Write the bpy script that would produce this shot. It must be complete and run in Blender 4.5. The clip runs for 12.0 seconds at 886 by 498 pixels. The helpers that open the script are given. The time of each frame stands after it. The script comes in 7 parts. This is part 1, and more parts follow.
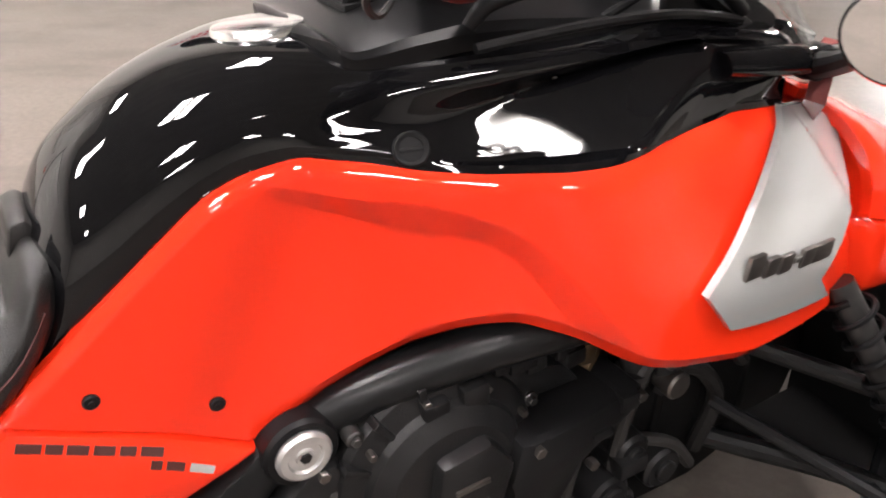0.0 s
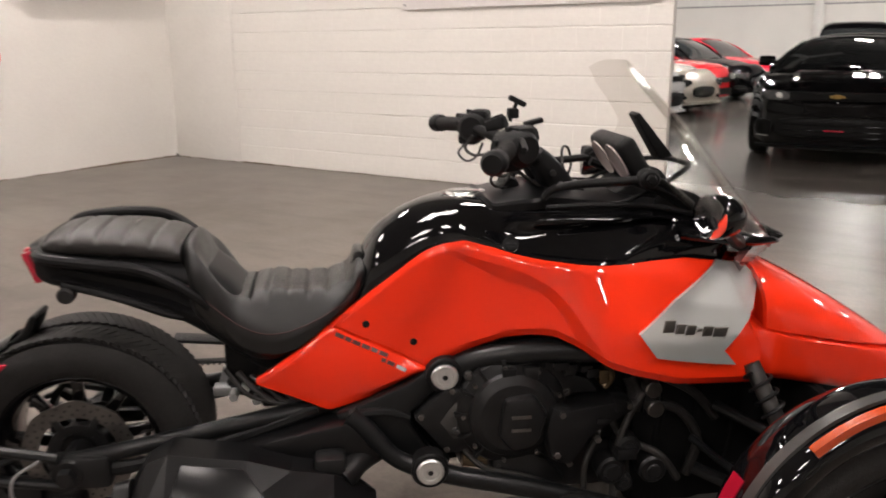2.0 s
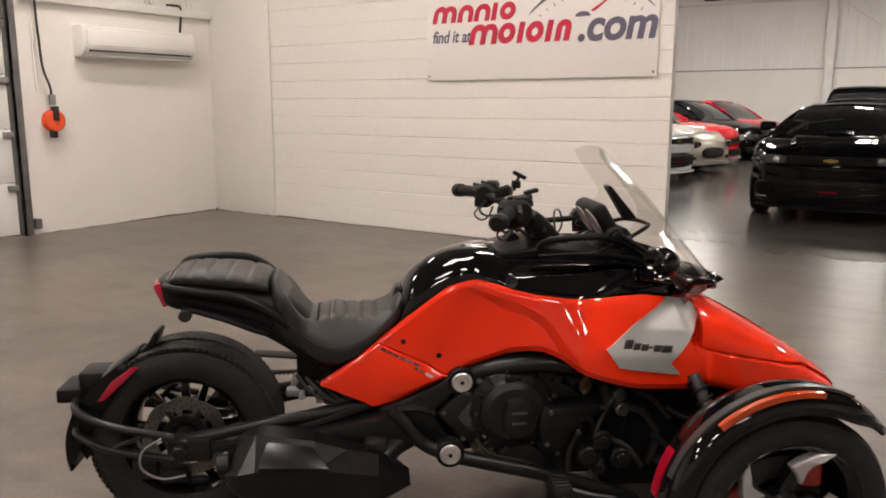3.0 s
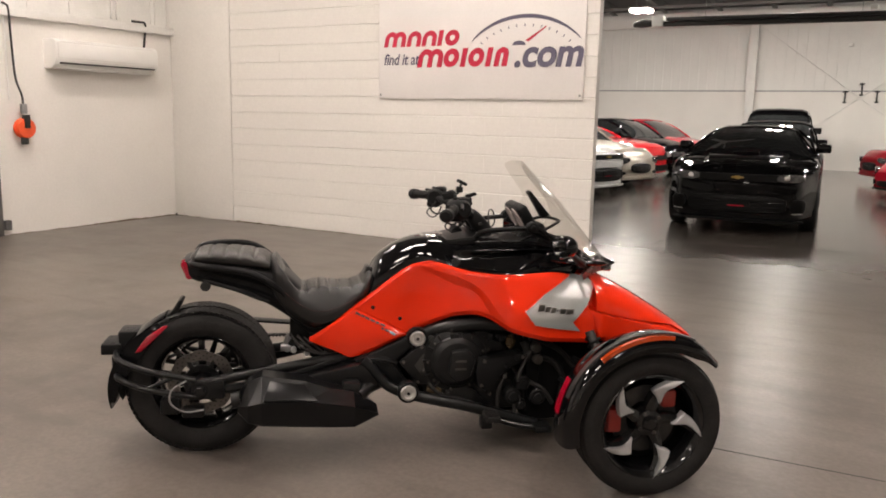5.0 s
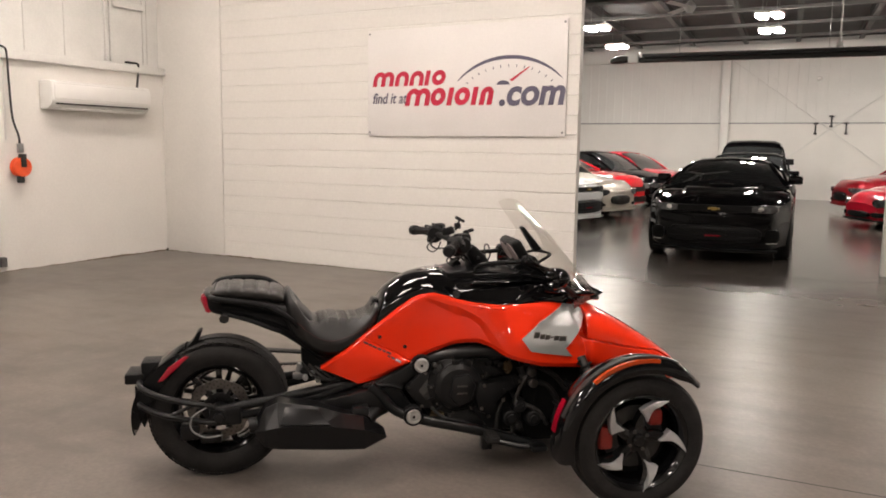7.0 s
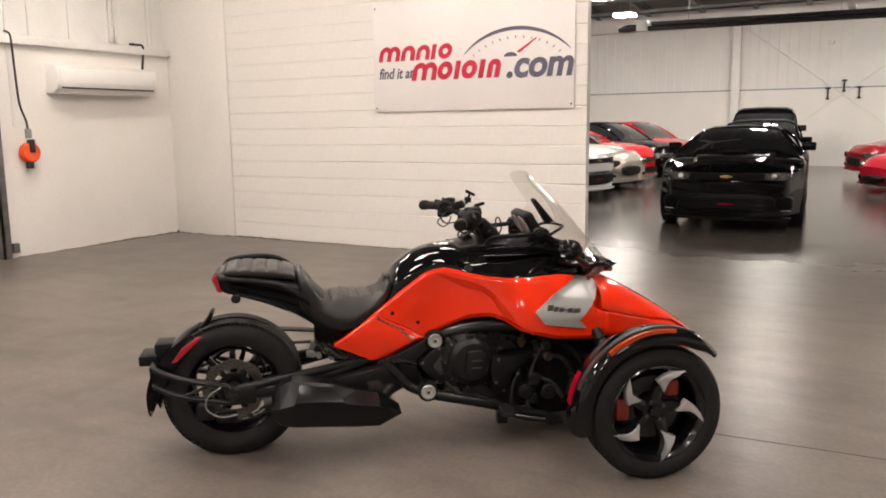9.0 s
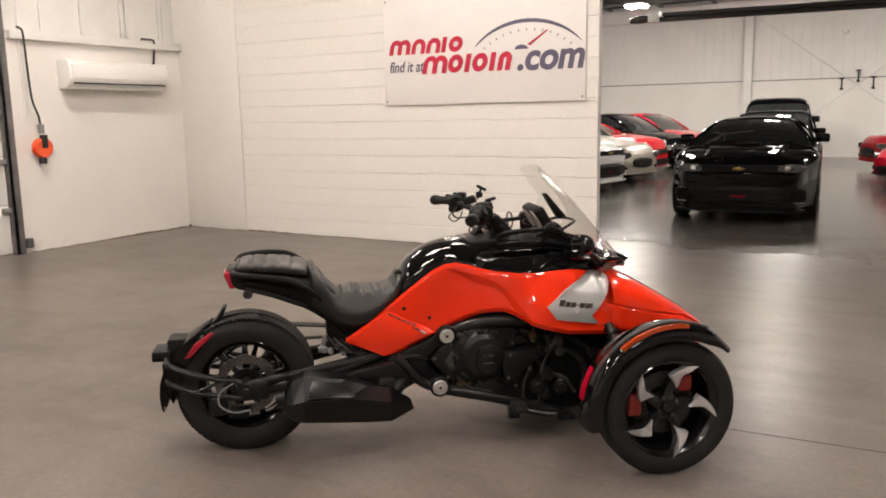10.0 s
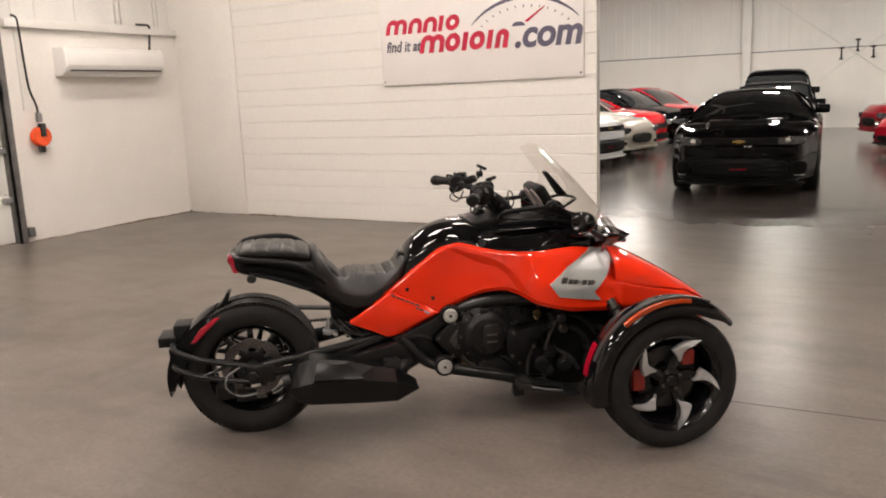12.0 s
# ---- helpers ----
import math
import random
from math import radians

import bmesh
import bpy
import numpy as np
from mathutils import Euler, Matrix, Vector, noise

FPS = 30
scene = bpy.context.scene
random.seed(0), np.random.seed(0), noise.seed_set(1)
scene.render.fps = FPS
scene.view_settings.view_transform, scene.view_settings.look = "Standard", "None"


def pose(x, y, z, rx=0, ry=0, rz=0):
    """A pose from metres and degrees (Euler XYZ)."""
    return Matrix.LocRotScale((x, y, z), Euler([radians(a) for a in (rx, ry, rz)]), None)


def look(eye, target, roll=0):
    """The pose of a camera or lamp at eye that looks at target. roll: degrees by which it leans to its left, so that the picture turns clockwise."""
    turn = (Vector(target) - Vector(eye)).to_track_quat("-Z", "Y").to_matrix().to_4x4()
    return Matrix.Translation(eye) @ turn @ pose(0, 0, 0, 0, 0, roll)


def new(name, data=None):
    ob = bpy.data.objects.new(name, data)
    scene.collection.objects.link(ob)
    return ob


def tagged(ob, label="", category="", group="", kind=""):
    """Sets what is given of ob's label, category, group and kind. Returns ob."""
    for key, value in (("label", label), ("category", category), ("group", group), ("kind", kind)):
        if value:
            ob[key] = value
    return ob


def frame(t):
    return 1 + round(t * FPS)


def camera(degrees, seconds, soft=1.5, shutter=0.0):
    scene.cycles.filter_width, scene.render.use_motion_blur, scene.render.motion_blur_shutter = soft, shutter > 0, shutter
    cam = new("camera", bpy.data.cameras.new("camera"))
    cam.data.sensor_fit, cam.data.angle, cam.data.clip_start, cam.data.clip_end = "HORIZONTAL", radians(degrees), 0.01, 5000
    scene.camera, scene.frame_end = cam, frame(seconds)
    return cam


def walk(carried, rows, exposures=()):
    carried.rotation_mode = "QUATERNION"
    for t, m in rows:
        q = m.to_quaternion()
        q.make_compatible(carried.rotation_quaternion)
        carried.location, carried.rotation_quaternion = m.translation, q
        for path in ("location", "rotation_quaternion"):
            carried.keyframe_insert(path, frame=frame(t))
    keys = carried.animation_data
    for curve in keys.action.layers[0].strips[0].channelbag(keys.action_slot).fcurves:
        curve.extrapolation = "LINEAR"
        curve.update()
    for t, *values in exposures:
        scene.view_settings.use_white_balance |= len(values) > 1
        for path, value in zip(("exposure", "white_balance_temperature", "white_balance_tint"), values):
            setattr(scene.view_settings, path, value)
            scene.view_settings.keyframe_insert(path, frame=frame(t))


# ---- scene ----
cam = camera(58.3, 12.0, soft=1.8, shutter=0.4)
PATH = [
    (0, (0.008, 0.071, 1.12), (-0.298, 1.771, 0.111), -2.1),
    (0.5, (0.149, -0.102, 1.112), (-0.295, 1.644, 0.245), -2.6),
    (0.8, (0.287, -0.252, 1.144), (-0.313, 1.481, 0.346), -3.2),
    (1, (0.337, -0.334, 1.16), (-0.308, 1.398, 0.398), -2.9),
    (1.2, (0.446, -0.425, 1.193), (-0.329, 1.297, 0.535), -2.5),
    (1.5, (0.507, -0.623, 1.221), (-0.313, 1.108, 0.646), -1.3),
    (2, (0.682, -0.822, 1.256), (-0.357, 0.814, 0.765), -0.3),
    (2.5, (0.875, -1.045, 1.311), (-0.248, 0.557, 0.896), -0.1),
    (2.7, (0.934, -1.177, 1.336), (-0.176, 0.441, 0.95), -0.2),
    (4.3, (1.358, -1.923, 1.388), (0.322, -0.246, 1.053), 1.5),
    (4.5, (1.377, -1.994, 1.385), (0.365, -0.303, 1.047), 1.1),
    (5, (1.409, -2.074, 1.407), (0.435, -0.359, 1.08), 1.2),
    (5.5, (1.443, -2.122, 1.427), (0.458, -0.405, 1.144), 2.2),
    (6, (1.429, -2.221, 1.441), (0.467, -0.487, 1.186), 2.4),
    (6.5, (1.437, -2.314, 1.443), (0.486, -0.571, 1.204), 2.2),
    (7, (1.454, -2.343, 1.453), (0.516, -0.594, 1.205), 0.8),
    (8.8, (1.437, -2.311, 1.444), (0.474, -0.584, 1.138), -0.8),
    (9, (1.438, -2.316, 1.442), (0.48, -0.587, 1.134), -0.7),
    (9.5, (1.432, -2.308, 1.444), (0.452, -0.589, 1.149), -0.6),
    (10, (1.432, -2.31, 1.453), (0.452, -0.598, 1.127), -1.0),
    (10.5, (1.442, -2.319, 1.451), (0.468, -0.603, 1.121), -1.5),
    (11, (1.447, -2.321, 1.455), (0.494, -0.596, 1.111), -1.1),
    (11.5, (1.437, -2.319, 1.469), (0.502, -0.602, 1.049), -1.5),
    (12, (1.435, -2.322, 1.459), (0.455, -0.619, 1.082), -2.3),
]
EXPOSURE = [(0, 0.83, 5950, 10), (1.0, 0.71, 5950, 10), (1.5, 0.25, 6050, 10), (2.0, -0.05, 6200, 10), (2.7, -0.35, 6400, 10), (4.3, -0.18, 6500, 10), (5, -0.2, 6500, 10), (5.7, -0.38, 6500, 10), (6.6, -0.38, 6500, 10), (7.1, -0.2, 6500, 10), (9, -0.1, 6500, 10), (12, -0.15, 6500, 10)]
walk(cam, [(t, look(eye, target, roll)) for t, eye, target, roll in PATH], EXPOSURE)

# ---- world and light ----
world = bpy.data.worlds.new("world")
scene.world = world
world.use_nodes = True
world.node_tree.nodes["Background"].inputs["Color"].default_value = (0.9, 0.95, 1.0, 1)
world.node_tree.nodes["Background"].inputs["Strength"].default_value = 0.15
LAMP = 74.0         # radiance of the LED panels in the near bay
HALL_LAMP = 350.0     # and of those in the hall
WARM = (1.0, 0.915, 0.825)   # hall panels
WARMER = (1.0, 0.880, 0.790)  # near bay panels


# ---- materials ----
def material(name, color, rough=0.5, metal=0.0, coat=0.0, vary=0.0, scale=6.0, grain=0.0, grain_scale=120.0,
             bump=0.0, bump_scale=200.0, emit=0.0, alpha=1.0, spec=0.5, second=None, rvary=0.0):
    m = bpy.data.materials.new(name)
    m.use_nodes = True
    t = m.node_tree
    b = t.nodes["Principled BSDF"]
    b.inputs["Base Color"].default_value = (*color, 1)
    b.inputs["Roughness"].default_value = rough
    b.inputs["Metallic"].default_value = metal
    b.inputs["Coat Weight"].default_value = coat
    b.inputs["Coat Roughness"].default_value, b.inputs["Coat IOR"].default_value = 0.03, 1.46
    b.inputs["Specular IOR Level"].default_value = spec
    b.inputs["Alpha"].default_value = alpha
    if emit:
        b.inputs["Emission Color"].default_value = (*color, 1)
        b.inputs["Emission Strength"].default_value = emit
    if vary or grain or bump or rvary:
        co = t.nodes.new("ShaderNodeTexCoord")
    if vary or grain:
        n1, n2 = t.nodes.new("ShaderNodeTexNoise"), t.nodes.new("ShaderNodeTexNoise")
        n1.inputs["Scale"].default_value, n2.inputs["Scale"].default_value = scale, grain_scale
        n1.inputs["Detail"].default_value, n2.inputs["Detail"].default_value = 5, 3
        t.links.new(co.outputs["Object"], n1.inputs["Vector"])
        t.links.new(co.outputs["Object"], n2.inputs["Vector"])
        a, c = t.nodes.new("ShaderNodeMix"), t.nodes.new("ShaderNodeMix")
        a.data_type = c.data_type = "RGBA"
        other = second or tuple(v * (1 - vary) for v in color)
        ramp = t.nodes.new("ShaderNodeMapRange")
        ramp.inputs["From Min"].default_value, ramp.inputs["From Max"].default_value = 0.35, 0.7
        t.links.new(n1.outputs["Fac"], ramp.inputs["Value"])
        t.links.new(ramp.outputs["Result"], a.inputs["Factor"])
        a.inputs["A"].default_value, a.inputs["B"].default_value = (*color, 1), (*other, 1)
        c.blend_type = "MULTIPLY"
        c.inputs["Factor"].default_value = 1.0
        g = t.nodes.new("ShaderNodeMapRange")
        g.inputs["From Min"].default_value, g.inputs["From Max"].default_value = 0.3, 0.7
        g.inputs["To Min"].default_value, g.inputs["To Max"].default_value = 1 - grain, 1 + grain * 0.3
        t.links.new(n2.outputs["Fac"], g.inputs["Value"])
        t.links.new(a.outputs["Result"], c.inputs["A"])
        t.links.new(g.outputs["Result"], c.inputs["B"])
        t.links.new(c.outputs["Result"], b.inputs["Base Color"])
    if rvary:
        r = t.nodes.new("ShaderNodeTexNoise")
        r.inputs["Scale"].default_value, r.inputs["Detail"].default_value = scale * 0.7, 6
        t.links.new(co.outputs["Object"], r.inputs["Vector"])
        q = t.nodes.new("ShaderNodeMapRange")
        q.inputs["From Min"].default_value, q.inputs["From Max"].default_value = 0.3, 0.7
        q.inputs["To Min"].default_value, q.inputs["To Max"].default_value = rough - rvary, rough + rvary
        t.links.new(r.outputs["Fac"], q.inputs["Value"])
        t.links.new(q.outputs["Result"], b.inputs["Roughness"])
    if bump:
        n3, bp = t.nodes.new("ShaderNodeTexNoise"), t.nodes.new("ShaderNodeBump")
        n3.inputs["Scale"].default_value, n3.inputs["Detail"].default_value = bump_scale, 4
        bp.inputs["Strength"].default_value, bp.inputs["Distance"].default_value = bump, 0.004
        t.links.new(co.outputs["Object"], n3.inputs["Vector"])
        t.links.new(n3.outputs["Fac"], bp.inputs["Height"])
        t.links.new(bp.outputs["Normal"], b.inputs["Normal"])
    return m


def glass_material(name, color, mirror=0.03, rough=0.02):
    """Thin clear sheet: mostly see-through, with a mirror share that grows towards the rim."""
    m = bpy.data.materials.new(name)
    m.use_nodes = True
    t = m.node_tree
    t.nodes.remove(t.nodes["Principled BSDF"])
    out = t.nodes["Material Output"]
    tr, gl, mx, lw, pw, mr = (t.nodes.new("ShaderNode" + k) for k in ("BsdfTransparent", "BsdfGlossy", "MixShader", "LayerWeight", "Math", "MapRange"))
    tr.inputs["Color"].default_value = (*color, 1)
    gl.inputs["Roughness"].default_value = rough
    pw.operation = "POWER"
    pw.inputs[1].default_value = 3.5
    mr.inputs["To Min"].default_value, mr.inputs["To Max"].default_value = mirror, 0.34
    t.links.new(lw.outputs["Facing"], pw.inputs[0])
    t.links.new(pw.outputs["Value"], mr.inputs["Value"])
    t.links.new(mr.outputs["Result"], mx.inputs["Fac"])
    t.links.new(tr.outputs["BSDF"], mx.inputs[1])
    t.links.new(gl.outputs["BSDF"], mx.inputs[2])
    t.links.new(mx.outputs["Shader"], out.inputs["Surface"])
    return m


M = dict(
    red=material("red_paint", (0.80, 0.029, 0.005), 0.45, coat=1.0, spec=0.05, grain=0.04, grain_scale=900),
    gloss=material("black_gloss", (0.003, 0.003, 0.0035), 0.22, coat=1.0, spec=0.0, rvary=0.04, scale=9),
    satin=material("black_satin", (0.0095, 0.0095, 0.010), 0.40, vary=0.25, scale=14, bump=0.05, spec=0.14),
    plastic=material("black_plastic", (0.007, 0.007, 0.0075), 0.52, vary=0.2, scale=20, bump=0.25, bump_scale=700, spec=0.16),
    engine=material("engine_black", (0.015, 0.015, 0.0155), 0.30, metal=0.2, vary=0.3, scale=25, bump=0.15, bump_scale=400, spec=0.25),
    frame=material("frame_paint", (0.0085, 0.009, 0.0095), 0.31, vary=0.2, scale=18, bump=0.06, bump_scale=300, spec=0.25),
    leather=material("seat_vinyl", (0.011, 0.0105, 0.0103), 0.34, vary=0.25, scale=12, bump=0.25, bump_scale=520, spec=0.38),
    # lighter copy of the seat vinyl: the top's sheen is in the colour
    leather_sheen=material("seat_vinyl_sheen", (0.028, 0.026, 0.025), 0.36, vary=0.25, scale=14, bump=0.25, bump_scale=520, spec=0.38),
    stitch=material("red_stitch", (0.05, 0.012, 0.012), 0.7),
    console=material("console_black", (0.005, 0.005, 0.0055), 0.30, vary=0.2, scale=14, bump=0.04, bump_scale=300, spec=0.18),
    # near-black for pieces added where the bike's inside reads as shade
    void=material("black_infill_matt", (0.006, 0.006, 0.006), 0.75, vary=0.2, scale=20, spec=0.1),
    # pink here is the red bodywork's reflection, painted as base colour
    reflection_lens=material("lens_with_red_reflection", (0.22, 0.07, 0.065), 0.12, coat=0.8, vary=0.5, scale=18),
    guard=material("mudguard_black", (0.004, 0.004, 0.0045), 0.14, vary=0.2, scale=14, spec=0.12),
    fender_top=material("satin_grey_paint", (0.055, 0.054, 0.052), 0.36, metal=0.35, vary=0.15, scale=20, bump=0.03, bump_scale=400),
    fin=material("fin_silver", (0.55, 0.55, 0.56), 0.42, metal=0.55, vary=0.12, scale=30),
    # for the unseen near ceiling: pale so that it bounces fill light
    bounce_deck=material("light_bounce_deck", (0.33, 0.32, 0.30), 0.7, vary=0.3, scale=1.5, grain=0.2, grain_scale=12),
    cap=material("brushed_cap_metal", (0.78, 0.77, 0.76), 0.22, metal=1.0, vary=0.06, scale=40),
    cover=material("dull_cover", (0.040, 0.041, 0.036), 0.6, vary=0.2, scale=9, bump=0.2, bump_scale=500, spec=0.25),
    muffler=material("muffler_black", (0.005, 0.005, 0.0055), 0.30, vary=0.25, scale=18, spec=0.28, bump=0.04),
    steel_dark=material("dark_steel", (0.07, 0.068, 0.066), 0.4, metal=0.7, vary=0.3, scale=30),
    rubber=material("rubber", (0.019, 0.018, 0.0175), 0.66, vary=0.3, scale=16, grain=0.3, bump=0.3, bump_scale=300, spec=0.25),
    silver=material("silver_paint", (0.60, 0.61, 0.61), 0.27, metal=0.55, coat=0.3, grain=0.05, grain_scale=1200),
    chrome=material("chrome", (0.82, 0.82, 0.82), 0.08, metal=1.0),
    bolt=material("brushed_cap", (0.66, 0.66, 0.65), 0.38, metal=0.8, vary=0.15, scale=60),
    steel=material("disc_steel", (0.17, 0.158, 0.147), 0.36, metal=0.9, vary=0.3, scale=25),
    rimblack=material("rim_black", (0.004, 0.004, 0.0045), 0.25, coat=0.6, vary=0.2, scale=20, spec=0.25),
    caliper=material("caliper_red", (0.30, 0.020, 0.014), 0.4, coat=0.3),
    amber=material("amber_lens", (0.38, 0.042, 0.004), 0.18, coat=0.8, bump=0.25, bump_scale=350),
    redlens=material("red_lens", (0.33, 0.003, 0.020), 0.15, coat=0.8, bump=0.2, bump_scale=350),
    darkdecal=material("decal_dark", (0.06, 0.015, 0.012), 0.35, coat=0.4),
    gauge=material("gauge_face", (0.36, 0.30, 0.29), 0.30, coat=0.4, vary=0.25, scale=20),
    brass=material("tarnished_brass", (0.20, 0.14, 0.08), 0.45, metal=0.8, vary=0.4, scale=40),
    screen=glass_material("clear_screen", (0.955, 0.95, 0.94), 0.025),
    mirror=material("mirror_glass", (0.9, 0.9, 0.9), 0.02, metal=1.0),
    white_steel=material("white_steel", (0.74, 0.73, 0.70), 0.45, vary=0.08, scale=3, grain=0.05, grain_scale=40),
    white_plastic=material("white_plastic", (0.82, 0.81, 0.78), 0.35, vary=0.05, scale=5),
    grit=material("brown_grit", (0.20, 0.155, 0.115), 0.9, vary=0.5, scale=30, grain=0.3, grain_scale=200),
    dark_slot=material("dark_slot", (0.03, 0.028, 0.026), 0.6),
    galv=material("galvanised", (0.33, 0.33, 0.33), 0.45, metal=0.6, vary=0.3, scale=15),
    post=material("door_track_steel", (0.19, 0.185, 0.18), 0.5, metal=0.5, vary=0.35, scale=9),
    orange=material("orange_plastic", (0.85, 0.10, 0.025), 0.4, vary=0.12, scale=20),
    cable=material("black_cable", (0.015, 0.014, 0.013), 0.6),
    green=material("green_beam", (0.035, 0.048, 0.045), 0.55, vary=0.3, scale=3),
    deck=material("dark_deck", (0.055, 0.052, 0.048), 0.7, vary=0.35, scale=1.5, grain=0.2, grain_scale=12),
    girder=material("girder_paint", (0.075, 0.072, 0.068), 0.55, vary=0.25, scale=3),
    panel_white=material("sign_board", (0.80, 0.77, 0.75), 0.38, vary=0.05, scale=1.5, grain=0.03, grain_scale=60),
    sign_red=material("sign_red", (0.55, 0.012, 0.05), 0.45, vary=0.08, scale=8),
    sign_grey=material("sign_grey", (0.11, 0.10, 0.15), 0.45, vary=0.08, scale=8),
)


def lamp_material(name, strength, tone):
    m = bpy.data.materials.new(name)
    m.use_nodes = True
    t = m.node_tree
    t.nodes.remove(t.nodes["Principled BSDF"])
    e = t.nodes.new("ShaderNodeEmission")
    e.inputs["Color"].default_value = (*tone, 1)
    e.inputs["Strength"].default_value = strength
    t.links.new(e.outputs["Emission"], t.nodes["Material Output"].inputs["Surface"])
    return m


M["lamp"] = lamp_material("led_panel", LAMP, WARMER)
M["hall_lamp"] = lamp_material("led_panel_hall", HALL_LAMP, WARM)


def wall_material(name, color, grime, joint=False):
    """Painted masonry: roller texture, faint blotches, scuffs with shapes of their own."""
    m = material(name, color, 0.55, vary=0.06, scale=1.2, grain=0.04, grain_scale=35, bump=0.25, bump_scale=60)
    t = m.node_tree
    b = t.nodes["Principled BSDF"]
    old = b.inputs["Base Color"].links[0].from_socket
    n = t.nodes.new("ShaderNodeTexNoise")
    n.inputs["Scale"].default_value, n.inputs["Detail"].default_value, n.inputs["Roughness"].default_value = 2.2, 9, 0.75
    co = t.nodes.new("ShaderNodeTexCoord")
    t.links.new(co.outputs["Object"], n.inputs["Vector"])
    r = t.nodes.new("ShaderNodeMapRange")
    r.inputs["From Min"].default_value, r.inputs["From Max"].default_value = 0.62, 0.8
    r.inputs["To Max"].default_value = 0.5
    t.links.new(n.outputs["Fac"], r.inputs["Value"])
    x = t.nodes.new("ShaderNodeMix")
    x.data_type = "RGBA"
    x.inputs["B"].default_value = (*grime, 1)
    t.links.new(r.outputs["Result"], x.inputs["Factor"])
    t.links.new(old, x.inputs["A"])
    t.links.new(x.outputs["Result"], b.inputs["Base Color"])
    return m


M["wall"] = wall_material("white_wall_paint", (0.78, 0.755, 0.715), (0.60, 0.55, 0.48))
M["block_paint"] = wall_material("white_block_paint", (0.78, 0.755, 0.715), (0.62, 0.57, 0.50))
M["siding"] = wall_material("white_siding", (0.76, 0.75, 0.72), (0.5, 0.48, 0.45))


def floor_material():
    """Sealed, worn concrete: warm grey, cloudy, with glossy and dull patches and dark tyre marks."""
    m = material("sealed_concrete", (0.215, 0.185, 0.160), 0.26, spec=0.6)
    t = m.node_tree
    b = t.nodes["Principled BSDF"]
    co = t.nodes.new("ShaderNodeTexCoord")

    def noise_at(scale, detail, rough=0.6, stretch=None):
        n = t.nodes.new("ShaderNodeTexNoise")
        n.inputs["Scale"].default_value, n.inputs["Detail"].default_value, n.inputs["Roughness"].default_value = scale, detail, rough
        if stretch:
            k = t.nodes.new("ShaderNodeMapping")
            k.inputs["Scale"].default_value = stretch
            t.links.new(co.outputs["Object"], k.inputs["Vector"])
            t.links.new(k.outputs["Vector"], n.inputs["Vector"])
        else:
            t.links.new(co.outputs["Object"], n.inputs["Vector"])
        return n.outputs["Fac"]

    def ranged(fac, a, c, lo, hi):
        r = t.nodes.new("ShaderNodeMapRange")
        r.interpolation_type = "SMOOTHSTEP"
        for k, v in zip(("From Min", "From Max", "To Min", "To Max"), (a, c, lo, hi)):
            r.inputs[k].default_value = v
        t.links.new(fac, r.inputs["Value"])
        return r.outputs["Result"]

    def mixed(fac, a, c, mode="MIX"):
        x = t.nodes.new("ShaderNodeMix")
        x.data_type, x.blend_type = "RGBA", mode
        t.links.new(fac, x.inputs["Factor"])
        for key, v in (("A", a), ("B", c)):
            if isinstance(v, tuple):
                x.inputs[key].default_value = (*v, 1)
            else:
                t.links.new(v, x.inputs[key])
        return x.outputs["Result"]

    c1 = mixed(ranged(noise_at(0.5, 3, 0.55), 0.32, 0.66, 0, 1), (0.178, 0.152, 0.132), (0.098, 0.084, 0.074))
    c2 = mixed(ranged(noise_at(2.4, 4, 0.6), 0.35, 0.70, 0, 0.65), c1, (0.178, 0.153, 0.133))
    c3 = mixed(ranged(noise_at(1.2, 4, 0.6, (1, 4.0, 1)), 0.44, 0.74, 0, 0.55), c2, (0.070, 0.060, 0.053))
    c5 = mixed(ranged(noise_at(5.5, 5, 0.65), 0.45, 0.72, 0, 0.4), c3, (0.195, 0.170, 0.149))
    c4 = mixed(ranged(noise_at(38, 5, 0.7), 0.3, 0.7, 0, 0.45), c5, (0.082, 0.070, 0.062))
    # the hall's dimness is painted into the colour along y, with a noisy edge
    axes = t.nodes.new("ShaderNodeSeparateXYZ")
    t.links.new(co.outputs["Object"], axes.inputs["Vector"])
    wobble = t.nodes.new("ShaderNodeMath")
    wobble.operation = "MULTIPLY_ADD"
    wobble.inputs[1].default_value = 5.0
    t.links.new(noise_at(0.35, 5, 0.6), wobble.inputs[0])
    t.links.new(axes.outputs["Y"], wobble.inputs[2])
    hall_dimming = ranged(wobble.outputs["Value"], 6.0, 12.5, 0.0, 0.55)
    c6 = mixed(hall_dimming, c4, (0.042, 0.037, 0.034))
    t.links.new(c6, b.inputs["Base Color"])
    gloss = t.nodes.new("ShaderNodeMath")
    gloss.operation = "ADD"
    t.links.new(ranged(noise_at(1.6, 3, 0.55), 0.3, 0.7, 0.13, 0.24), gloss.inputs[0])
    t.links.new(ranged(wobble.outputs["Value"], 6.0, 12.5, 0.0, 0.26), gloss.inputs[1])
    t.links.new(gloss.outputs["Value"], b.inputs["Specular IOR Level"])
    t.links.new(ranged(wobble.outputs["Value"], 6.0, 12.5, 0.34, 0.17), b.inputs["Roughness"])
    return m


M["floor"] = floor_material()


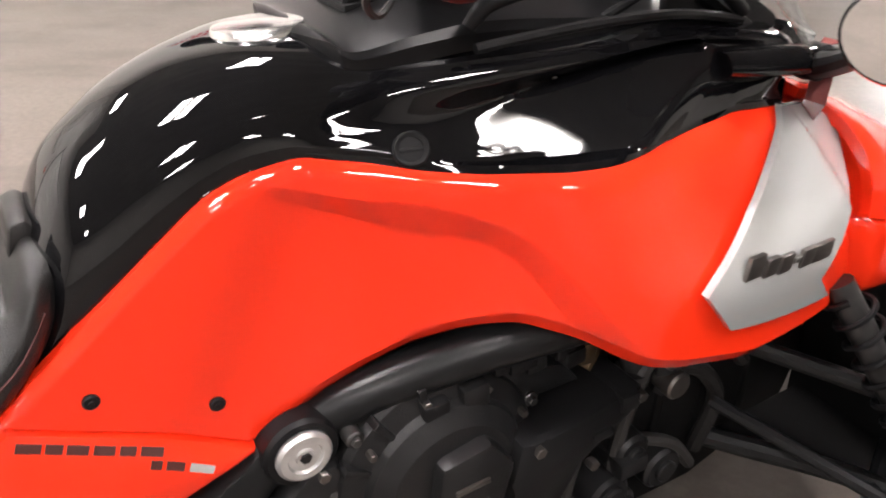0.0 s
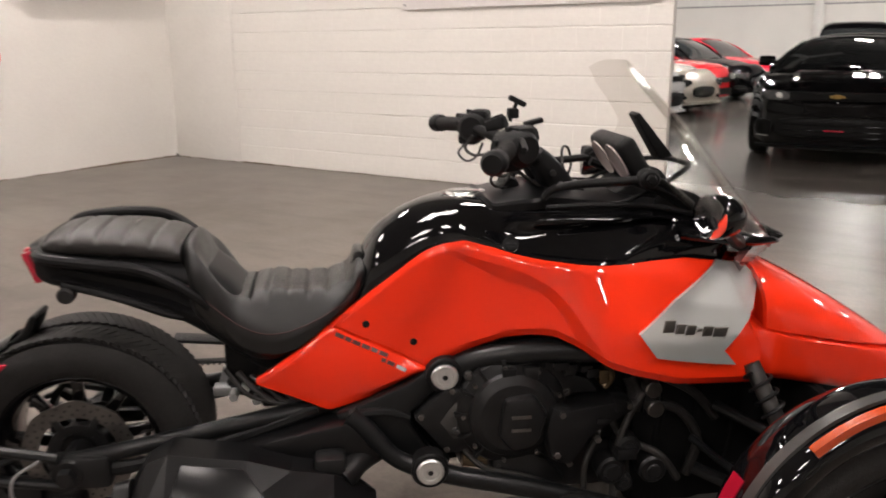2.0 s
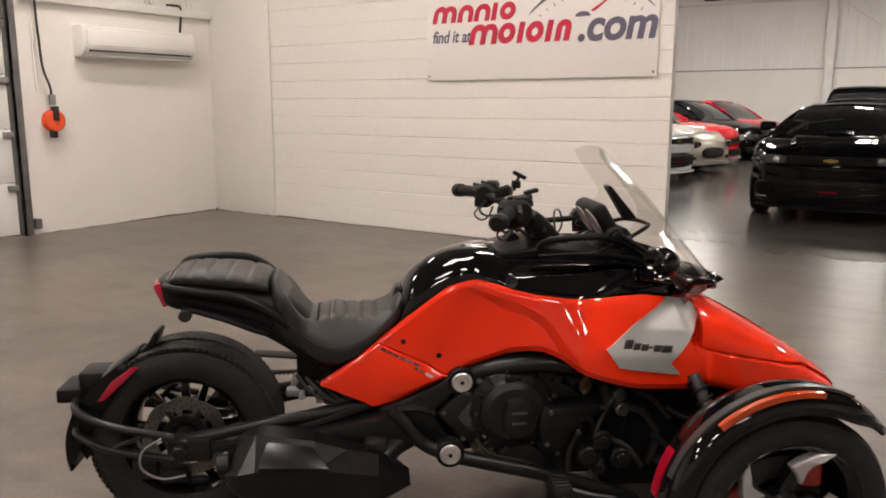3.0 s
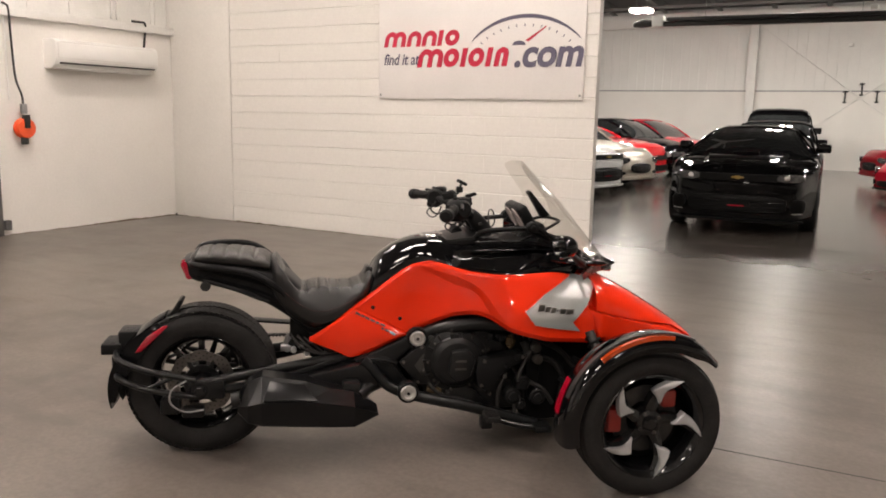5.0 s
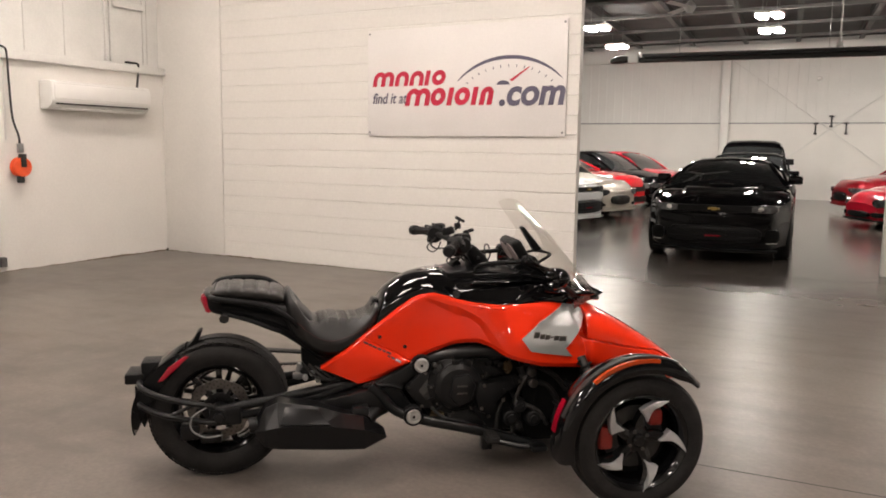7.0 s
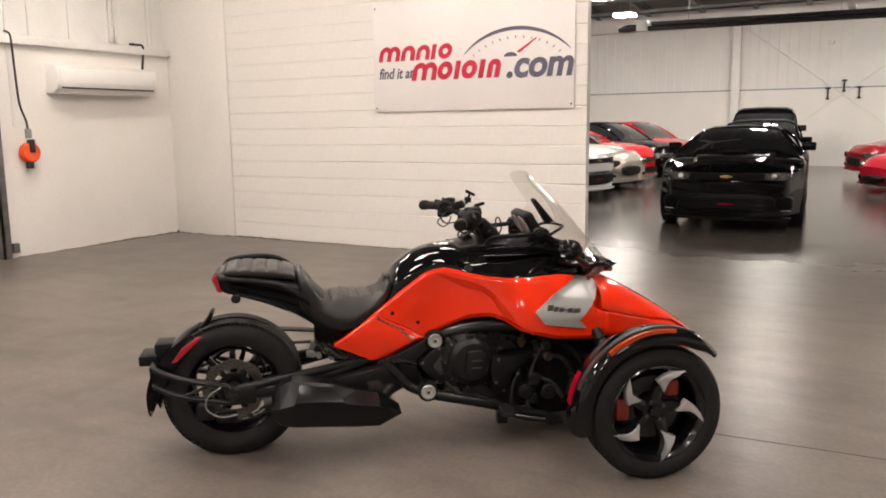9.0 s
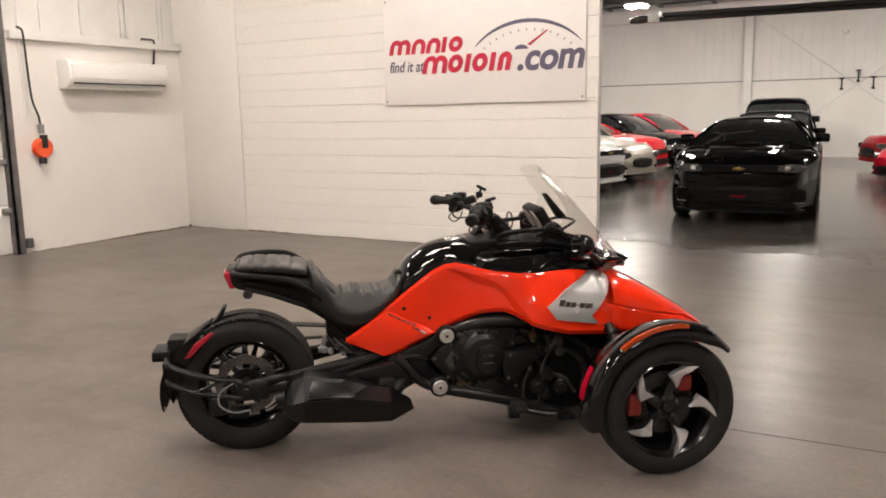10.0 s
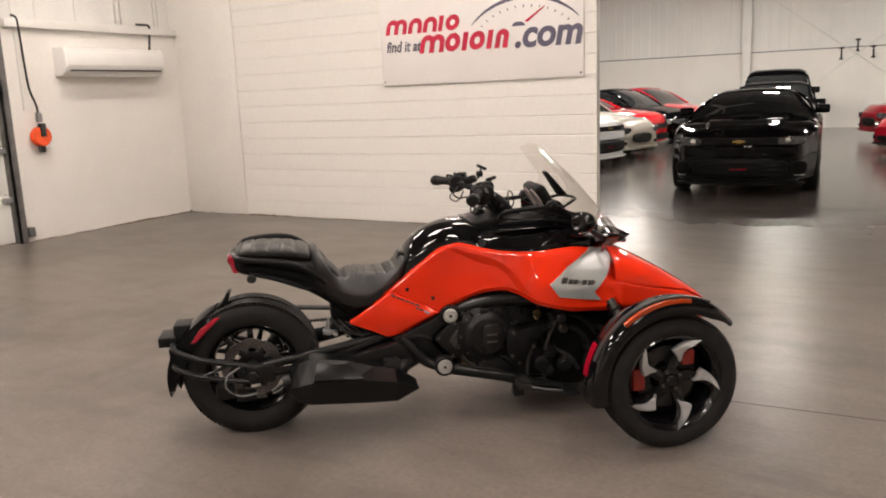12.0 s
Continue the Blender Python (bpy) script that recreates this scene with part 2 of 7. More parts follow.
# ---- mesh helpers ----
def finish(bm, name, mat, smooth=35):
    me = bpy.data.meshes.new(name)
    bmesh.ops.recalc_face_normals(bm, faces=bm.faces)
    bm.to_mesh(me)
    bm.free()
    if smooth:
        me.polygons.foreach_set("use_smooth", [True] * len(me.polygons))
        me.set_sharp_from_angle(angle=radians(smooth))
    me.materials.append(M[mat] if isinstance(mat, str) else mat)
    return me


def part(name, bm, mat, parent, label="", smooth=35):
    ob = new(name, finish(bm, name, mat, smooth))
    ob.parent = parent
    if label:
        tagged(ob, label)
    return ob


def thing(name, label, category, m=None, group="", kind=""):
    ob = new(name)
    ob.matrix_world = m or Matrix.Identity(4)
    return tagged(ob, label, category, group, kind)


def solid(name, bm, mat, label, category, kind="", smooth=35, group=""):
    return tagged(new(name, finish(bm, name, mat, smooth)), label, category, group, kind)


def box(bm, lo, hi, bevel=0.0, m=None, seg=2):
    size, mid = Vector(hi) - Vector(lo), (Vector(hi) + Vector(lo)) / 2
    g = bmesh.ops.create_cube(bm, size=1, matrix=(m or Matrix.Identity(4)) @ Matrix.Translation(mid) @ Matrix.Diagonal((*size, 1)))
    if bevel:
        edges = list({e for v in g["verts"] for e in v.link_edges})
        bmesh.ops.bevel(bm, geom=edges, offset=bevel, segments=seg, affect="EDGES", profile=0.5)
    return bm


def boxed(lo, hi, bevel=0.0, m=None, seg=2):
    return box(bmesh.new(), lo, hi, bevel, m, seg)


def spline(points, n):
    """Catmull-Rom through the points, n steps a span; works on rows of any width."""
    p = [np.array(q, float) for q in points]
    p = [2 * p[0] - p[1], *p, 2 * p[-1] - p[-2]]
    out = []
    for a, b, c, d in zip(p, p[1:], p[2:], p[3:]):
        for k in range(n):
            u = k / n
            out.append(0.5 * (2 * b + (c - a) * u + (2 * a - 5 * b + 4 * c - d) * u * u + (3 * b - a - 3 * c + d) * u ** 3))
    out.append(p[-2])
    return out


def skin(bm, rings, closed=True, caps=True):
    rows = [[bm.verts.new(tuple(float(c) for c in q)) for q in ring] for ring in rings]
    for a, b in zip(rows, rows[1:]):
        n = len(a)
        for k in range(n if closed else n - 1):
            bm.faces.new((a[k], a[(k + 1) % n], b[(k + 1) % n], b[k]))
    if caps and closed:
        bm.faces.new(rows[0][::-1])
        bm.faces.new(rows[-1])
    return rows


def tube(bm, points, radius, sides=12, n=6, caps=True):
    """A round bar along a smooth line; radius may be a list, one a point."""
    radii = radius if isinstance(radius, (list, tuple)) else [radius] * len(points)
    path = spline([(*p, r) for p, r in zip(points, radii)], n) if len(points) > 2 else [np.array((*p, r), float) for p, r in zip(points, radii)]
    rings, side = [], None
    for k, q in enumerate(path):
        ahead = Vector(path[min(k + 1, len(path) - 1)][:3] - path[max(k - 1, 0)][:3]).normalized()
        if side is None:
            side = ahead.orthogonal().normalized()
        side = (side - ahead * side.dot(ahead)).normalized()
        up = ahead.cross(side)
        rings.append([Vector(q[:3]) + (side * math.cos(a) + up * math.sin(a)) * q[3] for a in np.linspace(0, 2 * math.pi, sides, endpoint=False)])
    skin(bm, rings, True, caps)
    return bm


def revolve(bm, profile, steps=48, m=None, closed=False):
    """Profile of (radius, y) about the y axis."""
    rows = []
    for a in np.linspace(0, 2 * math.pi, steps, endpoint=False):
        rows.append([(r * math.cos(a), y, r * math.sin(a)) for r, y in profile])
    m = m or Matrix.Identity(4)
    vs = [[bm.verts.new(m @ Vector(q)) for q in row] for row in rows]
    n = len(profile)
    for a, b in zip(vs, vs[1:] + vs[:1]):
        for k in range(n if closed else n - 1):
            bm.faces.new((a[k], a[(k + 1) % n], b[(k + 1) % n], b[k]))
    return bm


def prism(bm, outline, y0, y1, bevel=0.0, m=None, seg=2):
    """A plate with the outline of (x, z), from y0 to y1, with softened edges."""
    m = m or Matrix.Identity(4)
    a = [bm.verts.new(m @ Vector((x, y0, z))) for x, z in outline]
    b = [bm.verts.new(m @ Vector((x, y1, z))) for x, z in outline]
    n = len(outline)
    faces = [bm.faces.new(a), bm.faces.new(b[::-1])]
    faces += [bm.faces.new((a[k], b[k], b[(k + 1) % n], a[(k + 1) % n])) for k in range(n)]
    if bevel:
        bmesh.ops.recalc_face_normals(bm, faces=faces)
        edges = list({e for f in faces for e in f.edges})
        bmesh.ops.bevel(bm, geom=edges, offset=bevel, segments=seg, affect="EDGES", profile=0.5)
    return bm


def disc(bm, c, r, y0, y1, bevel=0.002, steps=32):
    """A puck with its axis along y."""
    lo, hi = min(y0, y1), max(y0, y1)
    b = min(bevel, r * 0.4, (hi - lo) * 0.4)
    return revolve(bm, [(0.0001, lo), (r - b, lo), (r, lo + b), (r, hi - b), (r - b, hi), (0.0001, hi)], steps, Matrix.Translation(c))


def smoothstep(a, b, x):
    u = min(max((x - a) / (b - a), 0.0), 1.0)
    return u * u * (3 - 2 * u)


def table(rows):
    """Rows of (x, values...) as one smooth function of x."""
    xs = np.array([r[0] for r in rows], float)
    vals = np.array([r[1:] for r in rows], float)
    d = np.gradient(vals, xs, axis=0)

    def at(x):
        x = min(max(x, xs[0]), xs[-1])
        k = int(min(np.searchsorted(xs, x, "right") - 1, len(xs) - 2))
        h = xs[k + 1] - xs[k]
        u = (x - xs[k]) / h
        v = (2 * u ** 3 - 3 * u * u + 1) * vals[k] + (u ** 3 - 2 * u * u + u) * h * d[k] + (3 * u * u - 2 * u ** 3) * vals[k + 1] + (u ** 3 - u * u) * h * d[k + 1]
        return v if len(v) > 1 else float(v[0])
    return at


def mirrored(bm):
    """The same mesh on the other side of the plane y = 0."""
    out = bm.copy()
    for v in out.verts:
        v.co.y = -v.co.y
    bmesh.ops.reverse_faces(out, faces=out.faces)
    return out

# ---- the setting ----
WALL_Y, WALL_X, END_X, CEIL, HALL_Y, HALL_CEIL = 5.6, -7.2, -1.30, 5.2, 26.0, 5.05
EAST, SOUTH = 9.5, -12.0

fl = boxed((WALL_X - 0.3, SOUTH - 0.3, -0.2), (EAST + 0.3, HALL_Y + 0.3, 0.0))
solid("floor", fl, "floor", "warm grey concrete floor under worn glossy sealer, darkened in colour towards the hall", "floor", "structure", 0)

# saw-cut joints in the slab
for a, b in (((0.55, 1.376), (8.0, 1.74)), ((-7.0, 6.2), (9.0, 9.5))):
    bm = bmesh.new()
    d = (Vector(b) - Vector(a)).normalized() * 1.0
    s = Vector((-d.y, d.x)) * 0.0035
    vs = [bm.verts.new((p.x, p.y, 0.0012)) for p in (Vector(a) - s, Vector(b) - s, Vector(b) + s, Vector(a) + s)]
    bm.faces.new(vs)
    g = bmesh.ops.extrude_face_region(bm, geom=bm.faces[:])
    for v in g["geom"]:
        if isinstance(v, bmesh.types.BMVert):
            v.co.z -= 0.0035
    solid("floor_joint", bm, "dark_slot", "dark saw-cut joint in the concrete floor", "floor joint", "structure", 0)

# north wall of the near bay: core, then courses of painted block as pieces at the end of the file
wall_n = solid("wall_north", boxed((WALL_X - 0.3, WALL_Y + 0.003, 0), (END_X, WALL_Y + 0.24, CEIL)), "wall",
               "white painted concrete block wall with a plain free end", "wall", "structure", 0)
part("pilaster", boxed((WALL_X, WALL_Y - 0.016, 0), (-6.128, WALL_Y + 0.003, CEIL), 0.012), "wall", wall_n, "smooth plastered strip in the corner")
solid("wall_west", boxed((WALL_X - 0.3, 3.12, 0), (WALL_X, WALL_Y, 2.46)), "wall",
               "white painted low block wall under a ledge", "wall", "structure", 0)
upper_w = solid("wall_west_upper", boxed((WALL_X - 0.34, 3.12, 2.46), (WALL_X - 0.08, WALL_Y, CEIL)), "white_steel",
                "white sheet metal wall above the ledge", "wall", "structure", 0)
for y in (3.62, 4.15, 4.72, 4.80, 5.33, 5.40):
    wide = 0.05 if y in (4.72, 4.80) else 0.012
    part("seam_rib", boxed((WALL_X - 0.078, y, 2.53), (WALL_X - 0.045 if wide > 0.02 else WALL_X - 0.066, y + wide, CEIL - 0.05), 0.004), "white_steel", upper_w)
part("girt", boxed((WALL_X - 0.078, 4.85, 3.22), (WALL_X - 0.03, 5.33, 3.30), 0.004), "white_steel", upper_w)
part("girt", boxed((WALL_X - 0.078, 3.14, 4.2), (WALL_X - 0.03, 5.58, 4.28), 0.004), "white_steel", upper_w)
solid("ledge", boxed((WALL_X - 0.07, 3.16, 2.40), (WALL_X + 0.07, WALL_Y - 0.004, 2.49), 0.006), "white_steel",
      "white painted ledge board along the wall", "ledge", "structure")
solid("wall_west_door_side", boxed((WALL_X - 0.34, SOUTH - 0.3, 0), (WALL_X - 0.10, -0.9, CEIL)), "wall", "white painted wall beside the overhead door", "wall", "structure", 0)
solid("wall_west_over_door", boxed((WALL_X - 0.34, -0.9, 3.4), (WALL_X - 0.10, 3.12, CEIL)), "white_steel", "white wall above the overhead door", "wall", "structure", 0)
solid("wall_south", boxed((WALL_X - 0.34, SOUTH - 0.3, 0), (EAST + 0.3, SOUTH, CEIL)), "wall", "white painted wall behind", "wall", "structure", 0)
solid("wall_east", boxed((EAST, SOUTH, 0), (EAST + 0.3, HALL_Y, CEIL)), "wall", "white painted side wall", "wall", "structure", 0)
solid("wall_hall_west", boxed((-16.3, WALL_Y + 0.24, 0), (-16.0, HALL_Y, CEIL)), "wall", "white painted wall at the hall's far side", "wall", "structure", 0)
solid("floor_hall", boxed((-16.3, WALL_Y + 0.24, -0.2), (WALL_X - 0.3, HALL_Y + 0.3, 0.0)), "floor", "grey concrete floor of the hall under sealer, darkened in its colour", "floor", "structure", 0)
# near ceiling is out of view; its pale tone is added fill
solid("ceiling", boxed((WALL_X - 0.34, SOUTH - 0.3, CEIL), (EAST + 0.3, 8.6, CEIL + 0.15)), "bounce_deck", "unseen near ceiling, toned light grey to bounce fill light", "ceiling", "structure", 0)
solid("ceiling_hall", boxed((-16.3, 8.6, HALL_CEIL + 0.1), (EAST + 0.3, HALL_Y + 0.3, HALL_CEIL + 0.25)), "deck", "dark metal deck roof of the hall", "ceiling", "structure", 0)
solid("wall_hall_return", boxed((-16.3, WALL_Y + 0.24, 0), (WALL_X - 0.3, WALL_Y + 0.44, CEIL)), "wall", "white painted wall of the hall", "wall", "structure", 0)

# grit and flaked paint gathered along the foot of the walls
rnd = random.Random(11)
bm = bmesh.new()
for (x0, y0), (x1, y1), (nx, ny) in (((-7.19, 5.583), (-6.14, 5.583), (0, -1)), ((-6.13, 5.594), (-1.31, 5.594), (0, -1)), ((-7.199, 3.2), (-7.199, 5.58), (1, 0))):
    n = int(math.hypot(x1 - x0, y1 - y0) / 0.05)
    rows, wide = [], 0.01
    for k in range(n + 1):
        u = k / n
        wide = min(max(wide + rnd.uniform(-0.006, 0.006), 0.003), 0.026)
        tall = wide * rnd.uniform(0.3, 0.9)
        x, y = x0 + (x1 - x0) * u, y0 + (y1 - y0) * u
        rows.append([(x, y, tall), (x + nx * wide * 0.5, y + ny * wide * 0.5, tall * 0.35), (x + nx * wide, y + ny * wide, 0.001), (x - nx * 0.002, y - ny * 0.002, 0.0)])
    skin(bm, rows)
solid("wall_foot_grit", bm, "grit", "brown grit and flaked paint along the wall's foot", "grit", "stuff")

# stub pipe in the corner
bm = bmesh.new()
tube(bm, [(WALL_X + 0.05, WALL_Y - 0.05, 0.0), (WALL_X + 0.05, WALL_Y - 0.05, 0.035)], 0.012, 10)
solid("pipe_stub", bm, "cable", "short dark pipe stub in the floor corner", "pipe stub")

# hall's back wall: low masonry, siding with ribs above, columns and an eave beam
solid("wall_hall_back", boxed((-16.3, HALL_Y, 0), (EAST + 0.3, HALL_Y + 0.3, 2.48)), "wall", "white painted low wall at the back of the hall", "wall", "structure", 0)
bm = boxed((-16.3, HALL_Y + 0.02, 2.48), (EAST + 0.3, HALL_Y + 0.3, HALL_CEIL + 0.1))
siding = solid("wall_hall_siding", bm, "siding", "off-white ribbed metal siding", "siding", "structure", 0)
x = -15.6
while x < EAST:
    part("rib", boxed((x, HALL_Y - 0.012, 2.49), (x + 0.045, HALL_Y + 0.019, HALL_CEIL)), "siding", siding, smooth=0)
    x += 0.30
solid("siding_trim", boxed((-16.3, HALL_Y - 0.025, 2.445), (EAST, HALL_Y - 0.004, 2.485)), "galv", "grey drip trim along the siding", "trim", "structure", 0)
for x in (-9.4, -3.03, 3.4):
    solid("hall_column", boxed((x - 0.13, HALL_Y - 0.22, 0), (x + 0.13, HALL_Y - 0.03, HALL_CEIL), 0.01), "white_steel", "white painted steel column on the back wall", "column", "structure")
solid("eave_beam", boxed((-16.0, HALL_Y - 0.30, 4.55), (EAST, HALL_Y - 0.04, 5.02), 0.01), "siding", "off-white beam under the roof edge", "beam", "structure")

for (x0, z0), (x1, z1) in (((-2.85, 4.50), (3.2, 0.0)), ((3.2, 4.50), (-2.85, 0.0))):
    bm = bmesh.new()
    y = HALL_Y - (0.06 if x0 < 0 else 0.09)
    tube(bm, [(x0, y, z0), (x1, y, z1)], 0.011, 8)
    solid("brace_rod", bm, "white_steel", "thin white cross-bracing rod on the back wall", "brace rod", "structure")

# roof girders of the hall, running to the back wall
for x in (-8.6, -6.9, -5.2, -3.5, -1.9, -0.4, 1.3, 2.9, 4.6):
    bm = bmesh.new()
    d = Vector((-0.085, 1, 0)).normalized()
    m = Matrix.Translation((x + 0.9, 9.2, 0)) @ Matrix.Rotation(math.atan2(-d.x, d.y), 4, "Z")
    for lo, hi in (((-0.07, 0, 5.10), (0.07, 15.5, 5.125)), ((-0.008, 0, 4.90), (0.008, 15.5, 5.10)), ((-0.07, 0, 4.875), (0.07, 15.5, 4.90))):
        box(bm, lo, hi, 0, m)
    solid("roof_girder", bm, "girder", "dark painted steel roof girder", "girder", "structure", 0, "roof girders of the hall")
for y in (10.8, 13.2, 15.6, 18.0, 20.4, 22.8):
    solid("roof_purlin", boxed((-15.9, y, 4.79), (EAST, y + 0.12, 4.87), 0.006), "girder", "dark steel purlin under the roof", "purlin", "structure", 0, "purlins of the hall")

# green portal beam and its white column between near bay and hall
bm = bmesh.new()
for lo, hi in (((-7.4, 8.58, 3.50), (EAST, 8.86, 3.53)), ((-7.4, 8.71, 3.53), (EAST, 8.73, 4.05)), ((-7.4, 8.58, 4.05), (EAST, 8.86, 4.08))):
    box(bm, lo, hi)
solid("portal_beam", bm, "green", "dark green steel beam across the hall's opening", "beam", "structure", 0)
solid("portal_column", boxed((1.62, 8.55, 0), (2.05, 8.95, 3.5), 0.012), "wall", "white painted square column", "column", "structure")
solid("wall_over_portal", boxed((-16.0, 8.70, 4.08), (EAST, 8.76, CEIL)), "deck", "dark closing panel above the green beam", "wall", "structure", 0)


def led_fixture(x, y, z, mat, turn=0.0, long=0.62, wide=0.26, gap=0.10, tall=0.03, group="ceiling lights", roof=CEIL):
    """A twin LED high bay: two glowing lens boxes under a white housing on thin rods."""
    ob = thing("ceiling_light", "white twin LED panel light hung from the ceiling", "ceiling light", pose(x, y, z, 0, 0, turn), group)
    half = wide + gap / 2
    part("housing", boxed((-half - 0.02, -long / 2 - 0.03, tall), (half + 0.02, long / 2 + 0.03, tall + 0.05), 0.008), "white_steel", ob)
    for s in (-1, 1):
        c = s * (wide + gap) / 2
        part("panel", boxed((c - wide / 2, -long / 2, 0.0), (c + wide / 2, long / 2, tall)), mat, ob, "glowing white diffuser", 0)
        bm = bmesh.new()
        tube(bm, [(s * 0.15, 0, tall + 0.04), (s * 0.15, 0, roof - z)], 0.006, 8)
        part("rod", bm, "galv", ob)
    return ob


# out of view; rows beyond y = -4 are added to brighten the bike's flank
for x, y in ((-5.2, 2.9), (-1.7, 2.9), (2.0, 2.9), (-5.0, -0.2), (-1.5, -0.2), (2.2, -0.2), (-3.6, -4.2), (0.2, -4.2), (3.9, -4.2), (-2.6, -8.4), (2.2, -8.4)):
    led_fixture(x, y, 4.55, "lamp", 0, 1.10, 0.20, 0.12, group="near bay lights")
# only the first four are in view; the others are added hall light
for x, y in ((-0.75, 16.6), (-0.95, 18.9), (-4.7, 16.9), (-5.2, 20.4), (3.2, 16.6), (3.2, 20.4), (-9.5, 18.0), (-5.6, 12.2), (5.4, 12.6), (7, 18)):
    led_fixture(x, y, 4.40, "hall_lamp", -5, 0.45, 0.17, 0.15, 0.06, "hall lights", HALL_CEIL + 0.1)

# radiant tube heater under the roof of the hall
heater = thing("tube_heater", "long dark radiant tube heater hung under the hall roof", "tube heater", pose(0, 16, 3.53))
bm = bmesh.new()
tube(bm, [(-3.4, 0, 0), (6.0, 0, -0.10)], 0.055, 14)
part("tube", bm, "cable", heater, "dark steel tube")
part("reflector", prism(bmesh.new(), [(-3.3, 0.06), (6.0, -0.04), (6.0, 0.03), (-3.3, 0.13)], -0.12, 0.12, 0.01), "cable", heater)
part("burner_box", boxed((-3.62, -0.12, -0.06), (-3.38, 0.12, 0.18), 0.012), "white_steel", heater, "white burner box")
bm = bmesh.new()
tube(bm, [(-3.62, 0, 0.03), (-3.85, 0, 0.03), (-4.05, 0, 0.0)], [0.07, 0.09, 0.05], 12)
part("air_intake", bm, "cable", heater, "black air intake")
for x in (-2.5, 0.5, 3.5):
    bm = bmesh.new()
    tube(bm, [(x, 0, 0.1), (x, 0, HALL_CEIL + 0.1 - 3.53)], 0.006, 6)
    part("chain", bm, "galv", heater)

# ceiling fan and hanging sensor in the hall
fan = thing("ceiling_fan", "white three-blade ceiling fan at rest", "ceiling fan", pose(-1.5, 12.0, 3.95))
bm = bmesh.new()
tube(bm, [(0, 0, 0.1), (0, 0, HALL_CEIL + 0.1 - 3.95)], 0.014, 10)
part("downrod", bm, "white_steel", fan)
bm = bmesh.new()
revolve(bm, [(0.001, -0.1), (0.05, -0.1), (0.09, -0.05), (0.10, 0.0), (0.07, 0.05), (0.03, 0.1), (0.001, 0.1)], 24, Matrix.Rotation(radians(90), 4, "X"))
part("motor", bm, "white_steel", fan)
for a in (10, 130, 250):
    part("blade", boxed((0.1, -0.065, -0.015), (0.68, 0.065, -0.007), 0.003, Matrix.Rotation(radians(a), 4, "Z") @ Matrix.Rotation(radians(9), 4, "X")), "white_steel", fan)
pend = thing("hanging_sensor", "white sensor on a thin rod under the roof", "sensor", pose(0.86, 12.0, 3.2))
bm = bmesh.new()
tube(bm, [(0, 0, 0.03), (0, 0, HALL_CEIL + 0.1 - 3.2)], 0.014, 10)
part("rod", bm, "white_steel", pend)
part("head", boxed((-0.055, -0.055, -0.04), (0.055, 0.055, 0.03), 0.012), "white_plastic", pend)

# coat pegs on the back wall
for x, z in ((-0.25, 2.32), (0.20, 2.55), (0.63, 2.33)):
    peg = thing("wall_hook", "dark metal tool hook on the back wall", "wall hook", pose(x, HALL_Y - 0.005, z), "hooks on the back wall")
    part("bar", boxed((-0.022, -0.06, -0.2), (0.022, -0.002, 0.16), 0.008), "cable", peg)
    part("cross_bar", boxed((-0.075, -0.09, 0.10), (0.075, -0.05, 0.15), 0.01), "cable", peg)
    part("foot", boxed((-0.05, -0.12, -0.22), (0.05, -0.002, -0.17), 0.01), "cable", peg)
solid("wall_camera", boxed((-0.30, HALL_Y - 0.12, 3.82), (-0.15, HALL_Y - 0.004, 3.92), 0.02), "white_plastic", "small white camera box on the siding", "camera box")

# ---- overhead door with its track ----
door = thing("overhead_door", "white sectional overhead door, shut, in a steel track", "overhead door", pose(WALL_X - 0.06, 0, 0), kind="structure")
z = 0.01
while z < 3.3:
    part("door_panel", boxed((-0.05, -0.88, z), (0.0, 3.02, z + 0.545), 0.008), "white_plastic", door)
    z += 0.55
for z in (0.5, 1.05, 1.6, 2.15, 2.7):
    part("hinge", boxed((0.0, 2.93, z - 0.03), (0.05, 3.04, z + 0.03), 0.005), "galv", door)
bm = boxed((-0.02, 3.02, 0.0), (0.10, 3.05, 3.5), 0.003)
box(bm, (0.07, 3.02, 0.0), (0.10, 3.115, 3.5), 0.003)
part("track", bm, "post", door, "dark steel door track")
part("side_seal", boxed((-0.06, 2.98, 0.0), (-0.02, 3.02, 3.4), 0.003), "cable", door)
part("floor_bracket", boxed((0.06, 3.13, 0.06), (0.12, 3.20, 0.17), 0.006), "post", door)

# ---- air conditioner on the west wall ----
ac = thing("air_conditioner", "white wall-mounted split air conditioner", "air conditioner", pose(WALL_X, 3.735, 1.865))
prof = [(0.0, 0.0), (0.13, 0.0), (0.20, 0.045), (0.232, 0.10), (0.235, 0.24), (0.215, 0.315), (0.17, 0.335), (0.0, 0.335)]
part("body", prism(bmesh.new(), prof, -1.44, 0.0, 0.012, Matrix.Rotation(radians(180), 4, "Z") @ Matrix.Diagonal((-1, 1, 1, 1)), 3), "white_plastic", ac)
part("front_panel", boxed((0.225, 0.03, 0.115), (0.243, 1.41, 0.285), 0.008), "white_plastic", ac, "smooth white front panel")
part("air_slot", boxed((0.185, 0.06, 0.055), (0.236, 1.38, 0.072), 0.004), "dark_slot", ac, "dark outlet slot")
part("louvre", boxed((0.12, 0.06, 0.004), (0.205, 1.38, 0.016), 0.004, Matrix.Identity(4)), "white_plastic", ac)
for z in (0.297, 0.309, 0.321):
    part("intake_slat", boxed((0.205 - (z - 0.297) * 0.9, 0.08, z), (0.224 - (z - 0.297) * 0.9, 1.36, z + 0.005), 0.001), "white_steel", ac)
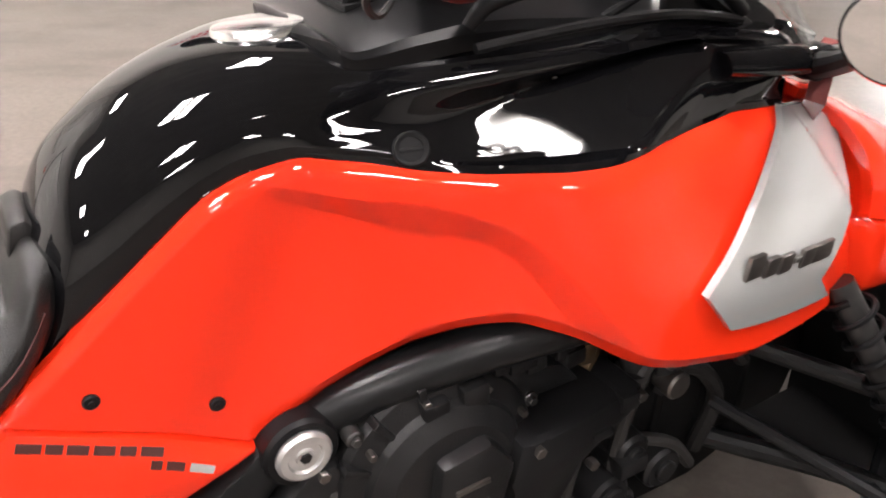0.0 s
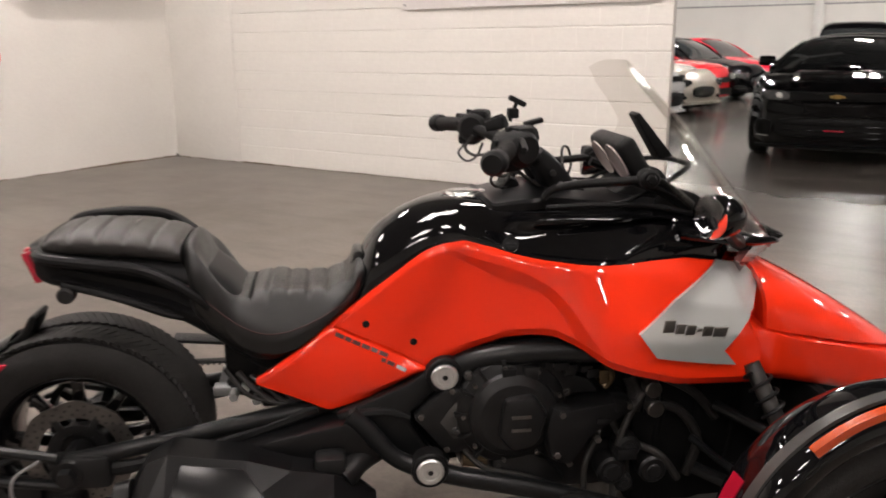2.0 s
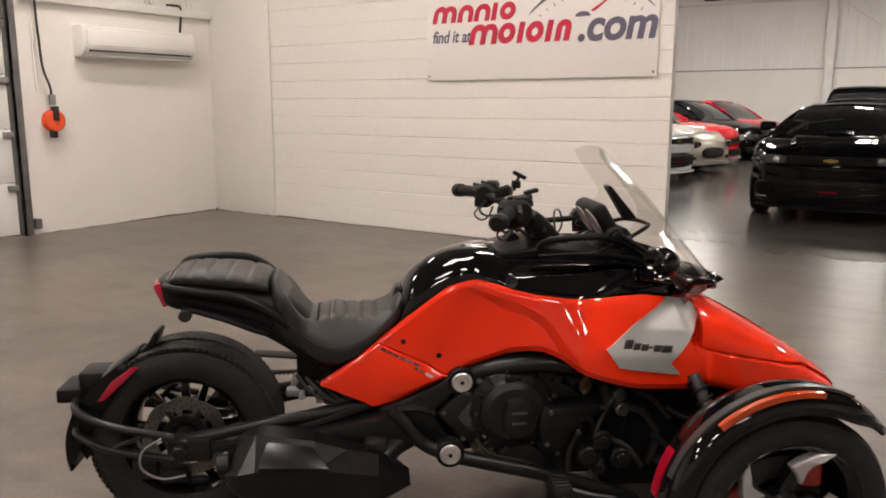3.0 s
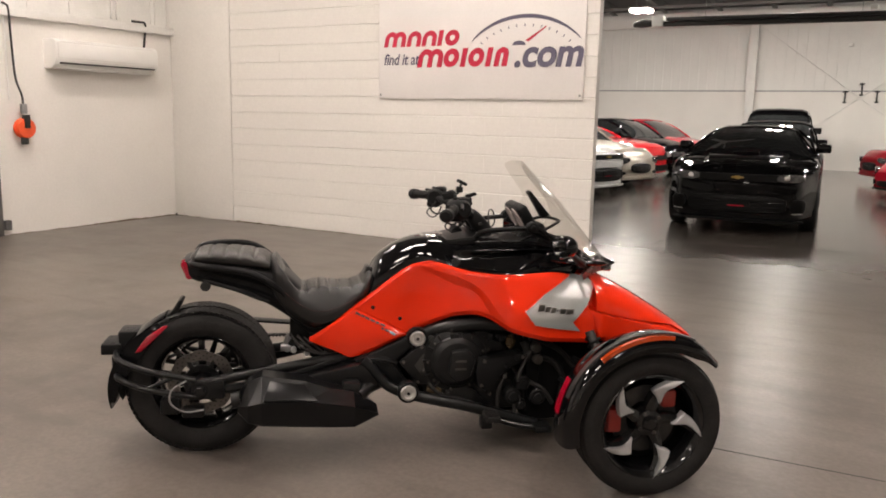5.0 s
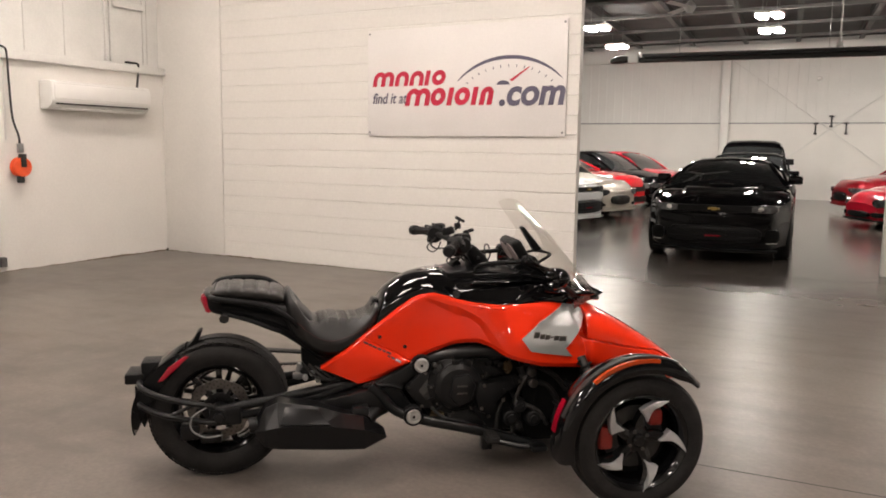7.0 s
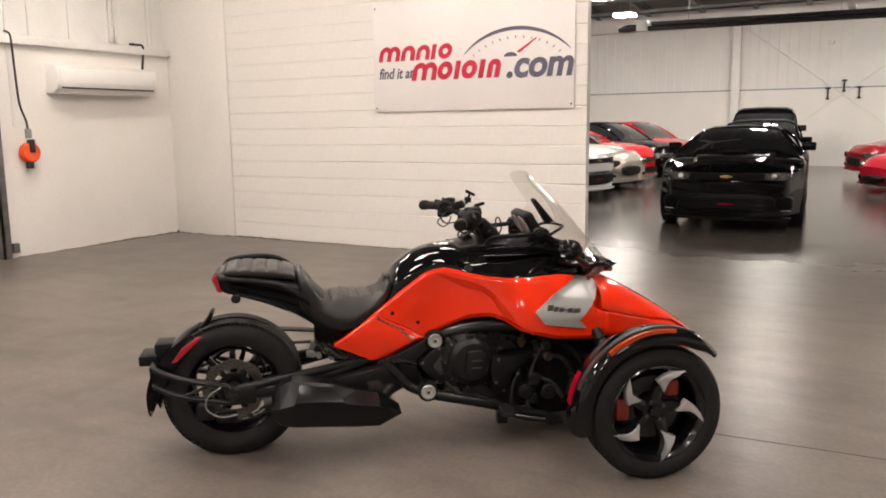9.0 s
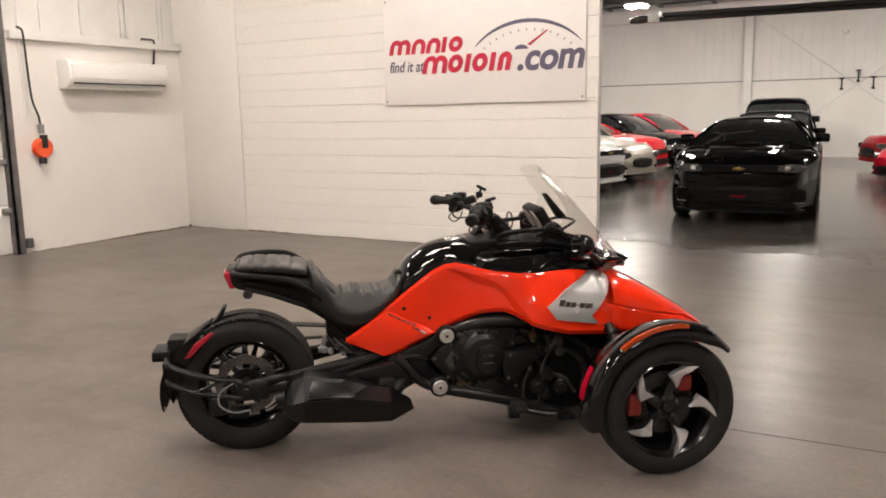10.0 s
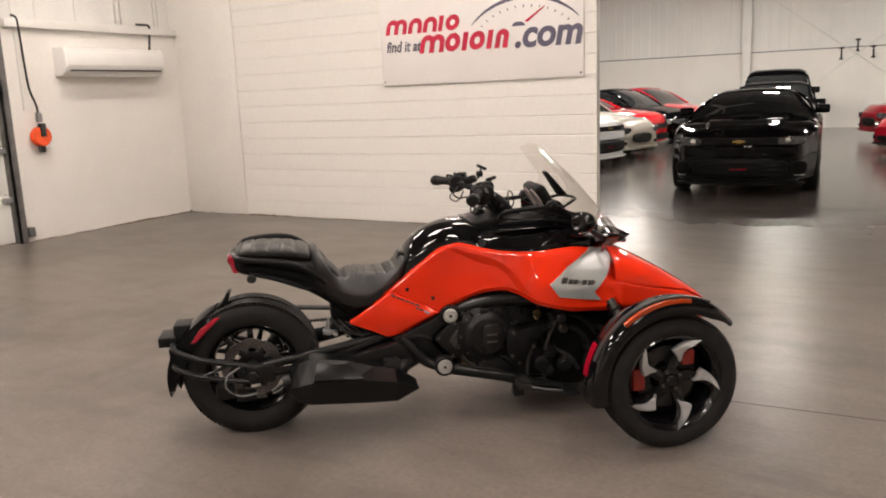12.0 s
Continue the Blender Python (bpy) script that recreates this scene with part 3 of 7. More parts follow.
line = [(0.02, 1.40, 0.335), (0.03, 1.41, 0.46), (0.045, 1.41, 0.58), (0.085, 1.37, 0.645), (0.06, 1.30, 0.655), (-0.03, 1.27, 0.665)]
bm = bmesh.new()
tube(bm, line, 0.014, 10)
part("refrigerant_hose", bm, "cable", ac, "black hose over the ledge")

# ---- orange reel on a cord beside the door ----
reel = thing("cord_reel", "orange cord reel hanging on a black cord by the door", "cord reel", pose(WALL_X + 0.09, 3.40, 1.19))
T = Matrix.Rotation(radians(90), 4, "Z")
bm = bmesh.new()
revolve(bm, [(0.001, -0.05), (0.10, -0.05), (0.112, -0.035), (0.10, -0.02), (0.07, -0.015), (0.07, 0.015), (0.10, 0.02), (0.112, 0.035), (0.10, 0.05), (0.001, 0.05)], 36, T)
part("drum", bm, "orange", reel, "orange plastic drum")
part("bracket", boxed((0.0, -0.03, 0.0), (0.075, 0.03, 0.15), 0.008), "cable", reel, "black bracket")
part("plug", boxed((-0.02, -0.05, -0.18), (0.04, 0.02, -0.10), 0.012), "cable", reel)
part("clamp", boxed((-0.02, -0.03, 0.16), (0.03, 0.03, 0.27), 0.008), "galv", reel)
bm = bmesh.new()
tube(bm, [(0, 0, 0.25), (0.0, -0.01, 0.36), (0.0, -0.07, 0.55), (0.0, -0.09, 0.9), (-0.02, -0.09, 1.27), (-0.03, -0.12, 1.33), (-0.04, -0.15, 1.34)], 0.012, 8)
part("cord", bm, "cable", reel, "black cord")
bm = bmesh.new()
tube(bm, [(-0.06, -0.12, 0.3), (-0.06, -0.12, 1.9)], 0.011, 8)
part("conduit", bm, "white_steel", reel, "white painted conduit")

# ---- sign board ----
SX, SZ = -3.815, 1.605
sign = thing("sign_board", "white sign board with red and grey lettering on the block wall", "sign", pose(SX, WALL_Y - 0.006, SZ))
part("board", boxed((0, -0.028, 0), (2.44, -0.004, 1.20), 0.003), "panel_white", sign)


def lettering(name, body, x, z, height, mat, lean=0.2, squeeze=1.0, bold=0.0, parent=None, m=None, depth=0.002):
    cu = bpy.data.curves.new(name, "FONT")
    cu.body, cu.size, cu.extrude, cu.shear, cu.offset = body, height, depth, lean, bold
    ob = bpy.data.objects.new(name, cu)
    me = bpy.data.meshes.new_from_object(ob)
    bpy.data.objects.remove(ob)
    me.transform((m or Matrix.Identity(4)) @ Matrix.Translation((x, 0, z)) @ Matrix.Rotation(radians(90), 4, "X") @ Matrix.Diagonal((squeeze, 1, 1, 1)))
    me.materials.clear()
    me.materials.append(M[mat])
    o = new(name, me)
    o.parent = parent
    return o


FRONT = Matrix.Translation((0, -0.032, 0))


def mark(x, z, w, h, bar, shape, parent):
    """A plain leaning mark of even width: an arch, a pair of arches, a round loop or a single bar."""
    r = bar / 2
    arc = lambda cx, e: [(cx + e * math.cos(a), h - r - e + e * math.sin(a), a) for a in np.linspace(math.pi, 0, 12)]
    if shape == "loop":
        runs = [[(w / 2 + (w / 2 - r) * math.cos(a), h / 2 + (h / 2 - r) * math.sin(a), a) for a in np.linspace(0, 2 * math.pi, 33)]]
    elif shape == "bar":
        runs = [[(r, 0, math.pi), (r, h, math.pi)]]
    else:
        n = 2 if shape == "arches" else 1
        e = (w - bar) / n / 2
        runs = [[(r + 2 * e * j, 0, math.pi), *arc(r + 2 * e * j + e, e), (r + 2 * e * (j + 1), 0, 0.0)] for j in range(n)]
    bm = bmesh.new()
    for j, run in enumerate(runs):
        rows = []
        for px, pz, a in run:
            ux, uz = r * math.cos(a), r * math.sin(a)
            rows.append([(x + qx + 0.20 * qz, y, z + qz) for qx, qz, y in ((px - ux, pz - uz, -0.034 - 0.001 * j), (px + ux, pz + uz, -0.034 - 0.001 * j), (px + ux, pz + uz, -0.0285), (px - ux, pz - uz, -0.0285))])
        skin(bm, rows)
    return part("mark", bm, "sign_red", parent, smooth=0)


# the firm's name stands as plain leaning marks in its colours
for x, w, shape in ((0.070, 0.275, "arches"), (0.368, 0.175, "arch"), (0.562, 0.175, "arch"), (0.758, 0.060, "bar"), (0.845, 0.170, "loop")):
    mark(x, 0.562, w, 0.165, 0.052, shape, sign)
for x, w, shape in ((0.508, 0.310, "arches"), (0.828, 0.185, "loop"), (1.045, 0.060, "bar"), (1.130, 0.185, "loop"), (1.345, 0.060, "bar"), (1.445, 0.150, "arch")):
    mark(x, 0.337, w, 0.195, 0.058, shape, sign)
lettering("slogan", "find it at", 0.07, 0.37, 0.170, "sign_grey", 0.22, 0.80, 0.002, sign, FRONT)
lettering("suffix", ".com", 1.675, 0.337, 0.385, "sign_grey", 0.2, 0.98, 0.012, sign, FRONT)
# dial arc with ticks and a red needle
bm = bmesh.new()
rows = []
for k in range(33):
    u = k / 32
    a = radians(143 - 106 * u)
    thick = 0.002 + 0.017 * math.sin(math.pi * u) ** 0.7
    rows.append([(1.79 + (0.76 + s * thick) * math.cos(a), y, 0.235 + (0.60 + s * thick) * math.sin(a)) for s, y in ((-1, -0.034), (1, -0.034), (1, -0.029), (-1, -0.029))])
skin(bm, rows)
part("dial_arc", bm, "sign_grey", sign, "dark grey dial arc")
for k in range(13):
    a = radians(138 - 96 * k / 12)
    c = Vector((1.79 + 0.66 * math.cos(a), 0, 0.235 + 0.51 * math.sin(a)))
    part("tick", boxed((-0.004, -0.033, -0.013), (0.004, -0.029, 0.013), 0, Matrix.Translation(c) @ Matrix.Rotation(-(a - radians(90)), 4, "Y")), "sign_grey", sign, smooth=0)
bm = bmesh.new()
prism(bm, [(1.80, 0.592), (1.835, 0.582), (2.03, 0.722), (2.02, 0.727)], -0.034, -0.029)
part("needle", bm, "sign_red", sign, "red dial needle")
bm = bmesh.new()
prism(bm, [(1.655, 0.547)] + [(1.73 + 0.075 * math.cos(a), 0.547 + 0.045 * math.sin(a)) for a in np.linspace(math.pi, 0, 12)], -0.034, -0.029)
part("needle_hub", bm, "sign_grey", sign)
for x in (0.03, 2.41):
    for z in (0.04, 1.16):
        bm = bmesh.new()
        disc(bm, (x, -0.03, z), 0.012, -0.004, 0.0)
        part("screw", bm, "galv", sign)

# ---- the three-wheeler: built with x ahead, y to its left, rear axle over the origin ----
bike = thing("three_wheeler", "red and black three-wheeled motorcycle with a clear screen", "motorcycle", pose(-1.068, 0.253, 0, 0, 0, 40))


EXACT = ("side_panel", "panel_screw", "decal_bar", "cheek_panel", "emblem_bar", "upper_body")


def squash(z):
    """Heights above the frame are squashed a little to fit the camera's view."""
    return z if z < 0.49 else 0.49 + (z - 0.49) * 0.953


def pt(name, bm, mat, label="", parent=None, smooth=35):
    if name not in EXACT:
        for v in bm.verts:
            v.co.z = squash(v.co.z)
    return part(name, bm, mat, parent or bike, label, smooth)


def both(name, bm, mat, label="", smooth=35):
    pt(name, mirrored(bm), mat, label, None, smooth)
    return pt(name, bm, mat, label, None, smooth)


# -- red side panels --
def lines(rows, soft=0.010):
    """Straight runs through the rows, with the corners eased over a short way."""
    xs, vs = [r[0] for r in rows], [r[1] for r in rows]
    return lambda x: float(np.mean(np.interp([x + soft * k / 3 for k in range(-3, 4)], xs, vs)))


TOP = lines([(0.440, 0.496), (0.532, 0.558), (0.617, 0.619), (0.690, 0.672), (0.773, 0.735), (0.845, 0.788), (0.880, 0.803), (0.940, 0.817), (1.0, 0.804), (1.05, 0.791),
             (1.11, 0.780), (1.19, 0.775), (1.30, 0.771), (1.45, 0.776), (1.550, 0.762), (1.580, 0.640), (1.62, 0.588)])
LOW = lines([(0.440, 0.485), (0.53, 0.446), (0.606, 0.410), (0.70, 0.430), (0.840, 0.495), (0.930, 0.541), (1.030, 0.583), (1.090, 0.596), (1.137, 0.600),
             (1.186, 0.584), (1.236, 0.553), (1.30, 0.532), (1.40, 0.508), (1.50, 0.500), (1.62, 0.487)])
SIDE = table([(0.44, 0.150), (0.70, 0.150), (0.85, 0.166), (1.0, 0.196), (1.12, 0.252), (1.20, 0.312), (1.28, 0.350), (1.36, 0.360), (1.48, 0.352), (1.62, 0.325)])
CREASE = table([(0.87, 0.800), (0.912, 0.778), (0.969, 0.752), (1.034, 0.722), (1.115, 0.695), (1.14, 0.670), (1.16, 0.635), (1.189, 0.588), (1.22, 0.54), (1.31, 0.40)])
SHELF = table([(0.87, 0.808), (0.925, 0.790), (1.0, 0.768), (1.035, 0.761), (1.09, 0.740), (1.135, 0.713), (1.165, 0.680), (1.198, 0.628), (1.246, 0.562), (1.31, 0.48)])
SEAM = table([(0.55, 0.652), (0.621, 0.618), (0.687, 0.586), (0.761, 0.553), (0.858, 0.501), (0.95, 0.452)])


def flank(x, z):
    """How far the red flank stands out at (x, z)."""
    w = SIDE(x)
    lean = (z - 0.55) * 0.09 + smoothstep(0.60, 0.86, z) * 0.120 * smoothstep(1.05, 1.40, x)
    under = 0.016 * min(max(1 - (z - LOW(x)) / 0.020, 0.0), 1.0) * smoothstep(0.62, 0.75, x)
    crown = 0.008 * min(max(1 - (TOP(x) - z) / 0.020, 0.0), 1.0) ** 2
    y = w - lean - under - crown
    fade = smoothstep(0.88, 0.98, x) * (1 - smoothstep(1.22, 1.33, x))
    y += 0.016 * fade * min(max((z - CREASE(x)) / (SHELF(x) - CREASE(x)), 0.0), 1.0)
    low, seam = LOW(x), SEAM(x)
    if abs(z - seam) < 0.0016 and x < 0.92:
        y -= 0.006
    if z < seam and x < 0.92:
        u = (z - low) / max(seam - low, 0.01)
        y += 0.003 + 0.015 * 4 * max(u, 0.0) * (1 - u) * (1 - smoothstep(0.80, 0.92, x))
    return y


def polyline(points, n):
    p = [np.array(q, float) for q in points]
    return [a + (b - a) * (k / n) for a, b in zip(p, p[1:]) for k in range(n)] + [p[-1]]


def flank_patch(left, right, n, m, lift=0.0, thick=0.006, shape=None):
    """A shell on the flank between two edge lines of (x, z), given from below to above."""
    a, b = polyline(left, 10), polyline(right, 10)
    a = [a[round(k * (len(a) - 1) / m)] for k in range(m + 1)]
    b = [b[round(k * (len(b) - 1) / m)] for k in range(m + 1)]
    bm = bmesh.new()
    rows = []
    for p, q in zip(a, b):
        row = []
        for k in range(n + 1):
            x, z = p + (q - p) * (k / n)
            row.append((x, -flank(x, z) - lift - (shape(x, z) if shape else 0), z))
        rows.append(row)
    shell(bm, rows, thick)
    return bm


def shell(bm, rows, thick):
    """An open grid of points with its back face thick metres further in (towards y = 0) and closed rims."""
    back = [[(x, y + thick, z) for x, y, z in row] for row in rows]
    f = [[bm.verts.new(q) for q in row] for row in rows]
    b = [[bm.verts.new(q) for q in row] for row in back]
    for g, flip in ((f, False), (b, True)):
        for p, q in zip(g, g[1:]):
            for k in range(len(p) - 1):
                quad = (p[k], p[k + 1], q[k + 1], q[k])
                bm.faces.new(quad[::-1] if flip else quad)
    rim = f[0] + [r[-1] for r in f[1:]] + f[-1][-2::-1] + [r[0] for r in f[-2:0:-1]]
    rin = b[0] + [r[-1] for r in b[1:]] + b[-1][-2::-1] + [r[0] for r in b[-2:0:-1]]
    n = len(rim)
    for k in range(n):
        bm.faces.new((rim[k], rin[k], rin[(k + 1) % n], rim[(k + 1) % n]))


bm = bmesh.new()
rows = []
XS = np.concatenate([np.linspace(0.440, 0.90, 60), np.linspace(0.904, 1.30, 110), np.linspace(1.306, 1.62, 36)])
for x in XS:
    lo, hi = LOW(x), max(TOP(x), LOW(x) + 0.008)
    h = hi - lo
    e1 = min(max(SEAM(x), lo + 0.04 * h), hi - 0.06 * h)
    e2 = min(max(CREASE(x), lo + 0.08 * h), hi - 0.10 * h)
    e2 = e2 if e2 > e1 + 0.02 * h else e1 + 0.4 * (hi - e1)
    e3 = min(max(SHELF(x), e2 + 0.02 * h), hi - 0.03 * h)
    g1 = min(0.0013, 0.01 * h)
    zs = np.concatenate([np.linspace(lo, e1 - 2 * g1, 22), [e1 - g1, e1 + g1], np.linspace(e1 + 2 * g1, e2, 22), np.linspace(e2, e3, 9)[1:], np.linspace(e3, hi, 18)[1:]])
    rows.append([(x, -flank(x, z), z) for z in zs])
    a, b = rows[-1][0], rows[-1][-1]
    rows[-1] = [(x, a[1] + 0.014, a[2] + 0.002)] + rows[-1] + [(x, b[1] + 0.014, b[2] - 0.002)]
shell(bm, rows, 0.004)
both("side_panel", bm, "red", "glossy orange-red side panel with a sharp crease", 28)
# screws, recessed washers and plain dark decal bars
for x, z in ((0.703, 0.617), (0.815, 0.572)):
    bm = bmesh.new()
    disc(bm, (x, -flank(x, z), z), 0.0085, -0.004, 0.004, 0.002, 20)
    disc(bm, (x, -flank(x, z), z), 0.0035, -0.0055, 0.0, 0.001, 6)
    both("panel_screw", bm, "plastic", "black panel screw")
for k, (x, w, row) in enumerate(((0.628, 0.020, 0), (0.651, 0.014, 0), (0.668, 0.018, 0), (0.690, 0.018, 0), (0.712, 0.014, 0), (0.730, 0.020, 0), (0.735, 0.010, 1), (0.749, 0.016, 1), (0.770, 0.022, 1))):
    bm = bmesh.new()
    at = lambda x: SEAM(x) - 0.012 - row * 0.014
    rows = []
    for u in np.linspace(0, 1, 4):
        q = x + w * u
        rows.append([(q + 0.004 * v, -flank(q, at(q) - 0.008 + 0.008 * v) - 0.0008, at(q) - 0.008 + 0.008 * v) for v in (0.0, 1.0)])
    shell(bm, rows, 0.0016)
    both("decal_bar", bm, "darkdecal" if k < 8 else "silver", "small dark decal bar", 0)

# -- silver cheek panels with raised bars --
ridge_z = lambda x: 0.704 - (x - 1.39) * 0.17
fold = lambda x, z: 0.018 * max(0.0, 1 - abs(z - ridge_z(x)) / (0.10 if z > ridge_z(x) else 0.15))
bm = flank_patch([(1.341, 0.581), (1.301, 0.636), (1.391, 0.702), (1.47, 0.738), (1.530, 0.768)],
                 [(1.538, 0.549), (1.503, 0.588), (1.588, 0.672), (1.625, 0.728), (1.596, 0.757)], 22, 40, 0.009, 0.010, fold)
both("cheek_panel", bm, "silver", "satin silver metal cheek panel", 30)
for k, (dx, w, h) in enumerate(((0.0, 0.024, 0.028), (0.028, 0.02, 0.022), (0.052, 0.02, 0.022), (0.076, 0.012, 0.006), (0.092, 0.022, 0.022), (0.118, 0.032, 0.022))):
    x, z = 1.352 + dx, 0.640 - dx * 0.14
    y = -flank(x + w / 2, z) - 0.009 - fold(x, z + 0.01)
    bm = bmesh.new()
    z0 = z + (0.010 if h < 0.01 else 0)
    prism(bm, [(x, z0), (x + w, z0), (x + w + 0.005, z0 + h), (x + 0.005, z0 + h)], y - 0.0025, y + 0.004, 0.001)
    both("emblem_bar", bm, "steel", "small raised chrome bar")

# -- black upper body: tank, pods, nose shield --
UP_TOP = table([(0.655, 0.640), (0.675, 0.715), (0.705, 0.790), (0.78, 0.872), (0.85, 0.908), (0.917, 0.923), (1.014, 0.924), (1.10, 0.920), (1.20, 0.912), (1.35, 0.885), (1.50, 0.850), (1.65, 0.815), (1.80, 0.785)])
UP_W = table([(0.655, 0.080), (0.675, 0.098), (0.705, 0.112), (0.78, 0.124), (0.85, 0.132), (0.95, 0.146), (1.05, 0.168), (1.15, 0.205), (1.25, 0.240), (1.36, 0.262), (1.48, 0.250), (1.60, 0.200), (1.70, 0.120), (1.80, 0.012)])
UP_LOW = table([(0.655, 0.60), (0.78, 0.66), (1.0, 0.70), (1.25, 0.72), (1.45, 0.755), (1.60, 0.765), (1.80, 0.772)])
# shoulder edge (y, z) and lip (y, z) of the pods
SHOULDER = table([(0.95, 0.112, 0.930), (1.004, 0.130, 0.916), (1.11, 0.152, 0.904), (1.25, 0.188, 0.886), (1.384, 0.212, 0.860), (1.50, 0.215, 0.832), (1.60, 0.150, 0.808), (1.80, 0.010, 0.782)])
RIDGE = table([(0.95, 0.150, 0.844), (1.04, 0.164, 0.854), (1.13, 0.178, 0.865), (1.23, 0.193, 0.878), (1.32, 0.206, 0.864), (1.41, 0.217, 0.845), (1.50, 0.224, 0.823), (1.60, 0.165, 0.798), (1.80, 0.011, 0.778)])
LIP = table([(0.95, 0.148, 0.832), (1.034, 0.172, 0.803), (1.143, 0.205, 0.790), (1.237, 0.245, 0.791), (1.341, 0.268, 0.835), (1.473, 0.255, 0.815), (1.60, 0.185, 0.785), (1.80, 0.012, 0.772)])


def upper_half(x, n=101):
    """Half a section, from the top middle down to the bottom middle."""
    top, w, low = squash(UP_TOP(x)), UP_W(x), squash(UP_LOW(x))
    k = smoothstep(0.70, 0.80, x)
    w = w + (flank(x, TOP(x)) - 0.006 - w) * k
    zc = low + (top - low) * 0.40
    zc = zc + (TOP(x) - 0.004 - zc) * k
    round_ = []
    for u in np.linspace(0, 1, n):
        a = math.pi / 2 * (1 - u / 0.62) if u < 0.62 else -math.pi / 2 * (u - 0.62) / 0.38
        c, s = max(math.cos(a), 0.0), math.sin(a)
        round_.append((w * c ** 0.86, zc + ((top - zc) if s > 0 else (zc - low)) * math.copysign(abs(s) ** 0.92, s)))
    k = smoothstep(0.84, 1.18, x)
    if k == 0:
        return round_
    sy, sz = SHOULDER(x)
    sz = squash(sz)
    ly, lz = LIP(x)
    lz = squash(lz)
    if x < 1.55:
        ly, lz = flank(x, TOP(x)) - 0.003, TOP(x) + 0.001
    py, pz = RIDGE(x)
    pz = squash(pz)
    rear = min(max((x - 1.03) / 0.26, 0.0), 1.0)

    deep = rear * (1 - smoothstep(1.250, 1.272, x))
    pz, lz2 = max(pz, lz + 0.006), lz + 0.007
    b = 0.028 * (1 - smoothstep(1.05, 1.40, x))
    d1 = 0.036 * deep
    keys = [(0, 0.0, top), (0.10, sy * 0.55, top - 0.002), (0.20, sy * 0.95, sz + 0.004), (0.215, sy, sz),
            (0.26, sy + (py - sy) * 0.45 + b * 0.85, sz - (sz - pz) * 0.20), (0.32, sy + (py - sy) * 0.80 + b, sz - (sz - pz) * 0.55), (0.38, py + b * 0.3, pz), (0.40, py - d1 * 0.9, pz - 0.003)]
    # the hollow's floor is one flat, tilted face
    flat = smoothstep(0.04, 0.30, rear) * (1 - smoothstep(1.250, 1.272, x))
    lean = 2.3 * smoothstep(1.02, 1.24, x)
    for u in (0.04, 0.25, 0.5, 0.75, 1.0):
        z = pz - 0.005 + (lz2 - pz + 0.005) * u
        face = 0.208 + 0.23 * (x + lean * min(max(z - TOP(x), 0.0), 0.07) - 1.16) - 1.08 * (z - 0.80)
        loose = py + (ly - py) * u - (0.036 + (0.010 - 0.036) * u) * deep
        keys.append((0.41 + 0.15 * u, loose + (min(face, ly - 0.004) - loose) * flat, z))
    keys += [ (0.58, ly - 0.002, lz + 0.005), (0.62, ly + 0.002, lz), (0.68, ly - 0.006, lz - 0.015), (0.85, ly * 0.8, min(low + 0.02, lz - 0.02)), (1.0, 0.0, min(low, lz - 0.03))]
    ks = np.array(keys)
    us = np.linspace(0, 1, n)
    ys, zs = np.interp(us, ks[:, 0], ks[:, 1]), np.interp(us, ks[:, 0], ks[:, 2])
    reach, r = 10 * (1 - smoothstep(0.98, 1.20, x)), 10
    if reach > 0:
        box_ = np.clip(reach + 0.5 - np.abs(np.arange(-r, r + 1)), 0, 1)
        box_ /= box_.sum()
        y2 = np.convolve(np.concatenate([-ys[r:0:-1], ys, ys[-2:-r - 2:-1]]), box_, "valid")
        z2 = np.convolve(np.concatenate([zs[r:0:-1], zs, zs[-2:-r - 2:-1]]), box_, "valid")
        keep = np.array([smoothstep(0.58, 0.52, u) for u in us])
        ys, zs = ys + (y2 - ys) * keep, zs + (z2 - zs) * keep
    return [(a[0] + (y - a[0]) * k, a[1] + (z - a[1]) * k) for a, y, z in zip(round_, ys, zs)]


bm = bmesh.new()
rings = []
for x in np.concatenate([np.linspace(0.655, 0.93, 32), np.linspace(0.936, 1.42, 150), np.linspace(1.428, 1.80, 30)]):
    half = upper_half(x)
    rake = 2.3 * smoothstep(1.02, 1.24, x) * (1 - smoothstep(1.42, 1.62, x))   # the pods' front edge leans forward
    half = [(x + rake * min(max(z - TOP(min(x, 1.5)), 0.0), 0.07), y, z) for y, z in half]
    rings.append([(q, -y, z) for q, y, z in half] + [(q, y, z) for q, y, z in half[-2:0:-1]])
skin(bm, rings)
tank = pt("upper_body", bm, "gloss", "glossy black tank cover with hollow side pods", smooth=30)
# dark top spine and console lip
bm = bmesh.new()
rings = []
for x, w, z, h in spline([(0.985, 0.050, 0.926, 0.003), (1.000, 0.112, 0.926, 0.005), (1.018, 0.136, 0.916, 0.010), (1.08, 0.150, 0.924, 0.016), (1.16, 0.158, 0.926, 0.020), (1.30, 0.166, 0.908, 0.022), (1.45, 0.160, 0.885, 0.020), (1.56, 0.120, 0.855, 0.010)], 6):
    rings.append([(x, w, z - 0.022), (x, w, z - 0.004), (x, w * 0.96, z + h * 0.3), (x, w * 0.6, z + h), (x, 0, z + h * 1.1), (x, -w * 0.6, z + h), (x, -w * 0.96, z + h * 0.3), (x, -w, z - 0.004), (x, -w, z - 0.022)])
skin(bm, rings)
pt("console", bm, "console", "dark black console between tank and screen", smooth=25)
bm = bmesh.new()
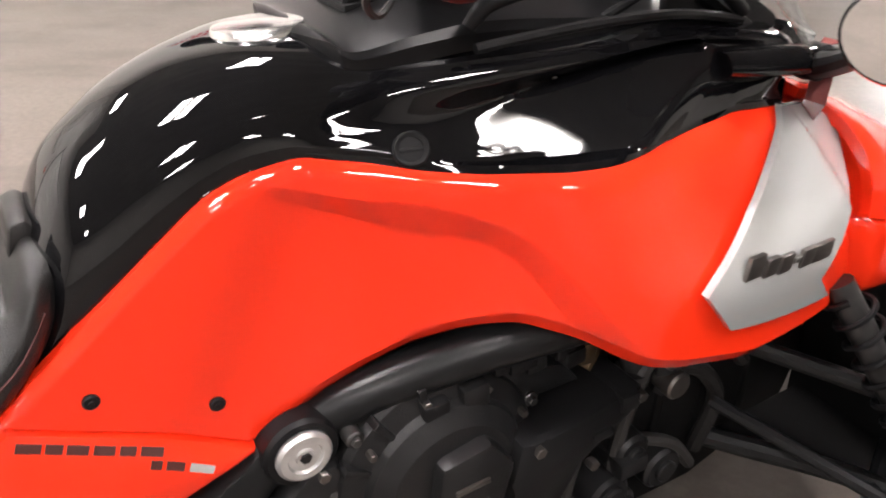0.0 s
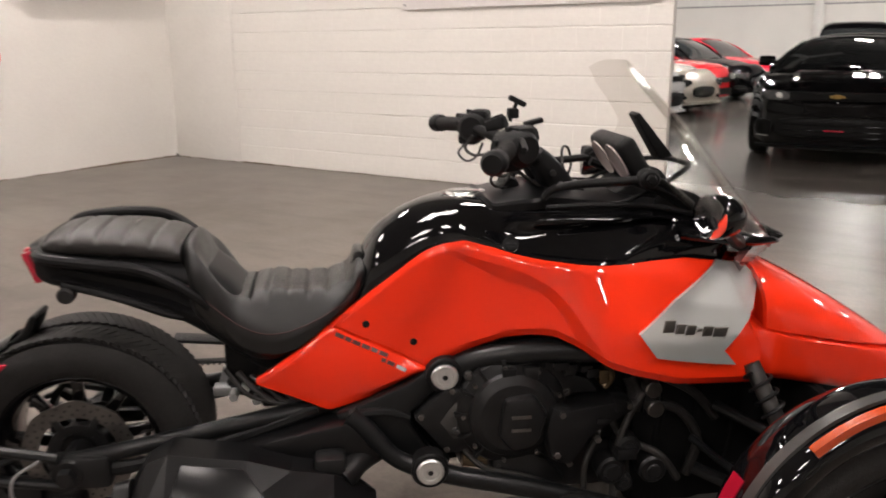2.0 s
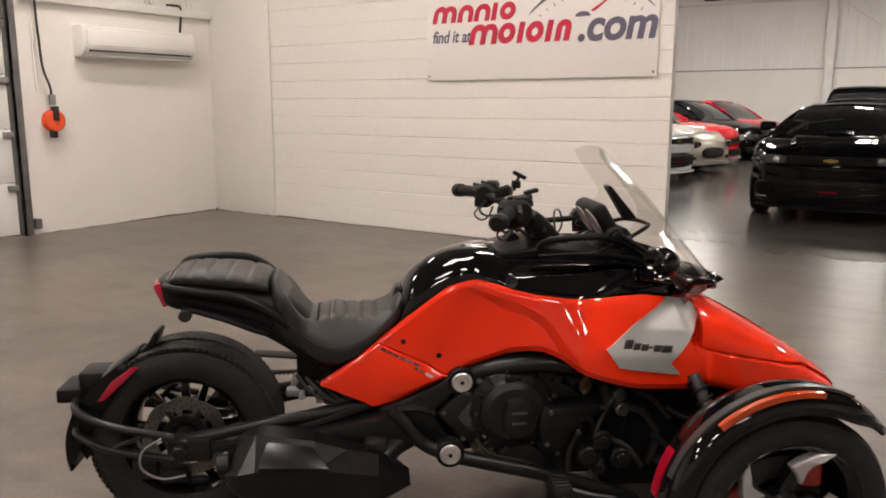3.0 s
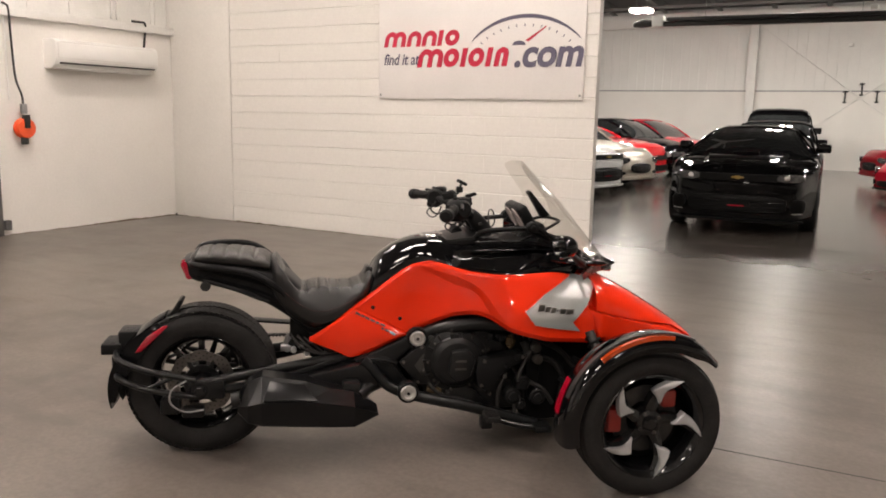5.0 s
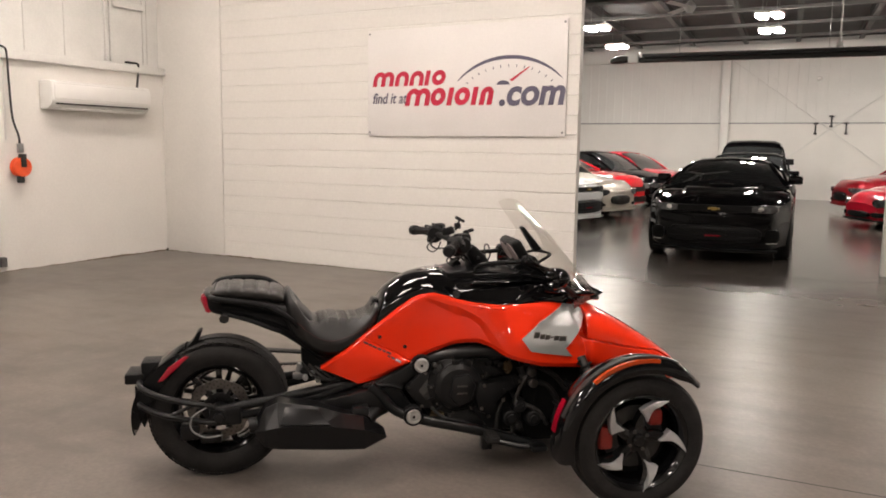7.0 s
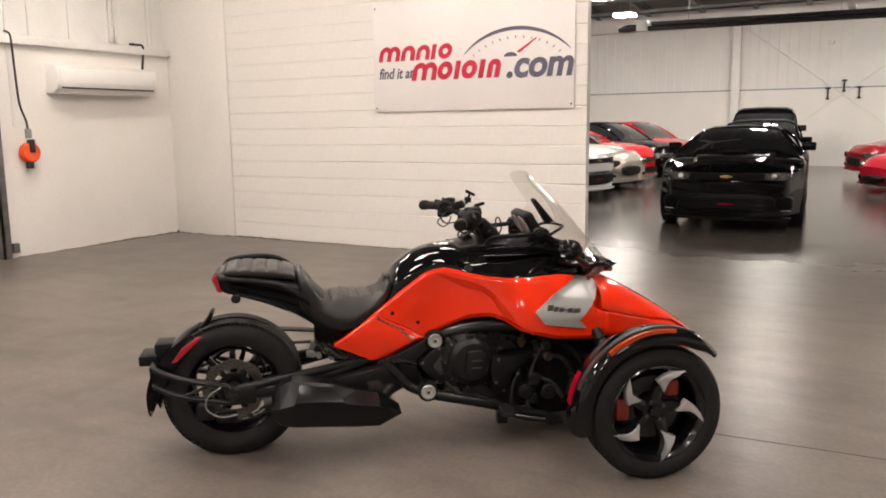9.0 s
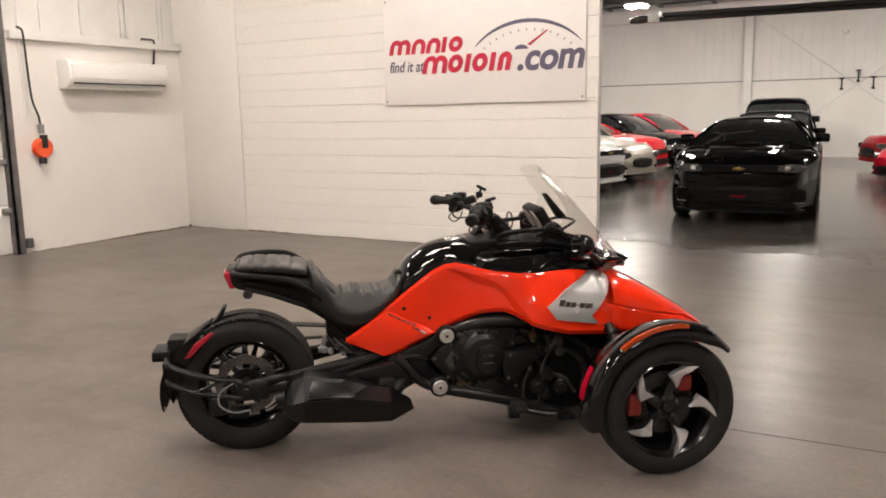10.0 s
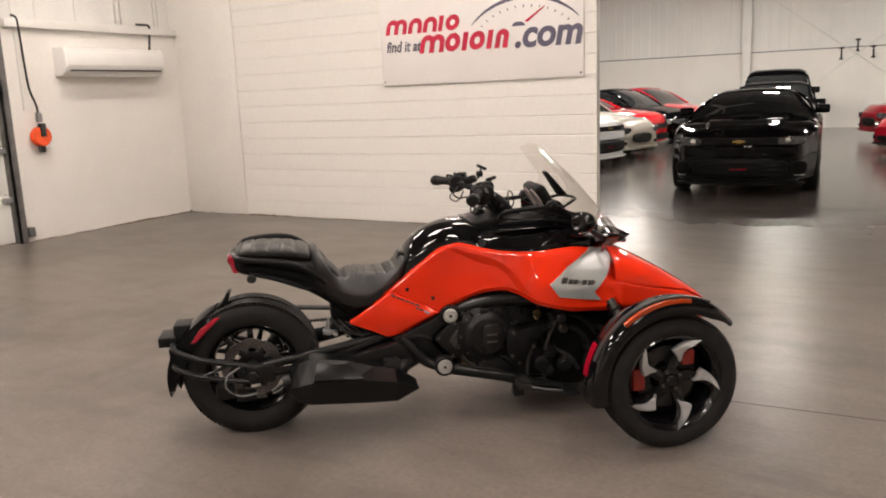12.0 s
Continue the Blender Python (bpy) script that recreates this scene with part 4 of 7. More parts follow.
revolve(bm, [(0.001, 0.016), (0.044, 0.016), (0.049, 0.014), (0.052, 0.008), (0.053, -0.02)], 36, Matrix.Translation((0.967, 0, 0.915)) @ Matrix.Rotation(radians(-93), 4, "X") @ Matrix.Diagonal((1, -1, 1, 1)))
pt("fuel_cap", bm, "cap", "flat bright metal fuel cap", tank)
# oval lock badge on each pod
bm = bmesh.new()
m = Matrix.Translation((1.043, -0.188, 0.827)) @ Matrix.Rotation(radians(-13), 4, "Z") @ Matrix.Rotation(radians(-27), 4, "X")
revolve(bm, [(0.013, -0.004), (0.017, -0.0055), (0.019, -0.004), (0.019, 0.004)], 28, m)
revolve(bm, [(0.0005, -0.0025), (0.013, -0.0025), (0.0135, 0.003)], 28, m)
box(bm, (-0.012, -0.004, -0.0025), (0.012, 0.0, 0.0025), 0.001, m)
both("pod_lock", bm, "plastic", "oval black lock on the pod")

# -- red hood over the nose --
HOOD = [(1.50, 0.262, 0.790, 0.492, 3.0), (1.585, 0.312, 0.782, 0.488, 3.2), (1.63, 0.330, 0.770, 0.484, 3.2), (1.70, 0.328, 0.742, 0.470, 3.1), (1.82, 0.314, 0.678, 0.444, 3.0), (1.94, 0.295, 0.604, 0.418, 2.9),
        (2.04, 0.272, 0.536, 0.396, 2.8), (2.12, 0.232, 0.474, 0.378, 2.7), (2.165, 0.185, 0.424, 0.363, 2.5), (2.190, 0.08, 0.388, 0.358, 2.0)]
hood_at = table([r for r in HOOD])


def hood(x, a, grow=0.0, ledge=1.0):
    w, top, low, e = hood_at(x)
    c, s = math.cos(a), math.sin(a)
    zc = low + (top - low) * 0.42
    e = e if s > 0 else 6.0   # squarer below
    y = (w + grow) * math.copysign(abs(c) ** (2 / e), c)
    z = zc + ((top + grow - zc) if s > 0 else (zc - low)) * math.copysign(abs(s) ** (2 / e), s)
    # the lower layer swells out as a ledge under the upper sheet
    line = min(0.634 - (x - 1.613) * 0.253, zc + 0.62 * (top - zc))
    y += math.copysign(0.019 * (1 - smoothstep(line - 0.006, line - 0.003, z)) * smoothstep(1.60, 1.64, x) * (1 - smoothstep(2.06, 2.135, x)) * ledge, y)
    y *= 1 - 0.16 * ledge * smoothstep(1.555, 1.575, x) * (1 - smoothstep(1.618, 1.624, x)) * smoothstep(line - 0.01, line + 0.01, z)
    # long dished centre
    if s > 0:
        z -= 0.014 * (1 - smoothstep(0.0, 0.45, abs(y) / w)) * smoothstep(1.65, 1.8, x) * (1 - smoothstep(2.0, 2.12, x))
    return (x, y, z)


bm = bmesh.new()
skin(bm, [[hood(x, a) for a in np.linspace(0, 2 * math.pi, 360, endpoint=False)] for x in np.concatenate([np.linspace(1.50, 1.61, 20), np.linspace(1.615, 1.63, 8), np.linspace(1.636, 2.19, 90)])])
hood_ob = pt("hood", bm, "red", "glossy orange-red nose hood in two layers", smooth=32)
# the upper sheet stands proud of the lower layer, with a crisp rim
rows_f, rows_b = [], []
for x in np.linspace(1.613, 2.135, 64):
    w, top, low, e = hood_at(x)
    zc = low + (top - low) * 0.42
    line = min(0.634 - (x - 1.613) * 0.253, zc + 0.62 * (top - zc))
    a0 = math.asin(min(max((line - zc) / (top - zc), 0.02), 0.95) ** (e / 2))
    aa = np.linspace(a0, math.pi - a0, 84)
    rows_f.append([hood(x, a, 0.013 - 0.008 * smoothstep(2.05, 2.135, x), 0.0) for a in aa])
    rows_b.append([hood(x, a, -0.002, 0.0) for a in aa])
bm = bmesh.new()
f = [[bm.verts.new(q) for q in row] for row in rows_f]
b = [[bm.verts.new(q) for q in row] for row in rows_b]
for g in (f, b):
    for p, q in zip(g, g[1:]):
        for k in range(len(p) - 1):
            bm.faces.new((p[k], p[k + 1], q[k + 1], q[k]))
p, q = [g[0] + [r[-1] for r in g[1:]] + g[-1][-2::-1] + [r[0] for r in g[-2:0:-1]] for g in (f, b)]
for k in range(len(p)):
    bm.faces.new((p[k], q[k], q[(k + 1) % len(p)], p[(k + 1) % len(p)]))
pt("upper_sheet", bm, "red", "", hood_ob, 32)
bm = boxed((1.70, -0.17, 0.35), (2.02, 0.17, 0.44), 0.02)
pt("nose_grille", bm, "plastic", "black grille under the nose")
bm = bmesh.new()
prism(bm, [(1.60, 0.50), (2.08, 0.40), (2.12, 0.385), (2.06, 0.360), (1.95, 0.375), (1.62, 0.44)], -0.09, 0.09, 0.012)
pt("chin", bm, "satin")
# clear corner lamps between pods and hood; their pink is a painted reflection
bm = bmesh.new()
rows = []
for k in range(9):
    u = k / 8
    rows.append([(1.575 + 0.095 * u + 0.012 * v, -0.262 + 0.055 * u + 0.02 * v, 0.765 + 0.052 * u - 0.030 * v + 0.008 * math.sin(math.pi * u)) for v in np.linspace(-0.6, 1, 7)])
shell(bm, rows, 0.03)
both("corner_lamp", bm, "reflection_lens", "corner lamp lens, the red body's reflection put in its colour")
bm = bmesh.new()
prism(bm, [(1.57, 0.80), (1.70, 0.835), (1.80, 0.800), (1.71, 0.755), (1.60, 0.742)], -0.115, 0.115, 0.03)
pt("nose_shield", bm, "gloss", "glossy black headlamp shield")

for s in (-1, 1):
    bm = bmesh.new()
    rows = []
    for x, y, z, w, h in spline([(1.44, 0.205, 0.842, 0.030, 0.022), (1.52, 0.225, 0.836, 0.034, 0.022), (1.60, 0.235, 0.828, 0.032, 0.018), (1.67, 0.225, 0.822, 0.018, 0.010), (1.70, 0.215, 0.820, 0.003, 0.002)], 5):
        rows.append([(x, s * (y + w * math.cos(a)), z + h * math.sin(a) * (0.7 if math.sin(a) < 0 else 1.0)) for a in np.linspace(0, 2 * math.pi, 14, endpoint=False)])
    skin(bm, rows)
    pt("nose_tip", bm, "gloss", "pointed gloss black pod tip")

# -- screen, bracket, gauges --
SC = table([(0.800, 1.770, 0.22), (0.82, 1.751, 0.25), (0.90, 1.684, 0.290), (0.96, 1.634, 0.308), (1.00, 1.602, 0.298), (1.035, 1.573, 0.245), (1.08, 1.537, 0.200), (1.13, 1.490, 0.180), (1.17, 1.450, 0.170), (1.22, 1.402, 0.155), (1.250, 1.375, 0.13), (1.262, 1.362, 0.08)])
rows = []
for z in np.linspace(0.80, 1.262, 44):
    xc, w = SC(z)
    rows.append([(xc - 2.6 * (w * v) ** 2, w * v, z) for v in np.linspace(-1, 1, 33)])
bm = bmesh.new()
f = [[bm.verts.new(q) for q in row] for row in rows]
b = [[bm.verts.new((q[0] - 0.0035, q[1], q[2] - 0.002)) for q in row] for row in rows]
for g in (f, b):
    for p, q in zip(g, g[1:]):
        for k in range(len(p) - 1):
            bm.faces.new((p[k], p[k + 1], q[k + 1], q[k]))
rim = lambda g: g[0] + [r[-1] for r in g[1:]] + g[-1][-2::-1] + [r[0] for r in g[-2:0:-1]]
p, q = rim(f), rim(b)
for k in range(len(p)):
    bm.faces.new((p[k], q[k], q[(k + 1) % len(p)], p[(k + 1) % len(p)]))
screen = pt("windscreen", bm, "screen", "clear curved acrylic windscreen", smooth=50)
bm = bmesh.new()
edge = []
for z in np.linspace(0.83, 1.25, 12):
    xc, w = SC(z)
    edge.append((xc - 2.6 * w * w, -w, z))
tube(bm, edge, 0.002, 6, 3)
pt("screen_edge", bm, "screen", "", screen)
bm = bmesh.new()
prism(bm, [(1.392, 1.120), (1.402, 1.128), (1.498, 1.010), (1.462, 1.002)], -0.028, 0.028, 0.003)
pt("wind_deflector", bm, "plastic", "black deflector blade behind the screen")
bm = bmesh.new()
tube(bm, [(1.43, -0.14, 0.96), (1.485, -0.12, 0.985), (1.525, -0.06, 0.99), (1.535, 0, 0.99), (1.525, 0.06, 0.99), (1.485, 0.12, 0.985), (1.43, 0.14, 0.96)], 0.007, 8)
tube(bm, [(1.30, -0.15, 0.905), (1.40, -0.16, 0.95), (1.488, -0.118, 0.984)], 0.006, 8)
tube(bm, [(1.30, 0.15, 0.905), (1.40, 0.16, 0.95), (1.488, 0.118, 0.984)], 0.006, 8)
pt("screen_bracket", bm, "satin", "black wire bracket of the screen")
for s in (-1, 1):
    bm = bmesh.new()
    tube(bm, [(1.125, s * 0.168, 0.935), (1.145, s * 0.176, 0.958), (1.20, s * 0.185, 0.970), (1.29, s * 0.196, 0.976), (1.375, s * 0.203, 0.978), (1.43, s * 0.196, 0.950), (1.50, s * 0.185, 0.895)], [0.008, 0.010, 0.011, 0.011, 0.011, 0.010, 0.009], 12)
    tube(bm, [(1.13, s * 0.172, 0.912), (1.25, s * 0.186, 0.918), (1.38, s * 0.192, 0.912), (1.50, s * 0.185, 0.885)], 0.006, 8)
    pt("console_rail", bm, "satin", "matt black console side rail")
    bm = bmesh.new()
    disc(bm, (1.358, s * 0.215, 0.985), 0.024, -0.020, 0.020, 0.006, 24)
    disc(bm, (1.358, s * 0.215, 0.985), 0.013, -0.027, 0.027, 0.003, 6)
    pt("screen_knob", bm, "plastic", "black adjusting knob")
    bm = bmesh.new()
    tube(bm, [(1.345, s * 0.17, 0.973), (1.43, s * 0.165, 0.935), (1.54, s * 0.16, 0.86)], 0.013, 8)
    pt("screen_arm", bm, "satin")
    bm = bmesh.new()
    prism(bm, [(1.44, 0.955), (1.50, 0.935), (1.60, 0.87), (1.60, 0.83), (1.40, 0.87), (1.40, 0.92)], s * 0.145, s * 0.16, 0.006)
    pt("inner_panel", bm, "plastic")
bm = bmesh.new()
m = Matrix.Translation((1.352, 0, 1.008)) @ Matrix.Rotation(radians(-30), 4, "Y")
box(bm, (-0.012, -0.118, -0.062), (0.040, 0.118, 0.060), 0.020, m, 3)
gauge = pt("instrument_panel", bm, "plastic", "black instrument panel")
for s, r in ((-0.055, 0.048), (0.054, 0.044)):
    bm = bmesh.new()
    revolve(bm, [(0.001, 0.0), (r, 0.0), (r + 0.003, 0.002), (r + 0.006, 0.004), (r + 0.007, 0.0)], 32, m @ Matrix.Translation((-0.0125, s, 0)) @ Matrix.Rotation(radians(90), 4, "Z"))
    pt("dial", bm, "gauge", "grey dial face", gauge)
bm = bmesh.new()
prism(bm, [(1.29, 0.90), (1.35, 0.945), (1.44, 0.99), (1.47, 0.95), (1.45, 0.88)], -0.09, 0.09, 0.012)
pt("dash", bm, "plastic")
bm = bmesh.new()
tube(bm, [(1.26, 0.13, 0.93), (1.262, 0.17, 0.99), (1.275, 0.20, 1.012), (1.30, 0.235, 1.0), (1.31, 0.24, 0.95), (1.28, 0.19, 0.92)], 0.004, 6)
pt("cable_loop", bm, "cable")

# -- handlebar --
bm = bmesh.new()
tube(bm, [(0.965, -0.405, 1.066), (1.005, -0.30, 1.072), (1.035, -0.205, 1.066), (1.085, -0.115, 1.046), (1.135, -0.06, 1.01), (1.14, 0, 1.0), (1.135, 0.06, 1.01), (1.085, 0.115, 1.046), (1.035, 0.205, 1.066), (1.005, 0.30, 1.072), (0.965, 0.405, 1.066)],
     [0.0125, 0.0125, 0.014, 0.018, 0.021, 0.022, 0.021, 0.018, 0.014, 0.0125, 0.0125], 12)
bar = pt("handlebar", bm, "satin", "satin black handlebar")
for s in (-1, 1):
    bm = bmesh.new()
    tube(bm, [(0.957, s * 0.425, 1.065), (1.010, s * 0.292, 1.073)], 0.020, 18)
    for k in range(9):
        u = (k + 0.5) / 9.5
        c = Vector((0.957, s * 0.425, 1.065)).lerp(Vector((1.010, s * 0.292, 1.073)), u)
        d = Vector((0.053, -s * 0.133, 0.008)).normalized() * 0.0035
        tube(bm, [c - d, c + d], 0.0215, 18)
    pt("grip", bm, "rubber", "ribbed black rubber grip", bar)
    bm = bmesh.new()
    tube(bm, [(0.945, s * 0.452, 1.064), (0.950, s * 0.440, 1.0645), (0.962, s * 0.415, 1.066)], [0.020, 0.027, 0.026], 18)
    pt("bar_end", bm, "satin", "", bar)
    m = Matrix.Translation((1.035, s * 0.250, 1.070)) @ Matrix.Rotation(radians(s * -26), 4, "Z")
    bm = bmesh.new()
    revolve(bm, [(0.001, -0.046), (0.030, -0.046), (0.041, -0.034), (0.045, 0.0), (0.041, 0.034), (0.030, 0.046), (0.001, 0.046)], 28, m)
    box(bm, (-0.046, -0.026, -0.052), (0.012, 0.030, -0.015), 0.012, m)
    box(bm, (-0.012, -0.030, 0.020), (0.040, 0.030, 0.050), 0.012, m)
    pt("switch_pod", bm, "plastic", "rounded black switch housing", bar)
    bm = bmesh.new()
    for dx, dy, dz, r in ((-0.046, 0.012, 0.012, 0.008), (-0.046, -0.014, 0.010, 0.006), (-0.046, 0.0, -0.012, 0.007), (-0.020, 0.0, 0.044, 0.006)):
        tube(bm, [m @ Vector((dx + 0.008, dy, dz)), m @ Vector((dx - 0.004, dy, dz))], r, 10)
    pt("switch", bm, "satin", "", bar)
    bm = bmesh.new()
    m2 = Matrix.Translation((1.075, s * 0.160, 1.082)) @ Matrix.Rotation(radians(s * -30), 4, "Z") @ Matrix.Rotation(radians(-20), 4, "Y")
    box(bm, (-0.026, -0.026, -0.016), (0.030, 0.026, 0.020), 0.009, m2)
    box(bm, (-0.020, -0.020, 0.020), (0.024, 0.020, 0.025), 0.003, m2)
    pt("reservoir", bm, "plastic", "black fluid reservoir", bar)
    bm = bmesh.new()
    tube(bm, [(1.055, s * 0.21, 1.085), (1.045, s * 0.27, 1.092), (1.022, s * 0.40, 1.090), (1.012, s * 0.43, 1.088)], [0.009, 0.007, 0.006, 0.007], 8)
    pt("lever", bm, "satin", "black lever", bar)
    bm = bmesh.new()
    tube(bm, [(1.00, s * 0.235, 1.02), (0.985, s * 0.235, 0.995), (1.005, s * 0.215, 0.975), (1.03, s * 0.20, 0.99), (1.045, s * 0.19, 1.03)], 0.0035, 6)
    tube(bm, [(1.02, s * 0.20, 1.05), (1.0, s * 0.21, 1.015), (1.02, s * 0.19, 0.995), (1.06, s * 0.15, 1.0), (1.10, s * 0.10, 0.975), (1.15, s * 0.06, 0.94)], 0.0045, 6)
    pt("control_cable", bm, "cable", "black control cables", bar)
for x, y, z, h, tilt in ((1.130, 0.147, 1.148, 0.055, 28), (1.150, 0.045, 1.100, 0.040, -15)):
    bm = bmesh.new()
    tube(bm, [(x - 0.02, y, z - h), (x - 0.012, y, z - h * 0.5), (x, y, z)], [0.006, 0.005, 0.006], 8)
    box(bm, (-0.026, -0.014, -0.007), (0.024, 0.014, 0.008), 0.005, Matrix.Translation((x, y, z)) @ Matrix.Rotation(radians(tilt), 4, "Y"))
    box(bm, (-0.014, -0.018, -0.016), (0.014, 0.018, 0.012), 0.005, Matrix.Translation((x - 0.012, y, z - h * 0.55)))
    pt("bar_clip", bm, "plastic", "small black clip mount", bar)
for s in (-1, 1):
    bm = bmesh.new()
    tube(bm, [(1.205, s * 0.052, 0.915), (1.185, s * 0.054, 0.950), (1.150, s * 0.060, 1.000), (1.125, s * 0.066, 1.030)], [0.040, 0.040, 0.034, 0.026], 14)
    riser = pt("riser", bm, "satin", "stout black handlebar riser")
    bm = bmesh.new()
    for z in (0.955, 0.985):
        disc(bm, (1.185 - (z - 0.955) * 0.7, s * 0.096, z), 0.008, -0.006, 0.006, 0.001, 6)
    pt("clamp_bolt", bm, "steel_dark", "", riser)
pt("yoke", boxed((1.145, -0.10, 0.915), (1.250, 0.10, 0.945), 0.012), "satin")
bm = bmesh.new()
disc(bm, (1.075, 0, 0.944), 0.022, -0.035, 0.035, 0.004, 20)
box(bm, (1.05, -0.04, 0.922), (1.11, 0.04, 0.944), 0.006)
pt("ignition_switch", bm, "plastic", "black ignition switch")

# -- mirrors --
for s in (-1, 1):
    bm = bmesh.new()
    tube(bm, [(1.60, s * 0.215, 0.815), (1.55, s * 0.28, 0.842), (1.48, s * 0.365, 0.890), (1.44, s * 0.42, 0.925)], [0.020, 0.016, 0.013, 0.016], 10)
    stalk = pt("mirror_stalk", bm, "satin", "black mirror arm")
    bm = bmesh.new()
    disc(bm, (1.585, s * 0.235, 0.828), 0.024, -0.016, 0.016, 0.004, 20)
    pt("mirror_joint", bm, "plastic", "", stalk)
    bm = bmesh.new()
    m = Matrix.Translation((1.415, s * 0.435, 0.936)) @ Matrix.Rotation(radians(s * -14), 4, "Z") @ Matrix.Rotation(radians(-90), 4, "Z") @ Matrix.Diagonal((1.0, 1, 0.86, 1))
    revolve(bm, [(0.053, -0.012), (0.057, -0.006), (0.057, 0.006), (0.053, 0.030), (0.040, 0.050), (0.02, 0.062), (0.001, 0.065)], 40, m)
    sh = pt("mirror_shell", bm, "gloss", "rounded black mirror shell", stalk)
    bm = bmesh.new()
    revolve(bm, [(0.001, -0.010), (0.0535, -0.010)], 40, m)
    pt("mirror_glass", bm, "mirror", "mirror glass", stalk, 0)

# -- seats and tail --
SEAT = table([(0.285, 0.105, 0.834, 0.700), (0.300, 0.130, 0.846, 0.650), (0.33, 0.146, 0.838, 0.605), (0.37, 0.158, 0.806, 0.565), (0.41, 0.164, 0.766, 0.540), (0.45, 0.168, 0.744, 0.522),
              (0.49, 0.168, 0.730, 0.522), (0.53, 0.165, 0.722, 0.540), (0.58, 0.157, 0.719, 0.575), (0.63, 0.146, 0.722, 0.620), (0.665, 0.132, 0.738, 0.650), (0.690, 0.118, 0.770, 0.680), (0.705, 0.100, 0.768, 0.710)])



def seat_ring(x, n=72):
    w, top, low = SEAT(x)
    out = []
    for a in np.linspace(0, 2 * math.pi, n, endpoint=False):
        c, s = math.cos(a), math.sin(a)
        y = w * math.copysign(abs(c) ** 0.72, c)
        zc = low + (top - low) * 0.45
        z = zc + ((top - zc) if s > 0 else (zc - low)) * math.copysign(abs(s) ** 0.62, s)
        t = abs(y) / w
        if s > 0:
            dish = smoothstep(0.36, 0.44, x) * (1 - smoothstep(0.60, 0.68, x))
            z -= 0.010 * dish * (1 - smoothstep(0.35, 0.85, t))
            bucket = (1 - smoothstep(0.36, 0.50, x)) * smoothstep(0.30, 0.36, x)
            z -= 0.075 * bucket * (1 - smoothstep(0.58, 0.95, t))
            z -= 0.050 * smoothstep(0.33, 0.41, x) * (1 - smoothstep(0.52, 0.69, x)) * smoothstep(0.60, 0.95, t)
            if x > 0.43 and t < 0.80:
                rib = 1 - abs(math.cos((x - 0.43) / 0.046 * math.pi)) ** 10
                z += 0.008 * (rib - 1) * (1 - smoothstep(0.62, 0.78, t)) * (1 - smoothstep(0.655, 0.675, x))
        out.append((x, y, z))
    return out


bm = bmesh.new()
skin(bm, [seat_ring(x) for x in np.linspace(0.285, 0.705, 170)])
seat = pt("rider_seat", bm, "leather", "dark grey bucket rider seat with cross ribs", smooth=45)
for s in (-1, 1):
    bm = bmesh.new()
    line = []
    for x in np.linspace(0.30, 0.69, 14):
        w, top, low = SEAT(x)
        line.append((x, s * (w + 0.0005), low + (top - low) * 0.46))
    tube(bm, line, 0.0013, 6, 3)
    pt("piping", bm, "stitch", "dark red stitched seam", seat)
PILL = table([(-0.035, 0.075, 0.846, 0.826), (-0.02, 0.105, 0.862, 0.818), (0.02, 0.122, 0.876, 0.812), (0.10, 0.130, 0.878, 0.804), (0.20, 0.132, 0.868, 0.794), (0.26, 0.130, 0.852, 0.784), (0.283, 0.122, 0.842, 0.78)])
bm = bmesh.new()
rings = []
for x in np.linspace(-0.035, 0.283, 150):
    w, top, low = PILL(x)
    ring = []
    for a in np.linspace(0, 2 * math.pi, 64, endpoint=False):
        c, s = math.cos(a), math.sin(a)
        y = w * math.copysign(abs(c) ** 0.80, c)
        z = (low + top) / 2 + (top - low) / 2 * math.copysign(abs(s) ** 0.72, s)
        if s > -0.2 and x > -0.01:
            rib = 1 - abs(math.cos((x + 0.01) / 0.058 * math.pi)) ** 12
            z += 0.007 * (rib - 1) * smoothstep(-0.2, 0.4, s)
            y += math.copysign(0.005 * (rib - 1) * smoothstep(-0.2, 0.4, s), y)
        ring.append((x, y, z))
    rings.append(ring)
skin(bm, rings)
pt("passenger_seat", bm, "leather_sheen", "dark grey ribbed passenger seat", smooth=45)
TAIL = table([(-0.060, 0.085, 0.838, 0.795), (-0.045, 0.105, 0.842, 0.760), (-0.02, 0.122, 0.842, 0.745), (0.05, 0.130, 0.832, 0.728), (0.15, 0.132, 0.818, 0.692), (0.25, 0.132, 0.806, 0.645),
              (0.33, 0.130, 0.780, 0.592), (0.40, 0.126, 0.720, 0.535), (0.455, 0.120, 0.640, 0.490), (0.52, 0.110, 0.62, 0.485), (0.60, 0.10, 0.66, 0.50)])
bm = bmesh.new()
rings = []
for x in np.linspace(-0.060, 0.60, 60):
    w, top, low = TAIL(x)
    ring = []
    for a in np.linspace(0, 2 * math.pi, 56, endpoint=False):
        c, s = math.cos(a), math.sin(a)
        y = w * math.copysign(abs(c) ** 0.45, c)
        z = (top + low) / 2 + (top - low) / 2 * math.copysign(abs(s) ** 0.55, s)
        t = (z - low) / (top - low)
        y -= math.copysign(0.020 * smoothstep(0.30, 0.36, t) * (1 - smoothstep(0.60, 0.66, t)) * smoothstep(-0.02, 0.03, x) * (1 - smoothstep(0.27, 0.33, x)), y)
        ring.append((x, y, z))
    rings.append(ring)
skin(bm, rings)
pt("tail_fairing", bm, "satin", "satin black tail fairing with a long hollow", smooth=35)
